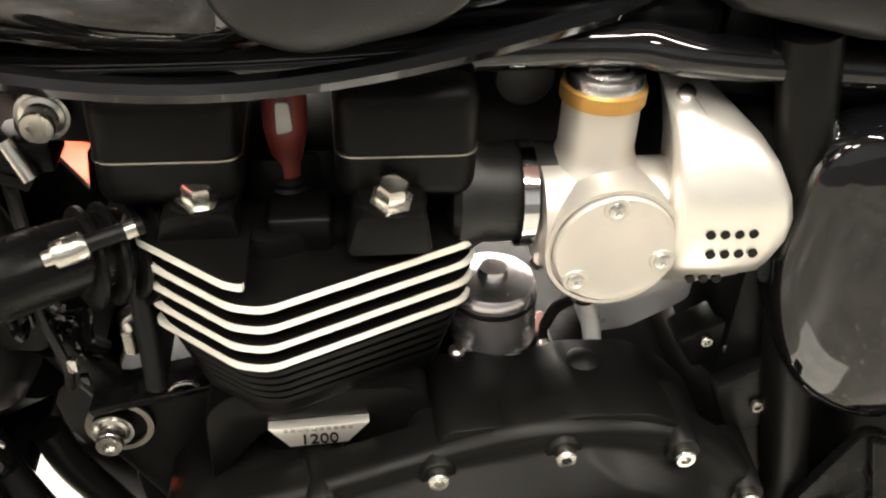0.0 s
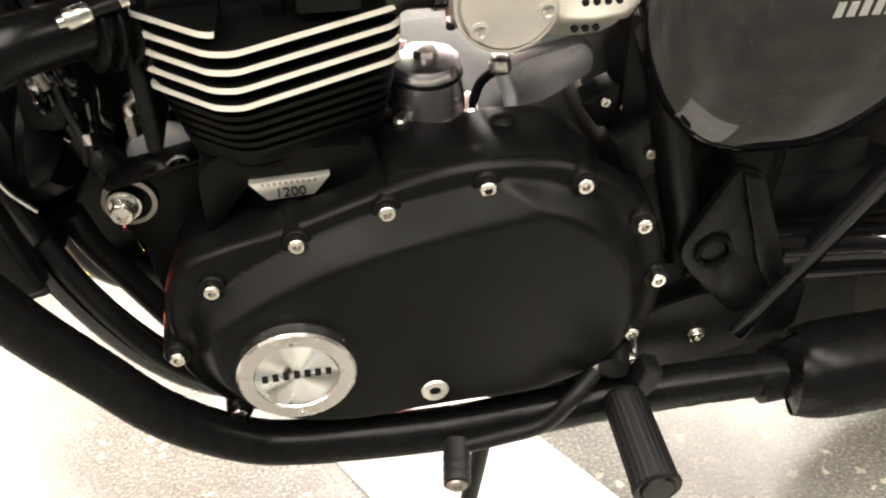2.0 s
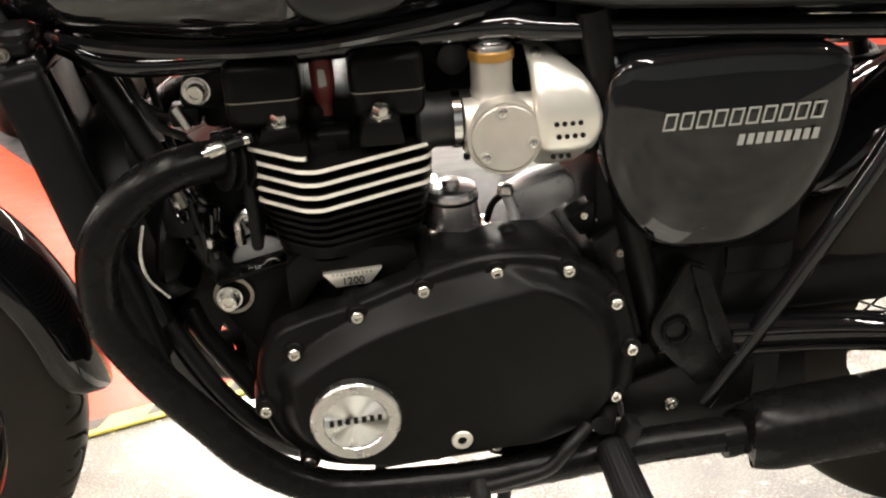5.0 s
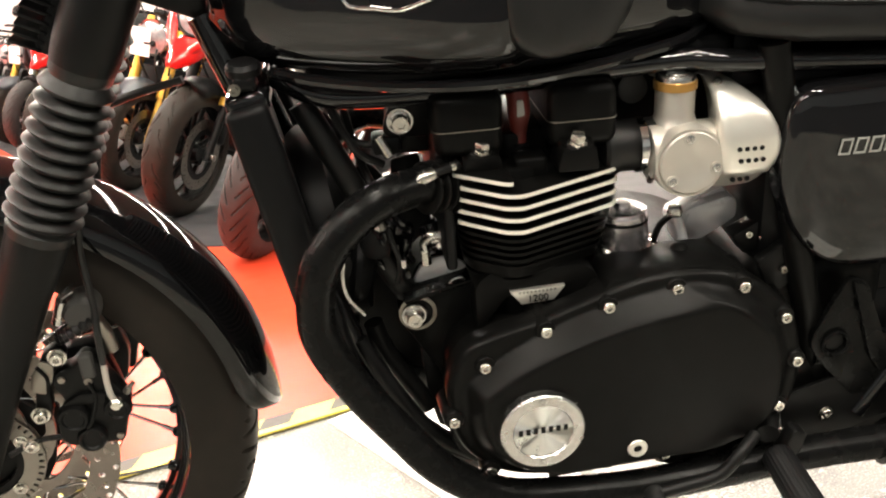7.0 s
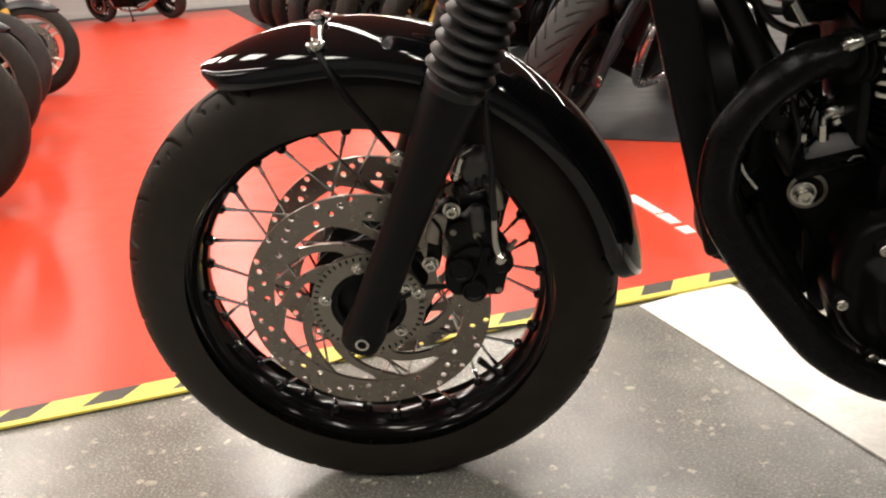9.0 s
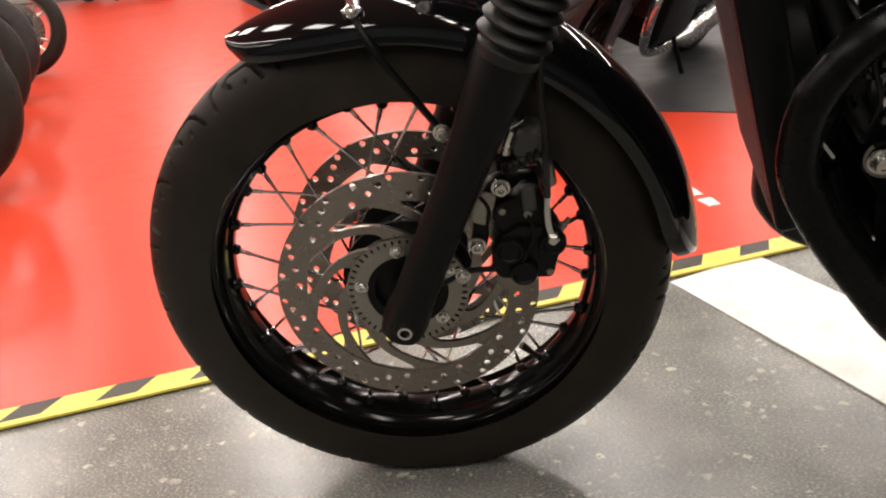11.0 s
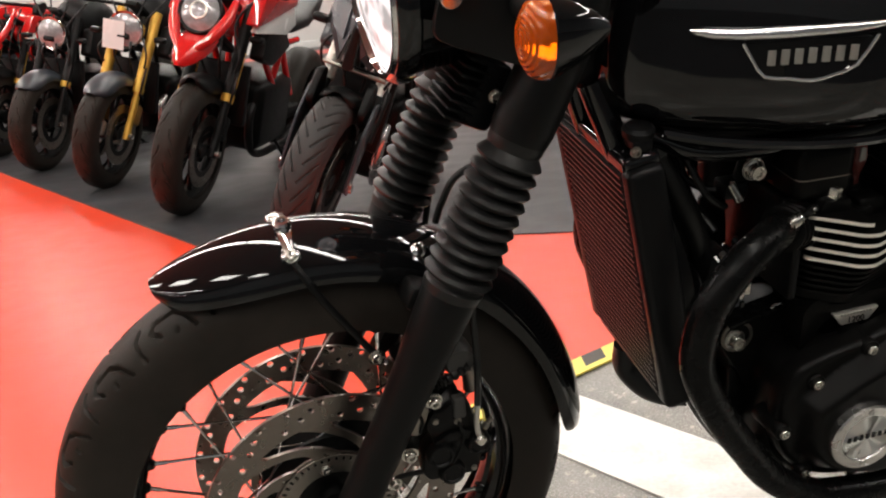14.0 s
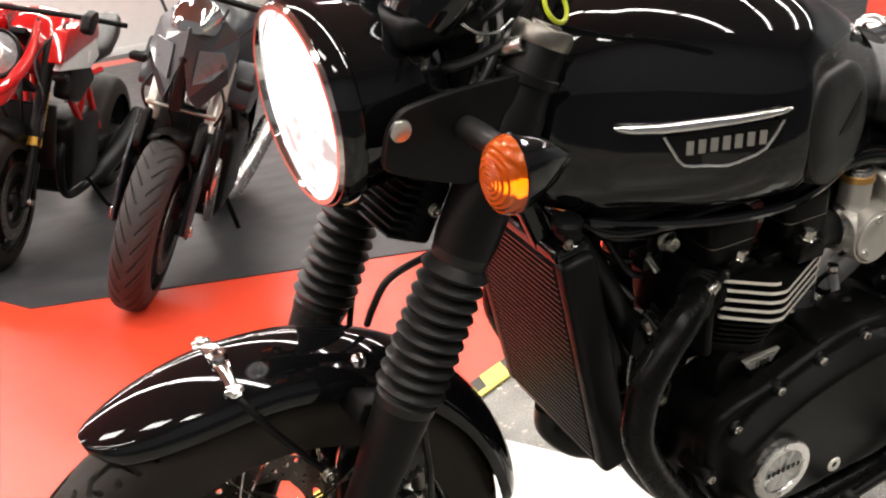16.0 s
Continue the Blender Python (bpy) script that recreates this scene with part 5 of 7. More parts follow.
# throttle body that looks like a carburettor
carb = part("throttle_body", lathe([(0, -0.05), (0.034, -0.05), (0.038, -0.03), (0.038, 0.0), (0.0368, 0.006), (0.0345, 0.006), (0.0345, 0.003), (0, 0.003)], 48, pose(0.812, -0.1185, 0.626, 90, 0, 0)), ALLOY, bike,
            "cast alloy throttle body with round cover")
part("cover_plate", lathe([(0, 0), (0.0335, 0), (0.0335, 0.0048), (0.0322, 0.006), (0.0225, 0.0062), (0.0215, 0.0056), (0, 0.0056)], 64, pose(0.8125, -0.1215, 0.6265, 90)), ALLOY, carb)
for ang in (97, -14, 222):
    sx, sz = 0.8125 + 0.027 * math.cos(radians(ang)), 0.6265 + 0.027 * math.sin(radians(ang))
    part("screw_seat", lathe([(0, 0), (0.0072, 0), (0.0066, 0.0014), (0.0, 0.0014)], 20, pose(sx, -0.1272, sz, 90)), ALLOY, carb)
    screw = part("plate_screw", lathe([(0, 0), (0.0048, 0), (0.0044, 0.0012), (0.0024, 0.0018), (0, 0.002)], 18, pose(sx, -0.1285, sz, 90)), STEEL, carb)
    for turn in (0, 90):
        part("cross_slot", box(0, 0, 0, 0.0046, 0.0006, 0.0009, 0, pose(sx, -0.1303, sz, 0, 30 + turn, 0)), BADGE_GREY, screw)
part("body", tube([(0.775, -0.095, 0.632), (0.862, -0.095, 0.632)], 0.029, 32, 0), ALLOY, carb)
part("chamber", lathe([(0.034, -0.01), (0.028, 0.006), (0.0225, 0.013), (0.0205, 0.02), (0.0205, 0.06), (0, 0.06)], 48, pose(0.806, -0.086, 0.649)), ALLOY, carb)
part("gold_collar", lathe([(0.0205, 0), (0.0225, 0.001), (0.0225, 0.009), (0.0205, 0.010)], 48, pose(0.806, -0.086, 0.6955), True), GOLD, carb, "gold-coloured collar")
top = part("top_cap", lathe([(0, 0), (0.0205, 0), (0.0207, 0.004), (0.0192, 0.0066), (0.017, 0.0074), (0, 0.0074)], 48, pose(0.806, -0.086, 0.705)), STEEL, carb, "polished metal cap")
part("cast_ring", lathe([(0.0115, 0.007), (0.0122, 0.0085), (0.0142, 0.0085), (0.015, 0.007)], 40, pose(0.806, -0.086, 0.705), True), STEEL, top)
part("cast_bar", box(0.806, -0.086, 0.713, 0.02, 0.0035, 0.0015, 0.0006), STEEL, top)
part("vent_cap", lathe([(0, 0), (0.0165, 0), (0.0165, 0.03), (0.014, 0.034), (0, 0.034)], 32, pose(0.808, -0.045, 0.70)), ALLOY, carb, "second alloy cap behind")
part("inlet_boot", lathe([(0, 0), (0.028, 0), (0.031, 0.004), (0.031, 0.012), (0.0275, 0.018), (0.0275, 0.06), (0, 0.06)], 40, pose(0.728, -0.082, 0.637, 0, 90, 0)), RUBBER, carb, "black rubber inlet boot")
part("hose_clip", lathe([(0.0285, 0), (0.0295, 0.0), (0.0295, 0.008), (0.0285, 0.008)], 48, pose(0.7645, -0.085, 0.638, 0, 90, 0), True), CHROME, carb, "bright hose clip")
part("clip_screw", tube([(0.7765, -0.112, 0.612), (0.7765, -0.104, 0.603)], 0.004, 10, 0), STEEL, carb)

# perforated shield: a face, a rounded edge and a lip folded under
SHIELD = ((0.704, -0.066, 0.846), (0.703, -0.078, 0.856), (0.699, -0.092, 0.866), (0.692, -0.105, 0.877), (0.682, -0.117, 0.889), (0.670, -0.1255, 0.8985), (0.656, -0.130, 0.9055), (0.642, -0.1315, 0.909), (0.628, -0.131, 0.9085),
          (0.616, -0.1285, 0.905), (0.608, -0.126, 0.901), (0.6065, -0.1225, 0.897), (0.60, -0.119, 0.894), (0.592, -0.111, 0.888), (0.586, -0.098, 0.880))


def shield_mesh():
    """A barrel-shaped sheet with a rolled front flange and a rounded rear edge."""
    secs = []
    for z, y, right in SHIELD:
        left = 0.840 + 0.06 * (0.655 - z) * (z < 0.655)
        secs.append([(left + 0.008, y + 0.055, z), (left + 0.0025, y + 0.02, z), (left, y + 0.011, z), (left + 0.002, y + 0.004, z), (left + 0.006, y + 0.001, z), (left + 0.012, y, z), ((left + right) / 2, y - 0.0012, z),
                     (right - 0.014, y, z), (right - 0.006, y + 0.0015, z), (right - 0.0015, y + 0.006, z), (right, y + 0.013, z), (right - 0.002, y + 0.03, z), (right - 0.006, y + 0.055, z)])
    bm = loft(secs, caps=False, ring=False)
    bmesh.ops.solidify(bm, geom=list(bm.faces), thickness=0.0015)
    return bm


shield = part("air_filter_shield", shield_mesh(), ALLOY_CLEAR, bike, "satin alloy perforated shield", angle=50)
hole = finish(lathe([(0, 0.0), (0.0026, 0.0), (0.0026, 0.003), (0, 0.003)], 14, AXIS_Y))
for hx, hy, hz in [(0.8605 + 0.0078 * i, -0.1302, 0.6385) for i in range(4)] + [(0.863 + 0.0078 * i, -0.1298, 0.6255) for i in range(4)] + [(0.8595 + 0.0076 * i, -0.1205, 0.6022) for i in range(3)]:
    part("perforation", hole, SATIN_BLACK, shield, at=pose(hx, hy, hz))
part("shield_back", lathe([(0, 0), (0.043, 0), (0.043, 0.055), (0, 0.055)], 40, pose(0.848, -0.072, 0.645, 0, 90, 0)), SATIN_BLACK, shield)
part("shield_screw", lathe([(0, 0), (0.0052, 0), (0.0048, 0.003), (0, 0.004)], 20, pose(0.849, -0.0905, 0.699, 38)), BOLT, shield)

def slab_box(cx, cy, cz, sx, sy, sz):
    return box(cx, cy, cz, sx, sy, sz, 0.003, None, 3)


# starter, sprocket side details
part("starter_motor", tube([(0.771, -0.045, 0.47), (0.765, -0.045, 0.541)], 0.0285, 48, 0), STARTER_METAL, engine, "bright cylindrical starter motor")
part("starter_band", lathe([(0.0287, 0), (0.0292, 0.001), (0.0292, 0.003), (0.0287, 0.004)], 48, pose(0.7655, -0.045, 0.535), True), SATIN_BLACK, engine)
part("starter_cap", lathe([(0.0285, 0), (0.0285, 0.004), (0.0265, 0.0075), (0.020, 0.009), (0.010, 0.010), (0.009, 0.016), (0, 0.0165)], 48, pose(0.765, -0.045, 0.541)), STARTER_METAL, engine, "stepped metal cap")
part("starter_flange", slab_box(0.771, -0.052, 0.503, 0.070, 0.046, 0.008), CHROME, engine)
part("starter_tail", tube([(0.742, -0.02, 0.50), (0.739, -0.02, 0.55)], 0.014, 24, 0), CHROME, engine)
for bx, by in ((0.741, -0.068), (0.799, -0.068)):
    part("flange_bolt", lathe([(0, 0), (0.006, 0), (0.006, 0.006), (0.004, 0.008), (0, 0.008)], 16, pose(bx, by, 0.503)), BOLT, engine)
casting = part("breather_cover", plate([round_outline([(0.832, 0.494), (0.822, 0.530), (0.85, 0.541), (0.892, 0.551), (0.902, 0.541), (0.902, 0.522), (0.887, 0.512), (0.862, 0.498)], 0.006)], -0.045, -0.010, 0.006), GREY_ALLOY, engine, "bright cast breather cover")
part("cover_ledge", plate([round_outline([(0.826, 0.530), (0.852, 0.543), (0.888, 0.556), (0.892, 0.550), (0.85, 0.537)], 0.002)], -0.03, -0.008, 0.002), GREY_ALLOY, casting)
part("pillar", tube([(0.834, -0.062, 0.495), (0.829, -0.060, 0.521), (0.823, -0.058, 0.54)], 0.0062, 16), GREY_ALLOY, casting)
part("pillar_head", lathe([(0, 0), (0.0085, 0), (0.0095, 0.004), (0.0075, 0.011), (0, 0.013)], 20, pose(0.822, -0.058, 0.539)), STEEL, casting)
part("strut", tube([(0.818, -0.058, 0.54), (0.808, -0.05, 0.525), (0.803, -0.045, 0.505)], 0.004, 12), SATIN_BLACK, casting)
part("cover_bracket", plate([round_outline([(0.884, 0.512), (0.918, 0.53), (0.93, 0.50), (0.90, 0.488)], 0.005)], -0.075, -0.05, 0.002), SATIN_BLACK, casting)
for bx, bz in ((0.903, 0.514), (0.919, 0.508)):
    part("cover_bolt", hex_bolt(0.0044, 0.004, False), BOLT, casting, at=pose(bx, -0.0755, bz))
for bx, bz in ((0.8985, 0.2931), (0.8833, 0.2689)):
    part("case_bolt", hex_bolt(0.0058, 0.006, False), BOLT, engine, at=pose(bx, -0.148, bz))
part("rear_bracket", plate([round_outline([(0.905, 0.49), (0.945, 0.515), (0.965, 0.47), (0.925, 0.445)], 0.006)], -0.10, -0.085, 0.003), SATIN_BLACK, engine)
part("bracket_bolt", hex_bolt(0.0045, 0.004, False), CARRIER, engine, at=pose(0.936, -0.101, 0.478))
part("case_plug", lathe([(0, 0), (0.0105, 0), (0.0105, 0.006), (0.006, 0.010), (0, 0.011)], 24, pose(0.818, -0.088, 0.508)), SATIN_BLACK, engine)

# exhaust
HEADER = [(0.575, -0.085, 0.617), (0.54, -0.112, 0.627), (0.495, -0.145, 0.630), (0.456, -0.16, 0.611), (0.428, -0.165, 0.576), (0.417, -0.165, 0.537), (0.418, -0.165, 0.490), (0.447, -0.163, 0.427),
          (0.489, -0.16, 0.362), (0.53, -0.16, 0.307), (0.583, -0.16, 0.268), (0.636, -0.16, 0.253), (0.75, -0.16, 0.247), (0.84, -0.16, 0.253), (0.95, -0.16, 0.264), (1.06, -0.165, 0.272)]
for side in (-1, 1):
    pts = [(x, y * -side, z) for x, y, z in HEADER]
    pipe = part("exhaust_pipe", tube(pts, 0.0198, 28, 10), EXHAUST_BLACK, bike, "matt black exhaust header pipe")
    part("muffler", tube([(1.04, side * 0.165, 0.266), (1.075, side * 0.165, 0.27), (1.10, side * 0.168, 0.272), (1.35, side * 0.175, 0.30), (1.62, side * 0.18, 0.335), (1.72, side * 0.18, 0.348)],
                         lambda t: 0.0225 + 0.0215 * min(1, max(0, t - 0.22) * 5.5) ** 0.55 - 0.012 * max(0, t - 0.75) * 4, 32, 10), EXHAUST_BLACK, pipe, "matt black peashooter silencer")
    part("port_flange", tube([(0.582, side * 0.083, 0.612), (0.562, side * 0.096, 0.618)], 0.031, 28, 0), ENGINE_BLACK, pipe, "black exhaust port flange")
    for k in range(3):
        c = Vector((0.558 - 0.0095 * k, side * (0.0985 + 0.006 * k), 0.6185 + 0.002 * k))
        d = Vector((-0.84, side * 0.52, 0.12)) * 0.003
        part("clamp_ridge", tube([c - d, c - d * 0.4, c + d * 0.4, c + d], lambda t: 0.0275 if 0.2 < t < 0.8 else 0.0245, 28, 0), ENGINE_BLACK, pipe)
    part("flange_stud", tube([(0.572, side * 0.119, 0.648), (0.545, side * 0.130, 0.6445)], 0.0046, 14, 0), SATIN_BLACK, pipe)
    c0 = Vector((0.5465, side * 0.1295, 0.6448))
    d = Vector((-0.0215, side * 0.0088, -0.0035)).normalized()
    part("flange_nut", tube([c0, c0 + d * 0.002, c0 + d * 0.015, c0 + d * 0.0165], lambda t: 0.0074 if 0.1 < t < 0.95 else 0.0064, 12, 0), BOLT, pipe, "bright flange nut")
    part("stud_end", tube([c0 + d * 0.016, c0 + d * 0.021], 0.0046, 12, 0), BOLT, pipe)
    part("stud_end", tube([(0.5685, side * 0.1205, 0.6475), (0.5635, side * 0.1225, 0.6468)], 0.005, 12, 0), BOLT, pipe)

# bolts of the engine mountings
def star_bolt(r, h):
    """A flanged bolt with a star-shaped socket, looking along -y."""
    bm = lathe([(0, 0), (r * 1.35, 0), (r * 1.3, 0.002), (r, 0.003), (r, h - 0.001), (r * 0.9, h), (0, h)], 28, AXIS_Y)
    star = [(r * (0.62 if k % 2 == 0 else 0.46) * math.cos(k * math.pi / 6), r * (0.62 if k % 2 == 0 else 0.46) * math.sin(k * math.pi / 6)) for k in range(12)]
    ring = circle(0, 0, r * 0.93, 24)
    put(bm, plate([ring, star[::-1]], -h, -h - 0.0022))
    return bm


for (bx, by, bz, r) in ((0.5205, -0.068, 0.682, 0.0088), (0.519, -0.068, 0.453, 0.0088)):
    part("mount_bolt", star_bolt(r, 0.012), BOLT, engine, at=pose(bx, by, bz))
    part("mount_washer", lathe([(0.0095, 0), (0.0138, 0), (0.0138, 0.002), (0.0095, 0.002)], 32, pose(bx, by + 0.001, bz, 90), True), STEEL, engine)
part("mount_bracket", plate([round_outline([(0.50, 0.665), (0.51, 0.70), (0.56, 0.71), (0.56, 0.66)], 0.012)], -0.062, -0.054, 0.002), SATIN_BLACK, engine)

# lower fittings: peg, gear lever, side stand
PEG_A, PEG_B = Vector((0.9106, -0.180, 0.2838)), Vector((0.9162, -0.265, 0.2648))


def peg_ring(k, r):
    c = PEG_A.lerp(PEG_B, k)
    return [(c.x + r * math.cos(q) * (1 + 0.02 * math.cos(24 * q)), c.y, c.z + 0.88 * r * math.sin(q) * (1 + 0.02 * math.cos(24 * q))) for q in (2 * math.pi * i / 96 for i in range(96))]


peg_rows = [(0.0, 0.011), (0.01, 0.0165), (0.04, 0.018)]
for n in range(22):
    peg_rows += [(0.06 + 0.04 * n, 0.0178 + 0.00008 * n), (0.085 + 0.04 * n, 0.0184 + 0.00008 * n)]
peg = part("foot_peg", loft([peg_ring(k, r) for k, r in peg_rows + [(0.945, 0.0192), (0.95, 0.0208), (0.985, 0.0208), (1.0, 0.0195), (1.0, 0.016), (0.995, 0.0155)]]), PLASTIC, bike, "black ribbed rubber rider foot peg", angle=50)
part("peg_end", lathe([(0, 0), (0.014, 0), (0.013, 0.002), (0, 0.0025)], 28, pose(0.9162, -0.265, 0.2648, 90, 0, 0)), EXHAUST_BLACK, peg, "flat end cap")
part("peg_hinge", plate([round_outline([(0.912, 0.272), (0.93, 0.312), (0.946, 0.306), (0.94, 0.282), (0.926, 0.27)], 0.005)], -0.178, -0.158, 0.002), SATIN_BLACK, peg, "black folding hinge")
part("peg_mount", tube([(0.93, -0.10, 0.31), (0.905, -0.165, 0.302)], 0.013, 14, 0), SATIN_BLACK, peg)
lever = part("gear_lever", tube([(0.885, -0.175, 0.312), (0.862, -0.192, 0.302), (0.838, -0.195, 0.278), (0.80, -0.195, 0.2685), (0.76, -0.195, 0.262)], 0.0072, 12), SATIN_BLACK, bike, "black gear lever with rubber toe piece")
toe = part("toe_rubber", tube([(0.765, -0.19, 0.262), (0.7615, -0.212, 0.2585), (0.759, -0.228, 0.256)], lambda t: 0.0115 + 0.0004 * math.sin(t * 25), 16, 6), RUBBER, lever)
part("toe_end", lathe([(0, 0), (0.009, 0), (0.008, 0.002), (0.004, 0.002), (0.004, 0.0005), (0, 0.0005)], 18, pose(0.7588, -0.2285, 0.2558, 100, 0, -8)), CARRIER, toe)
stand = part("side_stand", tube([(0.80, -0.12, 0.225), (0.80, -0.125, 0.18), (0.785, -0.13, 0.09), (0.775, -0.14, 0.031)], 0.0085, 12), SATIN_BLACK, bike, "black steel side stand")
part("stand_foot", box(0.775, -0.145, 0.033, 0.06, 0.04, 0.006, 0.002, None), SATIN_BLACK, stand)
peg_plate = part("peg_plate", plate([round_outline([(1.003, 0.472), (0.968, 0.402), (0.966, 0.388), (0.977, 0.368), (1.025, 0.312), (1.048, 0.318), (1.066, 0.345), (1.064, 0.362), (1.024, 0.465)], 0.008), circle(0.9945, 0.389, 0.0125, 24)[::-1]], -0.126, -0.118, 0.001), EXHAUST_BLACK, bike, "black peg plate")
part("plate_ring", lathe([(0.0125, 0), (0.0165, 0), (0.0165, 0.004), (0.0145, 0.0055), (0.0125, 0.004)], 32, pose(0.9945, -0.126, 0.389, 90), True), EXHAUST_BLACK, peg_plate)
part("plate_plug", lathe([(0, 0), (0.0123, 0), (0.011, 0.003), (0, 0.004)], 28, pose(0.9945, -0.122, 0.389, 90)), SATIN_BLACK, peg_plate)
part("plate_rib", plate([round_outline([(1.004, 0.47), (1.022, 0.463), (1.064, 0.358), (1.052, 0.345), (1.036, 0.37)], 0.004)], -0.133, -0.126, 0.001), EXHAUST_BLACK, peg_plate)
part("pivot_bolt", hex_bolt(0.0068, 0.006), BOLT, bike, at=pose(0.9943, -0.126, 0.292))
# added fill plate: hides the floor that would show above the exhaust pipe
part("chain_side_piece", plate([round_outline([(0.99, 0.30), (1.2, 0.33), (1.25, 0.25), (1.2, 0.188), (1.02, 0.192)], 0.02)], -0.07, -0.06, 0.002), PLASTIC, bike, "black plate added to darken the gap above the silencer")
swing = part("swing_arm", tube([(0.98, -0.10, 0.368), (1.2, -0.112, 0.358), (1.45, -0.12, 0.322)], 0.021, 20, 4), GLOSS_BLACK, bike, "gloss black swing arm")
part("swing_side", tube([(0.98, 0.10, 0.368), (1.2, 0.112, 0.358), (1.45, 0.12, 0.322)], 0.021, 20, 4), GLOSS_BLACK, swing)
for dz in (-0.012, 0.012):
    part("swing_rib", tube([(1.06, -0.124, 0.364 + dz), (1.2, -0.131, 0.357 + dz), (1.4, -0.138, 0.33 + dz)], 0.004, 10, 4), GLOSS_BLACK, swing)
for side in (-1, 1):
    shock = part("shock_absorber", tube([(1.38, side * 0.145, 0.36), (1.30, side * 0.145, 0.66)], 0.012, 14, 0), SATIN_BLACK, bike, "black rear shock absorber")
    coil = [(1.37 - 0.07 * k / 90 + 0.026 * math.cos(k * 0.62), side * 0.145 + 0.026 * math.sin(k * 0.62), 0.39 + 0.24 * k / 90) for k in range(91)]
    part("spring", tube(coil, 0.0045, 8, 0), SATIN_BLACK, shock)
rear = part("rear_wheel", lathe([(0, -0.08), (0.02, -0.08), (0.06, -0.05), (0.06, 0.05), (0.02, 0.08), (0, 0.08)], 32, AXIS_Y), SATIN_BLACK, bike, "black spoked rear wheel", Matrix.Translation((1.45, 0, 0.318)))
part("tyre", wheel_tyre(0.318, 0.15, 0.222), TYRE, rear)
part("rim", rim_mesh(0.205, 0.228, 0.1), GLOSS_BLACK, rear)
for sign in (-1, 1):
    meshes = [spoke_mesh(sign, lean) for lean in (1.25, -1.25)]
    for k in range(16):
        part("spoke", meshes[k % 2], CHROME, rear, at=Matrix.Rotation(2 * math.pi * (k + 0.25 * (sign > 0)) / 16, 4, "Y"))
part("rear_fender", fender_mesh(60, -75, 0.36, 0.085, 0.05), GLOSS_BLACK, bike, "gloss black rear fender", Matrix.Translation((1.45, 0, 0.318)))

# pipes, brackets and boxes round the engine
part("front_bracket", plate([round_outline([(0.508, 0.476), (0.588, 0.4935), (0.588, 0.4885), (0.51, 0.470)], 0.002)], -0.072, 0.05, 0.0015), EXHAUST_BLACK, engine, "black front engine bracket")
part("bracket_clip", tube([(0.561, -0.0735, 0.492), (0.566, -0.0745, 0.497), (0.574, -0.0745, 0.498), (0.578, -0.0735, 0.494)], 0.0016, 8), STEEL, engine)
part("coolant_elbow", tube([(0.548, -0.02, 0.545), (0.556, -0.025, 0.525), (0.575, -0.02, 0.512), (0.595, 0.0, 0.505)], 0.015, 18), GLOSS_BLACK, engine, "gloss black coolant elbow")
part("elbow_clip", tube([(0.5555, -0.0246, 0.527), (0.559, -0.0248, 0.522)], 0.0168, 20, 0), STEEL, engine, "bright hose clip")
drum = part("polished_barrel", lathe([(0, -0.06), (0.0335, -0.06), (0.0345, -0.055), (0.0345, 0.022), (0.0325, 0.027), (0.026, 0.029), (0, 0.029)], 48, pose(0.557, -0.012, 0.476, 90)), GREY_ALLOY, engine, "polished metal drum in front of the cylinders")
part("barrel_end", lathe([(0.0348, 0), (0.0362, 0.001), (0.0362, 0.007), (0.0348, 0.008)], 48, pose(0.557, -0.032, 0.476, 90), True), GLOSS_BLACK, drum)
fitting = part("upper_sleeve", tube([(0.5385, -0.052, 0.508), (0.538, -0.052, 0.526)], 0.0062, 6, 0), BOLT, engine, "bright metal hose fitting")
part("fitting_neck", tube([(0.538, -0.052, 0.525), (0.5375, -0.052, 0.535), (0.546, -0.055, 0.5425), (0.557, -0.056, 0.544)], 0.0052, 14), STEEL, fitting)
part("fitting_tab", box(0.553, -0.054, 0.539, 0.018, 0.008, 0.008, 0.002), STEEL, fitting)
part("bolt_washer", lathe([(0.0175, 0), (0.0215, 0), (0.0215, 0.0025), (0.0175, 0.0025)], 40, pose(0.5235, -0.064, 0.4545, 90), True), CARRIER, engine)
for k, (x0, z0, x1, z1, r) in enumerate(((0.487, 0.596, 0.498, 0.545, 0.0035), (0.497, 0.59, 0.512, 0.525, 0.0028), (0.50, 0.60, 0.518, 0.535, 0.004), (0.478, 0.58, 0.486, 0.53, 0.003))):
    part("sensor_lead", tube([(x0, -0.075, z0), (x0 + 0.012, -0.084 - 0.004 * k, z0 - 0.02), (x1 + 0.004, -0.08, (z0 + z1) / 2), (x1, -0.07, z1), (x1 + 0.005, -0.055, z1 - 0.02)], r, 8), GLOSS_BLACK, engine)
for k, (x, z) in enumerate(((0.486, 0.572), (0.4925, 0.561), (0.505, 0.545), (0.511, 0.528), (0.515, 0.513), (0.508, 0.566))):
    part("lead_clip", box(x, -0.086 + 0.003 * (k % 3), z, 0.006, 0.005, 0.0085 + 0.002 * (k % 2), 0.0015, None), STEEL if k % 3 == 0 else GLOSS_BLACK, engine)
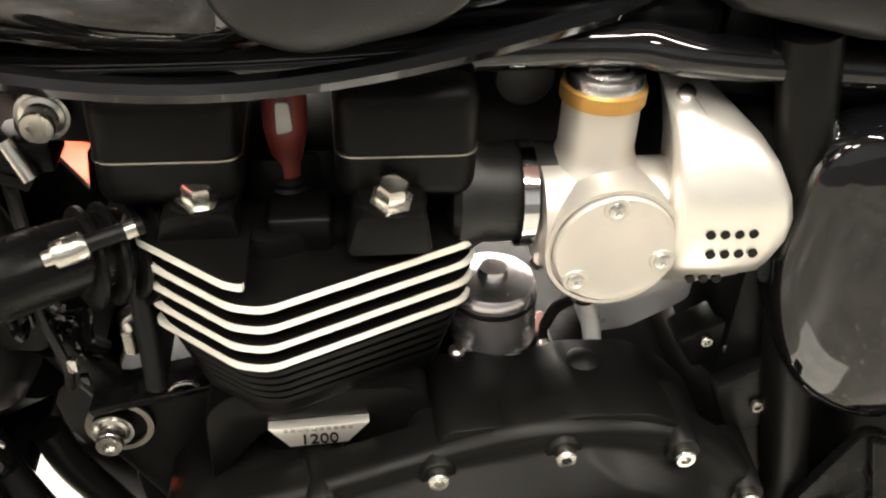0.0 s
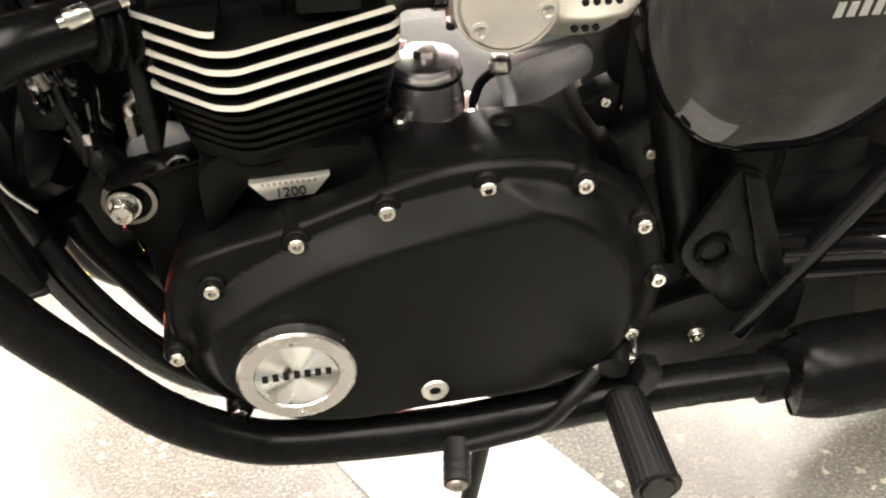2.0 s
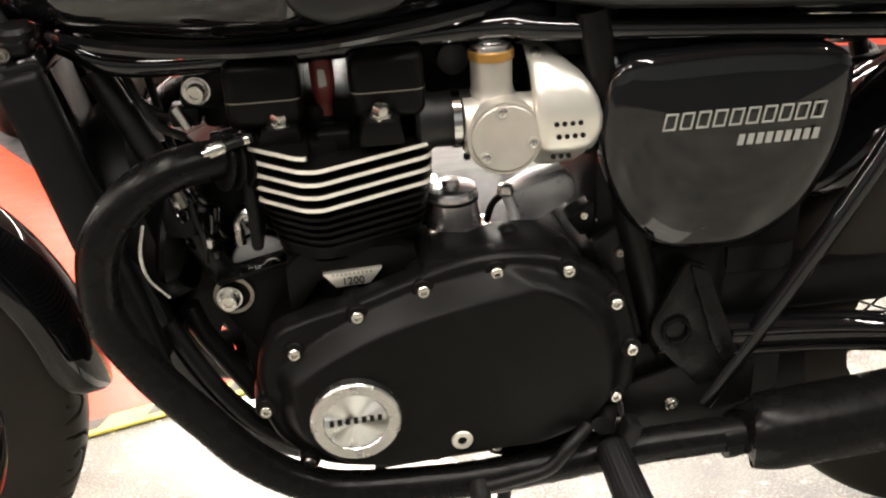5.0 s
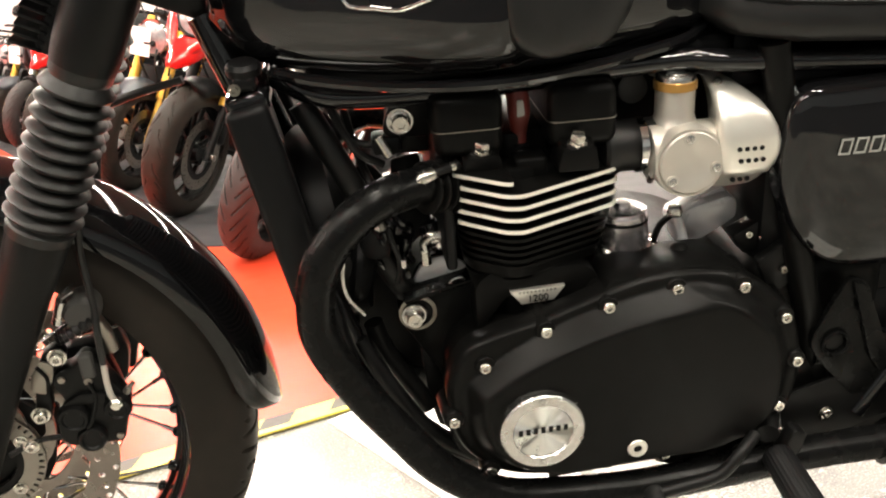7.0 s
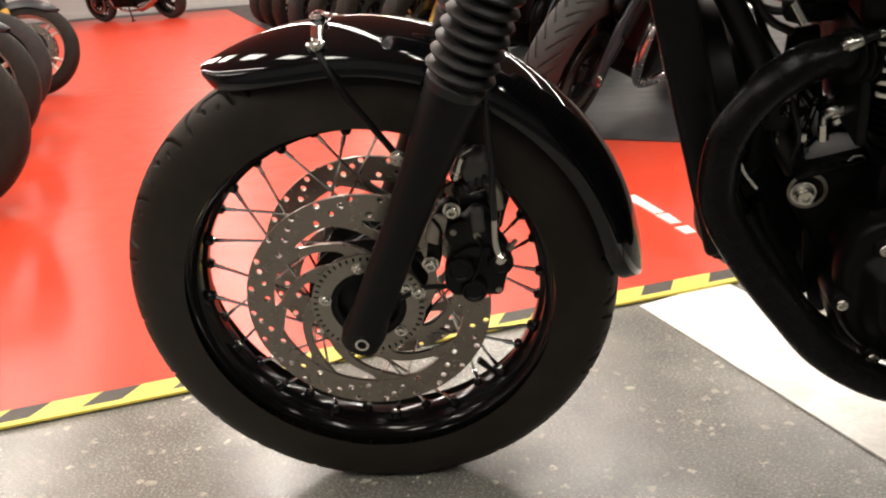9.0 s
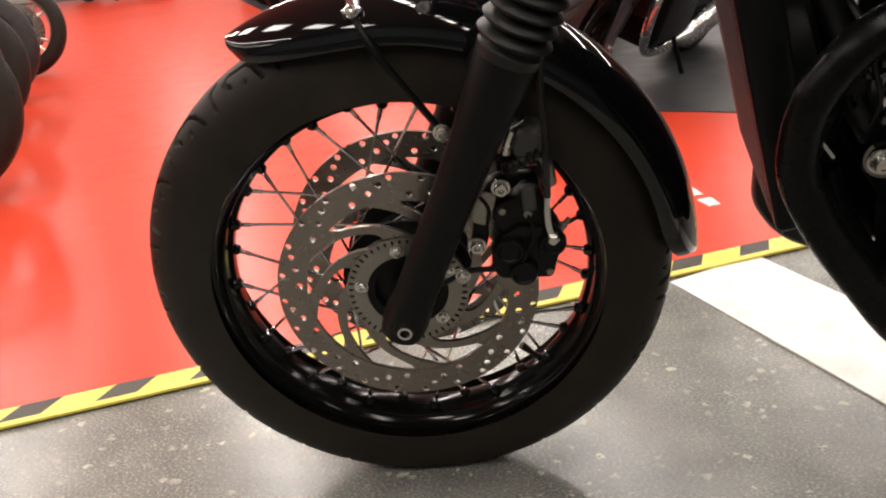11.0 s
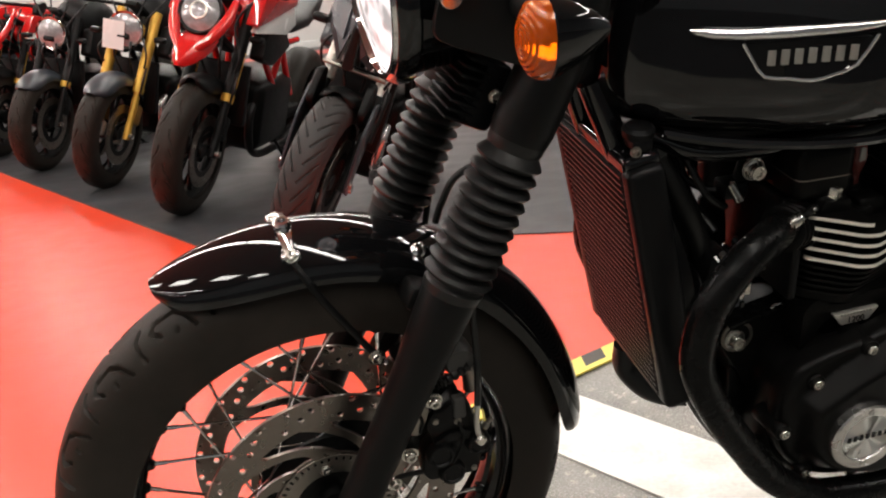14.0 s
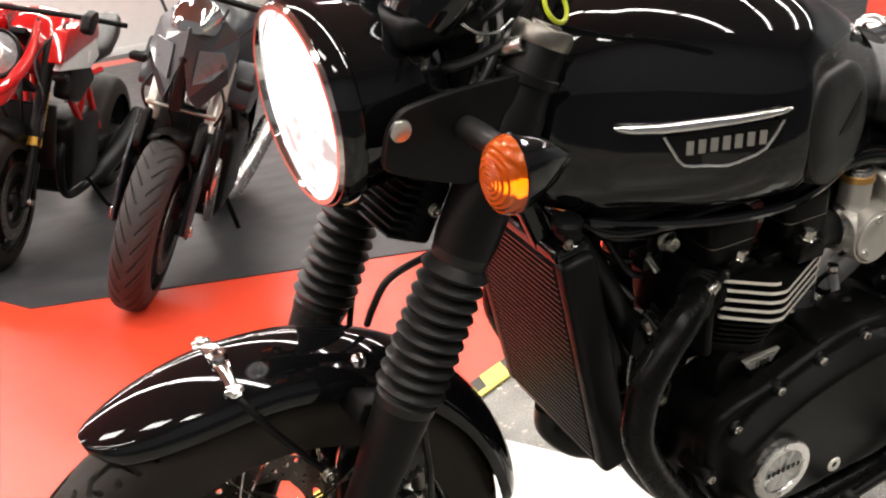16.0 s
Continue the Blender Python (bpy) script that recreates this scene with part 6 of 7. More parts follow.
# added backing: covers bright floor where a dark tangle of pipes belongs
part("gap_backing", plate([round_outline([(0.45, 0.60), (0.487, 0.604), (0.494, 0.597), (0.509, 0.574), (0.512, 0.606), (0.545, 0.61), (0.56, 0.47), (0.565, 0.40), (0.562, 0.32), (0.54, 0.285), (0.482, 0.312), (0.456, 0.36), (0.440, 0.46), (0.442, 0.52)], 0.004),
                          [(0.493, 0.370), (0.497, 0.355), (0.4865, 0.356)], [(0.4975, 0.346), (0.5022, 0.328), (0.4995, 0.326)]], 0.03, 0.036, 0.001), PLASTIC, bike, "plain black backing added to darken the gaps behind the down tubes")
part("lower_tube", tube([(0.472, -0.05, 0.44), (0.482, -0.05, 0.405), (0.503, -0.05, 0.365), (0.53, -0.055, 0.32)], 0.0115, 14), SATIN_BLACK, bike, "black lower frame tube")
part("front_web", plate([round_outline([(0.524, 0.40), (0.556, 0.40), (0.556, 0.285), (0.540, 0.29), (0.530, 0.33)], 0.006)], -0.055, -0.045, 0.002), SATIN_BLACK, bike, "black lower frame web")
part("sump_plate", box(1.02, -0.05, 0.285, 0.18, 0.02, 0.11, 0.006), PLASTIC, bike, "black plate under the gearbox")
part("shift_rod", tube([(0.655, -0.14, 0.263), (0.70, -0.142, 0.268), (0.79, -0.142, 0.273)], 0.0034, 10), CARRIER, bike, "thin metal shift rod")
for tx, tz in ((0.7896, 0.2735), (0.723, 0.272), (0.7255, 0.2475)):
    part("rod_tab", box(tx, -0.142, tz, 0.011, 0.01, 0.01, 0.002), CARRIER, bike)
for tx, tz in ((0.9008, 0.2865), (0.887, 0.264), (0.929, 0.2875)):
    part("bracket_bolt", hex_bolt(0.0055, 0.005), BOLT, bike, at=pose(tx, -0.142, tz))
part("stand_bracket", plate([round_outline([(0.78, 0.262), (0.80, 0.29), (0.93, 0.30), (0.94, 0.27), (0.90, 0.25), (0.83, 0.245)], 0.008)], -0.138, -0.128, 0.002), SATIN_BLACK, bike, "black stand bracket")
part("horn", lathe([(0, 0), (0.03, 0), (0.042, 0.006), (0.043, 0.012), (0.036, 0.022), (0.015, 0.03), (0, 0.03)], 36, pose(0.452, -0.045, 0.515, 0, 100, 0)), PLASTIC, bike, "round black horn")
part("cable_guide", tube([(0.452, -0.098, 0.56), (0.445, -0.102, 0.53), (0.448, -0.102, 0.503), (0.464, -0.098, 0.477)], 0.0022, 8), STEEL, bike, "thin bright wire guide")
part("water_hose", tube([(0.42, -0.03, 0.70), (0.45, -0.04, 0.64), (0.475, -0.045, 0.58), (0.49, -0.045, 0.52), (0.515, -0.04, 0.47)], 0.014, 14), RUBBER, bike, "black water hose")
part("thermostat", box(0, 0, 0, 0.035, 0.06, 0.05, 0.01, pose(0.485, -0.05, 0.555, 0, 8, 0)), PLASTIC, bike, "black thermostat housing")
part("sensor_plug", tube([(0.487, -0.078, 0.585), (0.492, -0.08, 0.568)], 0.0055, 12, 0), CARRIER, bike)
part("lambda_lead", tube([(0.505, -0.07, 0.60), (0.498, -0.08, 0.57), (0.507, -0.085, 0.53), (0.503, -0.075, 0.50)], 0.003, 8), RUBBER, bike)
part("oil_pipe", tube([(0.455, -0.085, 0.44), (0.49, -0.10, 0.375), (0.535, -0.105, 0.31), (0.60, -0.11, 0.268)], 0.009, 12), SATIN_BLACK, bike, "black oil pipe")
part("battery_box", box(1.03, 0, 0.58, 0.24, 0.17, 0.26, 0.02), PLASTIC, bike, "black plastic battery box")
part("gearbox_tail", box(0.985, 0, 0.36, 0.17, 0.19, 0.26, 0.03, None, 3), ENGINE_BLACK, bike, "black sprocket housing")
part("chain_side_piece", box(1.14, -0.06, 0.40, 0.26, 0.05, 0.06, 0.012), PLASTIC, bike, "black chain guard")
part("inner_fender", box(1.09, 0, 0.38, 0.12, 0.16, 0.26, 0.02), PLASTIC, bike, "black inner fender")
part("sprocket_boss", lathe([(0, 0), (0.03, 0), (0.028, 0.01), (0.02, 0.012), (0, 0.012)], 28, pose(0.965, -0.096, 0.335, 90)), ENGINE_BLACK, bike)
part("spare_plug_hole", lathe([(0, 0), (0.017, 0), (0.0165, 0.012), (0.013, 0.014), (0, 0.014)], 28, pose(0.7747, -0.030, 0.6857, 90)), GREY_RUBBER, bike, "round dark grey rubber bung")
# added black box: blocks the red floor seen past the throttle body
part("throttle_backing", box(0.80, 0.03, 0.676, 0.15, 0.10, 0.14, 0.015), PLASTIC, bike, "black box added to darken the gap behind the throttle body")
part("airbox_side", box(0.905, -0.005, 0.66, 0.07, 0.13, 0.17, 0.015), PLASTIC, bike, "black box added to darken the gap behind the throttle body side")
part("exhaust_hanger", plate([round_outline([(0.935, 0.32), (0.945, 0.25), (1.0, 0.255), (1.09, 0.285), (1.09, 0.34), (1.0, 0.34)], 0.01)], -0.125, -0.118, 0.002), SATIN_BLACK, bike, "black exhaust hanger plate")
for k, (x0, z0, x1, z1) in enumerate(((0.44, 0.72, 0.50, 0.63), (0.43, 0.69, 0.52, 0.655), (0.46, 0.70, 0.49, 0.60))):
    part("wiring", tube([(x0, -0.03 + 0.02 * k, z0), ((x0 + x1) / 2, -0.055 + 0.02 * k, (z0 + z1) / 2 - 0.02), (x1, -0.05, z1)], 0.0045, 8), RUBBER, bike)
latch = part("seat_latch", tube([(0.905, -0.108, 0.70), (0.918, -0.112, 0.693), (0.925, -0.112, 0.672), (0.918, -0.112, 0.655)], 0.0055, 12), CHROME, bike, "bright metal latch beside the side cover")
part("latch_block", box(0.936, -0.105, 0.652, 0.02, 0.02, 0.026, 0.004, None, 3), CHROME, latch)
part("latch_pin", lathe([(0, 0), (0.006, 0), (0.005, 0.006), (0, 0.007)], 16, pose(0.932, -0.115, 0.66, 90)), CHROME, latch)
part("wiring_box", box(0.537, 0.03, 0.655, 0.055, 0.03, 0.08, 0.008), PLASTIC, bike, "black wiring box")
part("connector", box(0.505, -0.05, 0.655, 0.03, 0.03, 0.02, 0.004), PLASTIC, bike, "black cable connector")
part("sensor", tube([(0.497, -0.062, 0.665), (0.508, -0.068, 0.645)], 0.006, 12, 0), BOLT, bike, "bright temperature sensor")

# ---- the row of parked motorcycles ----


def facets(quads):
    """Flat panels given for one side, mirrored across y and given thickness."""
    bm = bmesh.new()
    for q in quads:
        for sg in (1, -1):
            front = [bm.verts.new((x, y * sg, z)) for x, y, z in q]
            back = [bm.verts.new((x + 0.02, y * sg * 0.97, z)) for x, y, z in q]
            bm.faces.new(front)
            bm.faces.new(back[::-1])
            for i in range(4):
                bm.faces.new((front[i - 1], front[i], back[i], back[i - 1]))
    return bm


def facets_one(loop):
    """A thin raised panel over a ring of points, facing forward."""
    bm = bmesh.new()
    front = [bm.verts.new((x - 0.006, y, z)) for x, y, z in loop]
    back = [bm.verts.new((x + 0.02, y * 0.97, z)) for x, y, z in loop]
    bm.faces.new(front)
    bm.faces.new(back[::-1])
    for i in range(len(loop)):
        bm.faces.new((front[i - 1], front[i], back[i], back[i - 1]))
    return bm


def parked_bike(fork_mat, body_mat, label, wheel_mat=None, round_lamp=True, beak=False, card=False):
    """A naked sports motorcycle; its front tyre touches the ground at the origin and it heads along -x."""
    b = tagged(new("parked_motorcycle"), label, "motorcycle", "motorcycles in the row")
    wm = wheel_mat or SATIN_BLACK
    hub = Vector((0, 0, 0.3))
    rk = radians(24)
    fk = Vector((math.sin(rk), 0, math.cos(rk)))
    tf = fk.to_track_quat("Z", "Y").to_matrix().to_4x4()
    for x, rad, wd in ((0.0, 0.3, 0.126), (1.45, 0.31, 0.18)):
        w = part("front_wheel" if x == 0 else "rear_wheel", lathe([(0, -0.06), (0.03, -0.06), (0.04, -0.03), (0.04, 0.03), (0.03, 0.06), (0, 0.06)], 24, AXIS_Y), wm, b, "cast wheel",
                 Matrix.Translation((x, 0, rad)))
        part("tyre", wheel_tyre(rad, wd, 0.215, (sport_grooves if beak or round_lamp else vee_grooves) if x == 0 else None, 480 if x == 0 else 120, 56 if x == 0 else 28), TYRE if beak or round_lamp else TYRE_DUSTY, w, "worn dusty black tyre")
        part("rim", rim_mesh(0.205, 0.222, wd * 0.62), wm, w)
        for k in range(5):
            a = 2 * math.pi * k / 5
            for da in (-0.16, 0.16):
                part("wheel_spoke", tube([(0.035 * math.cos(a), 0, 0.035 * math.sin(a)), (0.207 * math.cos(a + da), 0, 0.207 * math.sin(a + da))], 0.011, 8, 0), wm, w)
        for sg in ((-1, 1) if x == 0 else (1,)):
            part("brake_disc", brake_disc(0.115, 0.16, sg * 0.064, sg * 0.069), DISC_STEEL, w)
            part("disc_carrier", plate([circle(0, 0, 0.118, 40), circle(0, 0, 0.09, 32)[::-1]], sg * 0.0645, sg * 0.0685), SATIN_BLACK, w)
    naked = not round_lamp and not beak
    for sg in (-1, 1):
        at = lambda s: hub + fk * s + Vector((0, sg * 0.1, 0))
        leg = part("fork_leg", tube([at(-0.02), at(0.36)], 0.019, 16, 0), GOLD_FORK if fork_mat is GOLD_FORK else SATIN_BLACK, b, "fork leg")
        if naked:
            part("upper_tube", tube([at(0.34), at(0.60)], 0.0265, 20, 0), fork_mat, leg, "silver upper fork tube")
            part("fork_guard", box(0, 0, 0, 0.06, 0.02, 0.2, 0.012, Matrix.Translation(at(0.27) + Vector((-0.012, sg * 0.012, 0))) @ tf, 3), SATIN_BLACK, leg)
        else:
            part("upper_tube", tube([at(0.24), at(0.68)], 0.0275, 20, 0), fork_mat, leg)
            part("fork_collar", tube([at(0.235), at(0.27)], 0.0295, 20, 0), GOLD_FORK, leg, "gold fork collar")
        if beak:
            for k in range(9):
                part("lettering_bar", box(-0.0275, 0, 0, 0.002, 0.012, 0.013, 0, Matrix.Translation(at(0.31 + 0.019 * k)) @ tf), GOLD_FORK, leg)
        part("axle_foot", box(0, sg * 0.1, 0, 0.05, 0.04, 0.08, 0.015, Matrix.Translation(hub) @ tf), ALLOY if fork_mat is GOLD_FORK else SATIN_BLACK, leg)
        part("axle_nut", tube([hub + Vector((0, sg * 0.115, 0)), hub + Vector((0, sg * 0.135, 0))], 0.015, 12, 0), BOLT, leg)
        part("brake_caliper", box(0, 0, 0, 0.06, 0.05, 0.11, 0.014, Matrix.Translation((0.115, sg * 0.085, 0.39)) @ pose(0, 0, 0, 0, 25, 0)), GOLD if fork_mat is GOLD_FORK else SATIN_BLACK, b, "brake caliper")
        part("indicator", box(0.16, sg * 0.18, 0.80, 0.05, 0.06, 0.03, 0.012, None, 3), SATIN_BLACK, b, "small side indicator")
    part("brake_hose", tube([hub + Vector((0.1, -0.1, 0.14)), hub + Vector((0.09, -0.13, 0.28)), hub + Vector((0.2, -0.1, 0.42)), hub + Vector((0.22, -0.05, 0.6))], 0.006, 8), RUBBER, b, "thin brake hose")
    if round_lamp:
        part("front_fender", fender_mesh(42, -62, 0.325, 0.078, 0.062, 32), GREY_PAINT, b, "wide dark grey front fender", Matrix.Translation(hub))
    elif beak:
        part("front_fender", fender_mesh(14, -50, 0.335, 0.076, 0.075, 32), SATIN_BLACK, b, "tall black front fender", Matrix.Translation(hub))
    else:
        part("front_fender", fender_mesh(10, -56, 0.325, 0.074, 0.05, 32), SATIN_BLACK, b, "short black front fender", Matrix.Translation(hub))
        for sg in (-1, 1):
            part("fender_wing", plate([round_outline([(-0.04, 0.56), (0.0, 0.66), (0.06, 0.67), (0.10, 0.56), (0.04, 0.50)], 0.02)], sg * 0.08, sg * 0.105, 0.006), SATIN_BLACK, b, "black fender side wing")
    for k in range(4):
        y0 = -0.09 + 0.06 * k
        part("cable", tube([hub + Vector((0.16, y0, 0.30)), hub + Vector((0.10, y0 * 1.5, 0.42)), hub + Vector((0.18, y0 * 0.8, 0.56)), hub + Vector((0.24, y0 * 2, 0.72))], 0.0055, 8), RUBBER, b)
    top = hub + fk * 0.68
    part("yoke", box(0, 0, 0, 0.07, 0.24, 0.03, 0.01, Matrix.Translation(hub + fk * 0.5) @ tf), SATIN_BLACK, b)
    part("top_yoke", box(0, 0, 0, 0.07, 0.24, 0.03, 0.01, Matrix.Translation(top) @ tf), SATIN_BLACK, b)
    part("handlebar", tube([top + Vector((0.1, -0.38, 0.1)), top + Vector((0, -0.2, 0.12)), top + Vector((0, 0.2, 0.12)), top + Vector((0.1, 0.38, 0.1))], 0.012, 12), SATIN_BLACK, b)
    if round_lamp:
        lm = part("headlamp", lathe([(0, -0.12), (0.06, -0.1), (0.088, -0.04), (0.095, 0), (0, 0)], 32), CHROME, b, "round headlamp", pose(0.13, 0, 0.83, 0, -90, 0))
        part("lens", lathe([(0, 0.03), (0.05, 0.022), (0.088, 0.004)], 32), CLEAR_LENS, lm)
        if card:
            part("licence_card", box(-0.03, 0.05, 0.036, 0.15, 0.12, 0.002, 0), WHITE_PAINT, lm, "plain white card on the headlamp")
        part("lens_ring", lathe([(0.088, -0.004), (0.098, -0.002), (0.098, 0.010), (0.088, 0.008)], 32, closed=True), CHROME, lm)
    elif naked:
        cowl = part("headlamp_cowl", facets([((-0.05, 0, 0.965), (0.07, 0.085, 1.0), (0.0, 0.075, 0.90), (-0.06, 0, 0.875)), ((-0.06, 0, 0.875), (0.0, 0.075, 0.90), (0.035, 0.125, 0.86), (-0.035, 0.035, 0.745)),
                                             ((0.0, 0.075, 0.90), (0.07, 0.085, 1.0), (0.13, 0.13, 0.95), (0.035, 0.125, 0.86)), ((-0.035, 0.035, 0.745), (0.035, 0.125, 0.86), (0.11, 0.13, 0.80), (0.05, 0.06, 0.70)),
                                             ((0.035, 0.125, 0.86), (0.13, 0.13, 0.95), (0.2, 0.13, 0.9), (0.11, 0.13, 0.80))]), GREY_PAINT, b, "faceted dark grey headlamp cowl", angle=12)
        part("cowl_seam", facets([((-0.062, 0, 0.875), (-0.052, 0.012, 0.868), (-0.034, 0.018, 0.70), (-0.034, 0, 0.69))]), SATIN_BLACK, cowl, angle=12)
        for sg in (-1, 1):
            part("cowl_vent", plate([round_outline([(0.0, 0.0), (0.05, 0.035), (0.055, 0.02), (0.015, -0.012)], 0.004)], 0, 0.006, 0.001), SATIN_BLACK, cowl, at=pose(0.02, sg * 0.118, 0.825, 0, -25, 0))
        part("lens", loft([egg(x, hw, z0, z1, 16) for x, hw, z0, z1 in ((-0.045, 0.04, 0.95, 0.985), (-0.01, 0.065, 0.94, 1.03), (0.06, 0.08, 0.94, 1.05))]), CHROME, b, "clear headlamp lens")
        for sg in (-1, 1):
            part("cowl_panel", facets_one([(-0.028, sg * 0.040, 0.90), (0.03, sg * 0.108, 0.905), (0.045, sg * 0.126, 0.865), (0.002, sg * 0.092, 0.815), (-0.036, sg * 0.040, 0.79)]), PALE_GREY_PAINT, cowl, "pale grey cowl panel", angle=12)
            part("fork_shield", plate([round_outline([(-0.055, 0.30), (-0.03, 0.50), (0.03, 0.60), (0.09, 0.60), (0.07, 0.46), (0.0, 0.27)], 0.015)], sg * 0.115, sg * 0.125, 0.003), GREY_PAINT, b, "grey fork shield")
            part("shield_bolt", tube([(-0.02, sg * 0.125, 0.32), (-0.02, sg * 0.135, 0.32)], 0.009, 12, 0), BOLT, b)
        part("cross_bar", tube([(0.10, -0.115, 0.675), (0.075, -0.05, 0.68), (0.075, 0.05, 0.68), (0.10, 0.115, 0.675)], 0.008, 12), CARRIER, b, "dull metal cross bar under the cowl")
        part("cowl_back", box(0.13, 0, 0.87, 0.10, 0.18, 0.2, 0.03, None, 3), SATIN_BLACK, b)
    else:
        bowl = part("headlamp", lathe([(0, -0.09), (0.06, -0.08), (0.094, -0.03), (0.099, 0.0), (0.094, 0.01), (0.085, 0.004), (0, 0.0)], 36), SATIN_BLACK, b, "dark headlamp housing", pose(-0.05, 0, 0.90, 0, -72, 0))
        part("lens", lathe([(0, 0.03), (0.03, 0.027), (0.06, 0.018), (0.085, 0.003)], 36), CLEAR_LENS, bowl, "clear round headlamp lens")
        part("reflector", lathe([(0.03, 0.0275), (0.036, 0.029), (0.04, 0.0255), (0.034, 0.024)], 30, closed=True), ALLOY_CLEAR, bowl)
    if beak:
        nose = part("beak", loft([egg(x, hw, z0, z1, 24) for x, hw, z0, z1 in ((-0.24, 0.010, 0.695, 0.712), (-0.215, 0.030, 0.685, 0.738), (-0.17, 0.055, 0.695, 0.775), (-0.12, 0.075, 0.715, 0.80), (-0.07, 0.085, 0.745, 0.81), (-0.02, 0.08, 0.77, 0.82))]), body_mat, b, "red pointed front beak", angle=40)
        for sg in (-1, 1):
            part("prong", tube([(-0.16, sg * 0.035, 0.755), (-0.11, sg * 0.078, 0.805), (-0.055, sg * 0.108, 0.865), (0.0, sg * 0.12, 0.93), (0.08, sg * 0.115, 1.02)], lambda t: 0.014 + 0.011 * math.sin(math.pi * min(1, t * 1.2)), 20, 8), body_mat, nose, "red horn of the beak beside the lamp")
        for sg in (-1, 1):
            part("nose_slot", plate([round_outline([(0.0, 0.0), (0.035, 0.02), (0.045, 0.012), (0.01, -0.008)], 0.003)], 0, 0.02, 0.001), SATIN_BLACK, nose, at=pose(-0.19, sg * 0.045, 0.715, 0, 0, -30 * sg))
            part("white_band", plate([round_outline([(0.10, 0.835), (0.14, 0.86), (0.58, 0.93), (0.64, 0.84), (0.52, 0.80)], 0.012)], sg * 0.165, sg * 0.195, 0.008), WHITE_PAINT, b, "white side panel")
            part("red_band", plate([round_outline([(0.08, 0.865), (0.16, 0.99), (0.56, 1.03), (0.60, 0.935), (0.14, 0.868)], 0.015)], sg * 0.15, sg * 0.205, 0.010), body_mat, b, "red side panel")
            part("hand_guard", plate([round_outline([(-0.02, 1.02), (0.0, 1.08), (0.10, 1.10), (0.12, 1.06), (0.04, 1.0)], 0.02)], sg * 0.30, sg * 0.34, 0.008), SATIN_BLACK, b, "black hand guard")
    part("fuel_tank", loft([egg(x, hw, z0, z1, 24) for x, hw, z0, z1 in ((0.32, 0.06, 0.82, 0.92), (0.38, 0.13, 0.76, 1.0), (0.5, 0.17, 0.74, 1.04), (0.65, 0.16, 0.74, 1.0), (0.78, 0.1, 0.75, 0.87))]), body_mat, b, "painted fuel tank", angle=50)
    for sg in (-1, 1):
        part("side_panel", plate([round_outline([(0.24, 0.70), (0.30, 0.86), (0.52, 0.82), (0.62, 0.74), (0.40, 0.66)], 0.03)], sg * 0.12, sg * 0.19, 0.012), SATIN_BLACK if beak else body_mat, b, "side panel")
        part("exhaust", tube([(0.5, sg * 0.1, 0.5), (0.36, sg * 0.12, 0.42), (0.42, sg * 0.12, 0.25), (0.7, sg * 0.1, 0.17), (1.1, sg * 0.14, 0.24), (1.5, sg * 0.18, 0.42)], lambda t: 0.02 + 0.03 * (t > 0.72), 16), STEEL if not beak else SATIN_BLACK, b)
        for k in range(4):
            pts = [((0.33, 0.80), (0.62, 0.5)), ((0.62, 0.5), (0.66, 0.78)), ((0.66, 0.78), (0.86, 0.46)), ((0.33, 0.72), (0.86, 0.74))][k]
            part("frame_tube", tube([(pts[0][0], sg * 0.11, pts[0][1]), (pts[1][0], sg * 0.14, pts[1][1])], 0.016, 12, 0), RED_PAINT if body_mat is RED_PAINT else SATIN_BLACK, b)
    part("engine", box(0.62, 0, 0.40, 0.46, 0.32, 0.34, 0.05, None, 3), ENGINE_BLACK, b, "dark engine block")
    part("radiator", box(0.27, 0, 0.52, 0.04, 0.26, 0.28, 0.01, pose(0, 0, 0, 0, 0, 0)), SATIN_BLACK, b)
    part("seat", loft([egg(x, hw, z0, z1, 20) for x, hw, z0, z1 in ((0.72, 0.08, 0.78, 0.83), (0.85, 0.13, 0.76, 0.85), (1.05, 0.14, 0.78, 0.86), (1.3, 0.11, 0.84, 0.93), (1.5, 0.06, 0.88, 0.95))]), RUBBER, b, "black seat", angle=50)
    part("swing_arm", box(1.15, 0, 0.32, 0.66, 0.2, 0.07, 0.02), SATIN_BLACK, b)
    st = part("side_stand", tube([(0.72, -0.14, 0.24), (0.80, -0.21, 0.1), (0.84, -0.25, 0.055)], 0.01, 10, 0), SATIN_BLACK, b, "side stand")
    part("stand_foot", box(0.84, -0.25, 0.05, 0.07, 0.05, 0.008, 0.002), SATIN_BLACK, st)
    return b


def park(b, p, heading, lean=11.0):
    b.matrix_world = pose(p[0], p[1], 0.008, 0, 0, heading + 180) @ pose(0, 0, 0, lean, 0, 0)


HEAD = -113
bike_a = parked_bike(ALLOY_CLEAR, GREY_PAINT, "grey and white naked motorcycle parked on the mat", None, False)
park(bike_a, (0.085, 2.19), HEAD, 25)
bike_b = parked_bike(SATIN_BLACK, RED_PAINT, "red motorcycle with white side panels and a pointed beak", None, False, True)
park(bike_b, (-0.33, 3.2), HEAD, 17)
bike_c = parked_bike(GOLD_FORK, SATIN_BLACK, "dark motorcycle with gold forks and a round headlamp", None, True, card=True)
bike_e = parked_bike(SATIN_BLACK, SATIN_BLACK, "dark motorcycle with black forks and a round headlamp", None, True)
bike_e.matrix_world = pose(-1.245, 5.17, 0.008, 0, 0, -113 + 180) @ pose(0, 0, 0, 11, 0, 0)
park(bike_c, (-0.77, 4.2), HEAD, 15)
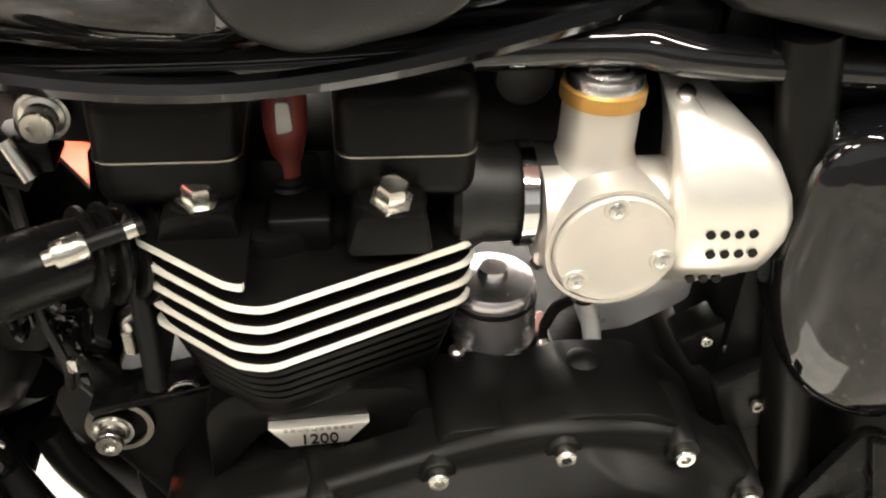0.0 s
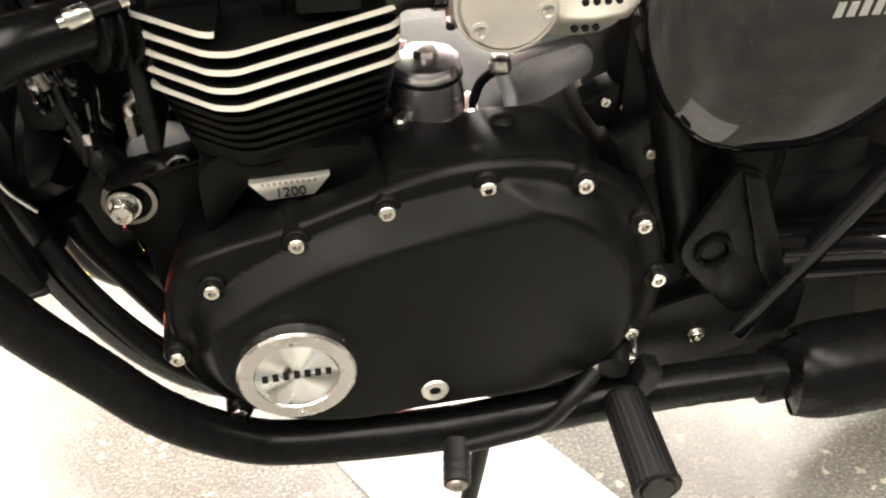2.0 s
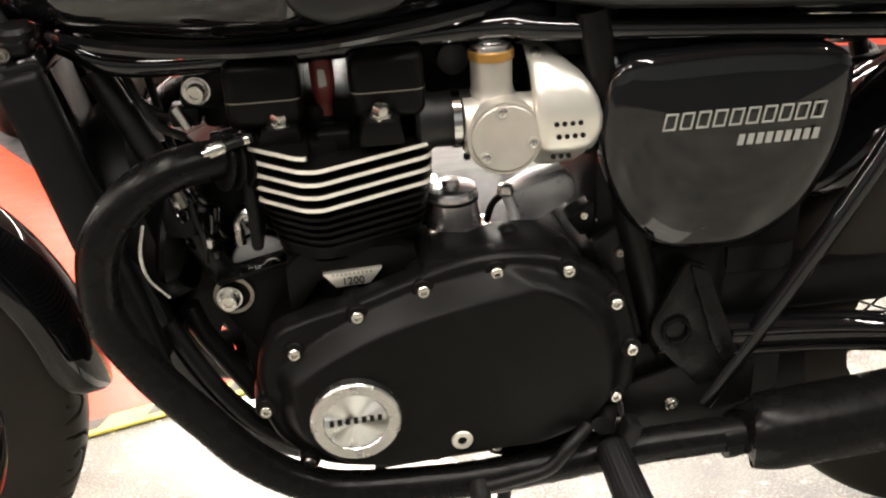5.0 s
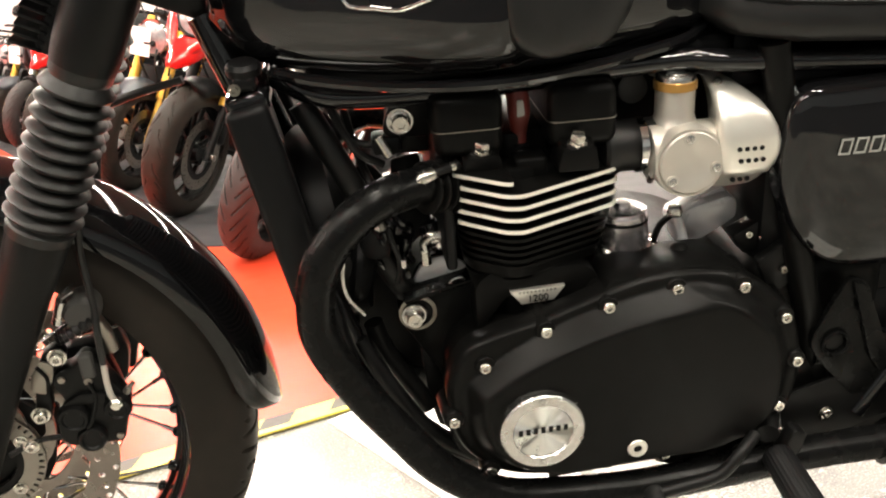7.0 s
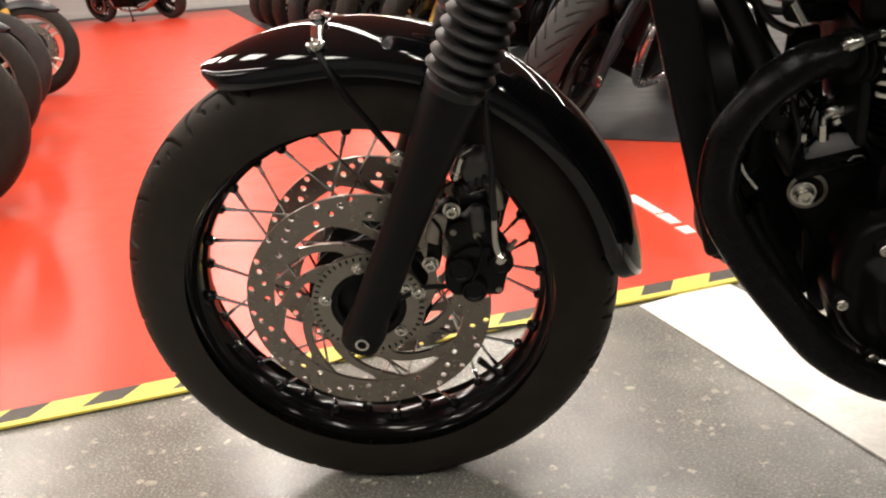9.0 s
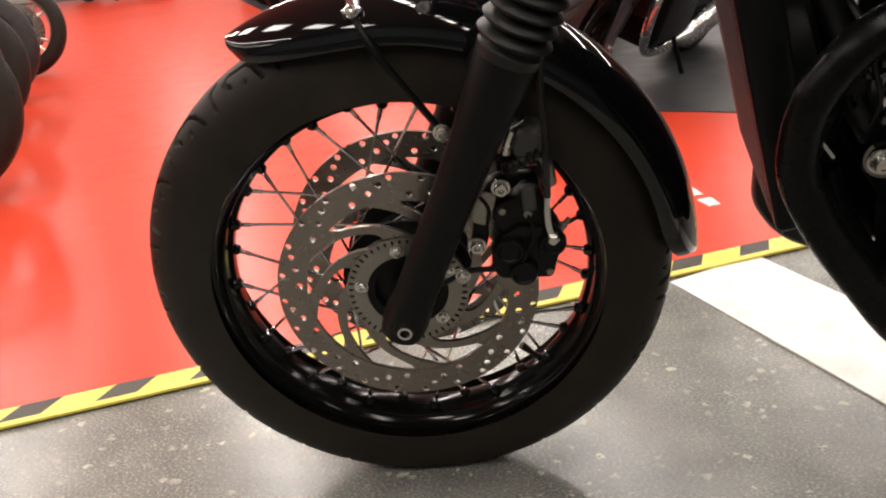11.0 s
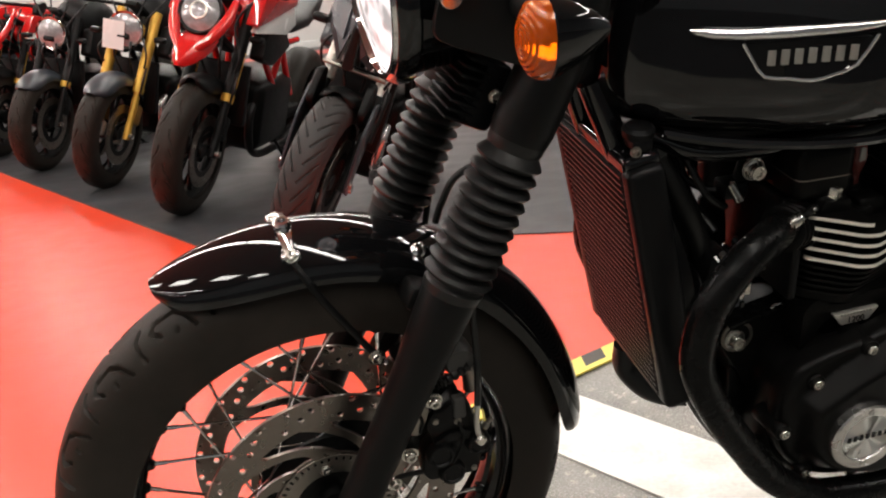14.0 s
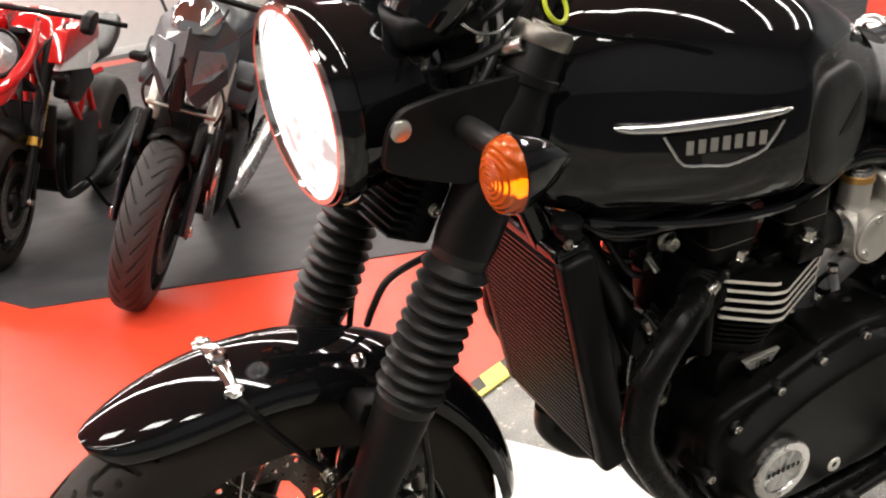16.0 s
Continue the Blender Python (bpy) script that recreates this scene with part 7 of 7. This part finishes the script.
m_of = lambda x, y, h=HEAD: pose(x, y, 0.008, 0, 0, h + 180) @ pose(0, 0, 0, 11, 0, 0)
for k, src in ((4, bike_b), (5, bike_a), (6, bike_c), (7, bike_e), (8, bike_a)):
    copy_thing(src, m_of(-0.79 - 0.455 * (k - 2), 4.2 + 0.97 * (k - 2)))
bike_d = parked_bike(SATIN_BLACK, RED_PAINT, "red motorcycle with silver wheels parked beside the red floor", ALLOY_CLEAR, True)
bike_d.matrix_world = m_of(-2.37, 2.55, 22)
copy_thing(bike_d, m_of(-1.80, 1.51, 22))
copy_thing(bike_a, m_of(-2.84, 3.46, 22))
copy_thing(bike_d, m_of(-3.30, 4.61, 22))
copy_thing(bike_c, m_of(-4.6, 13.4, 160))
copy_thing(bike_a, m_of(-7.4, 13.6, 160))
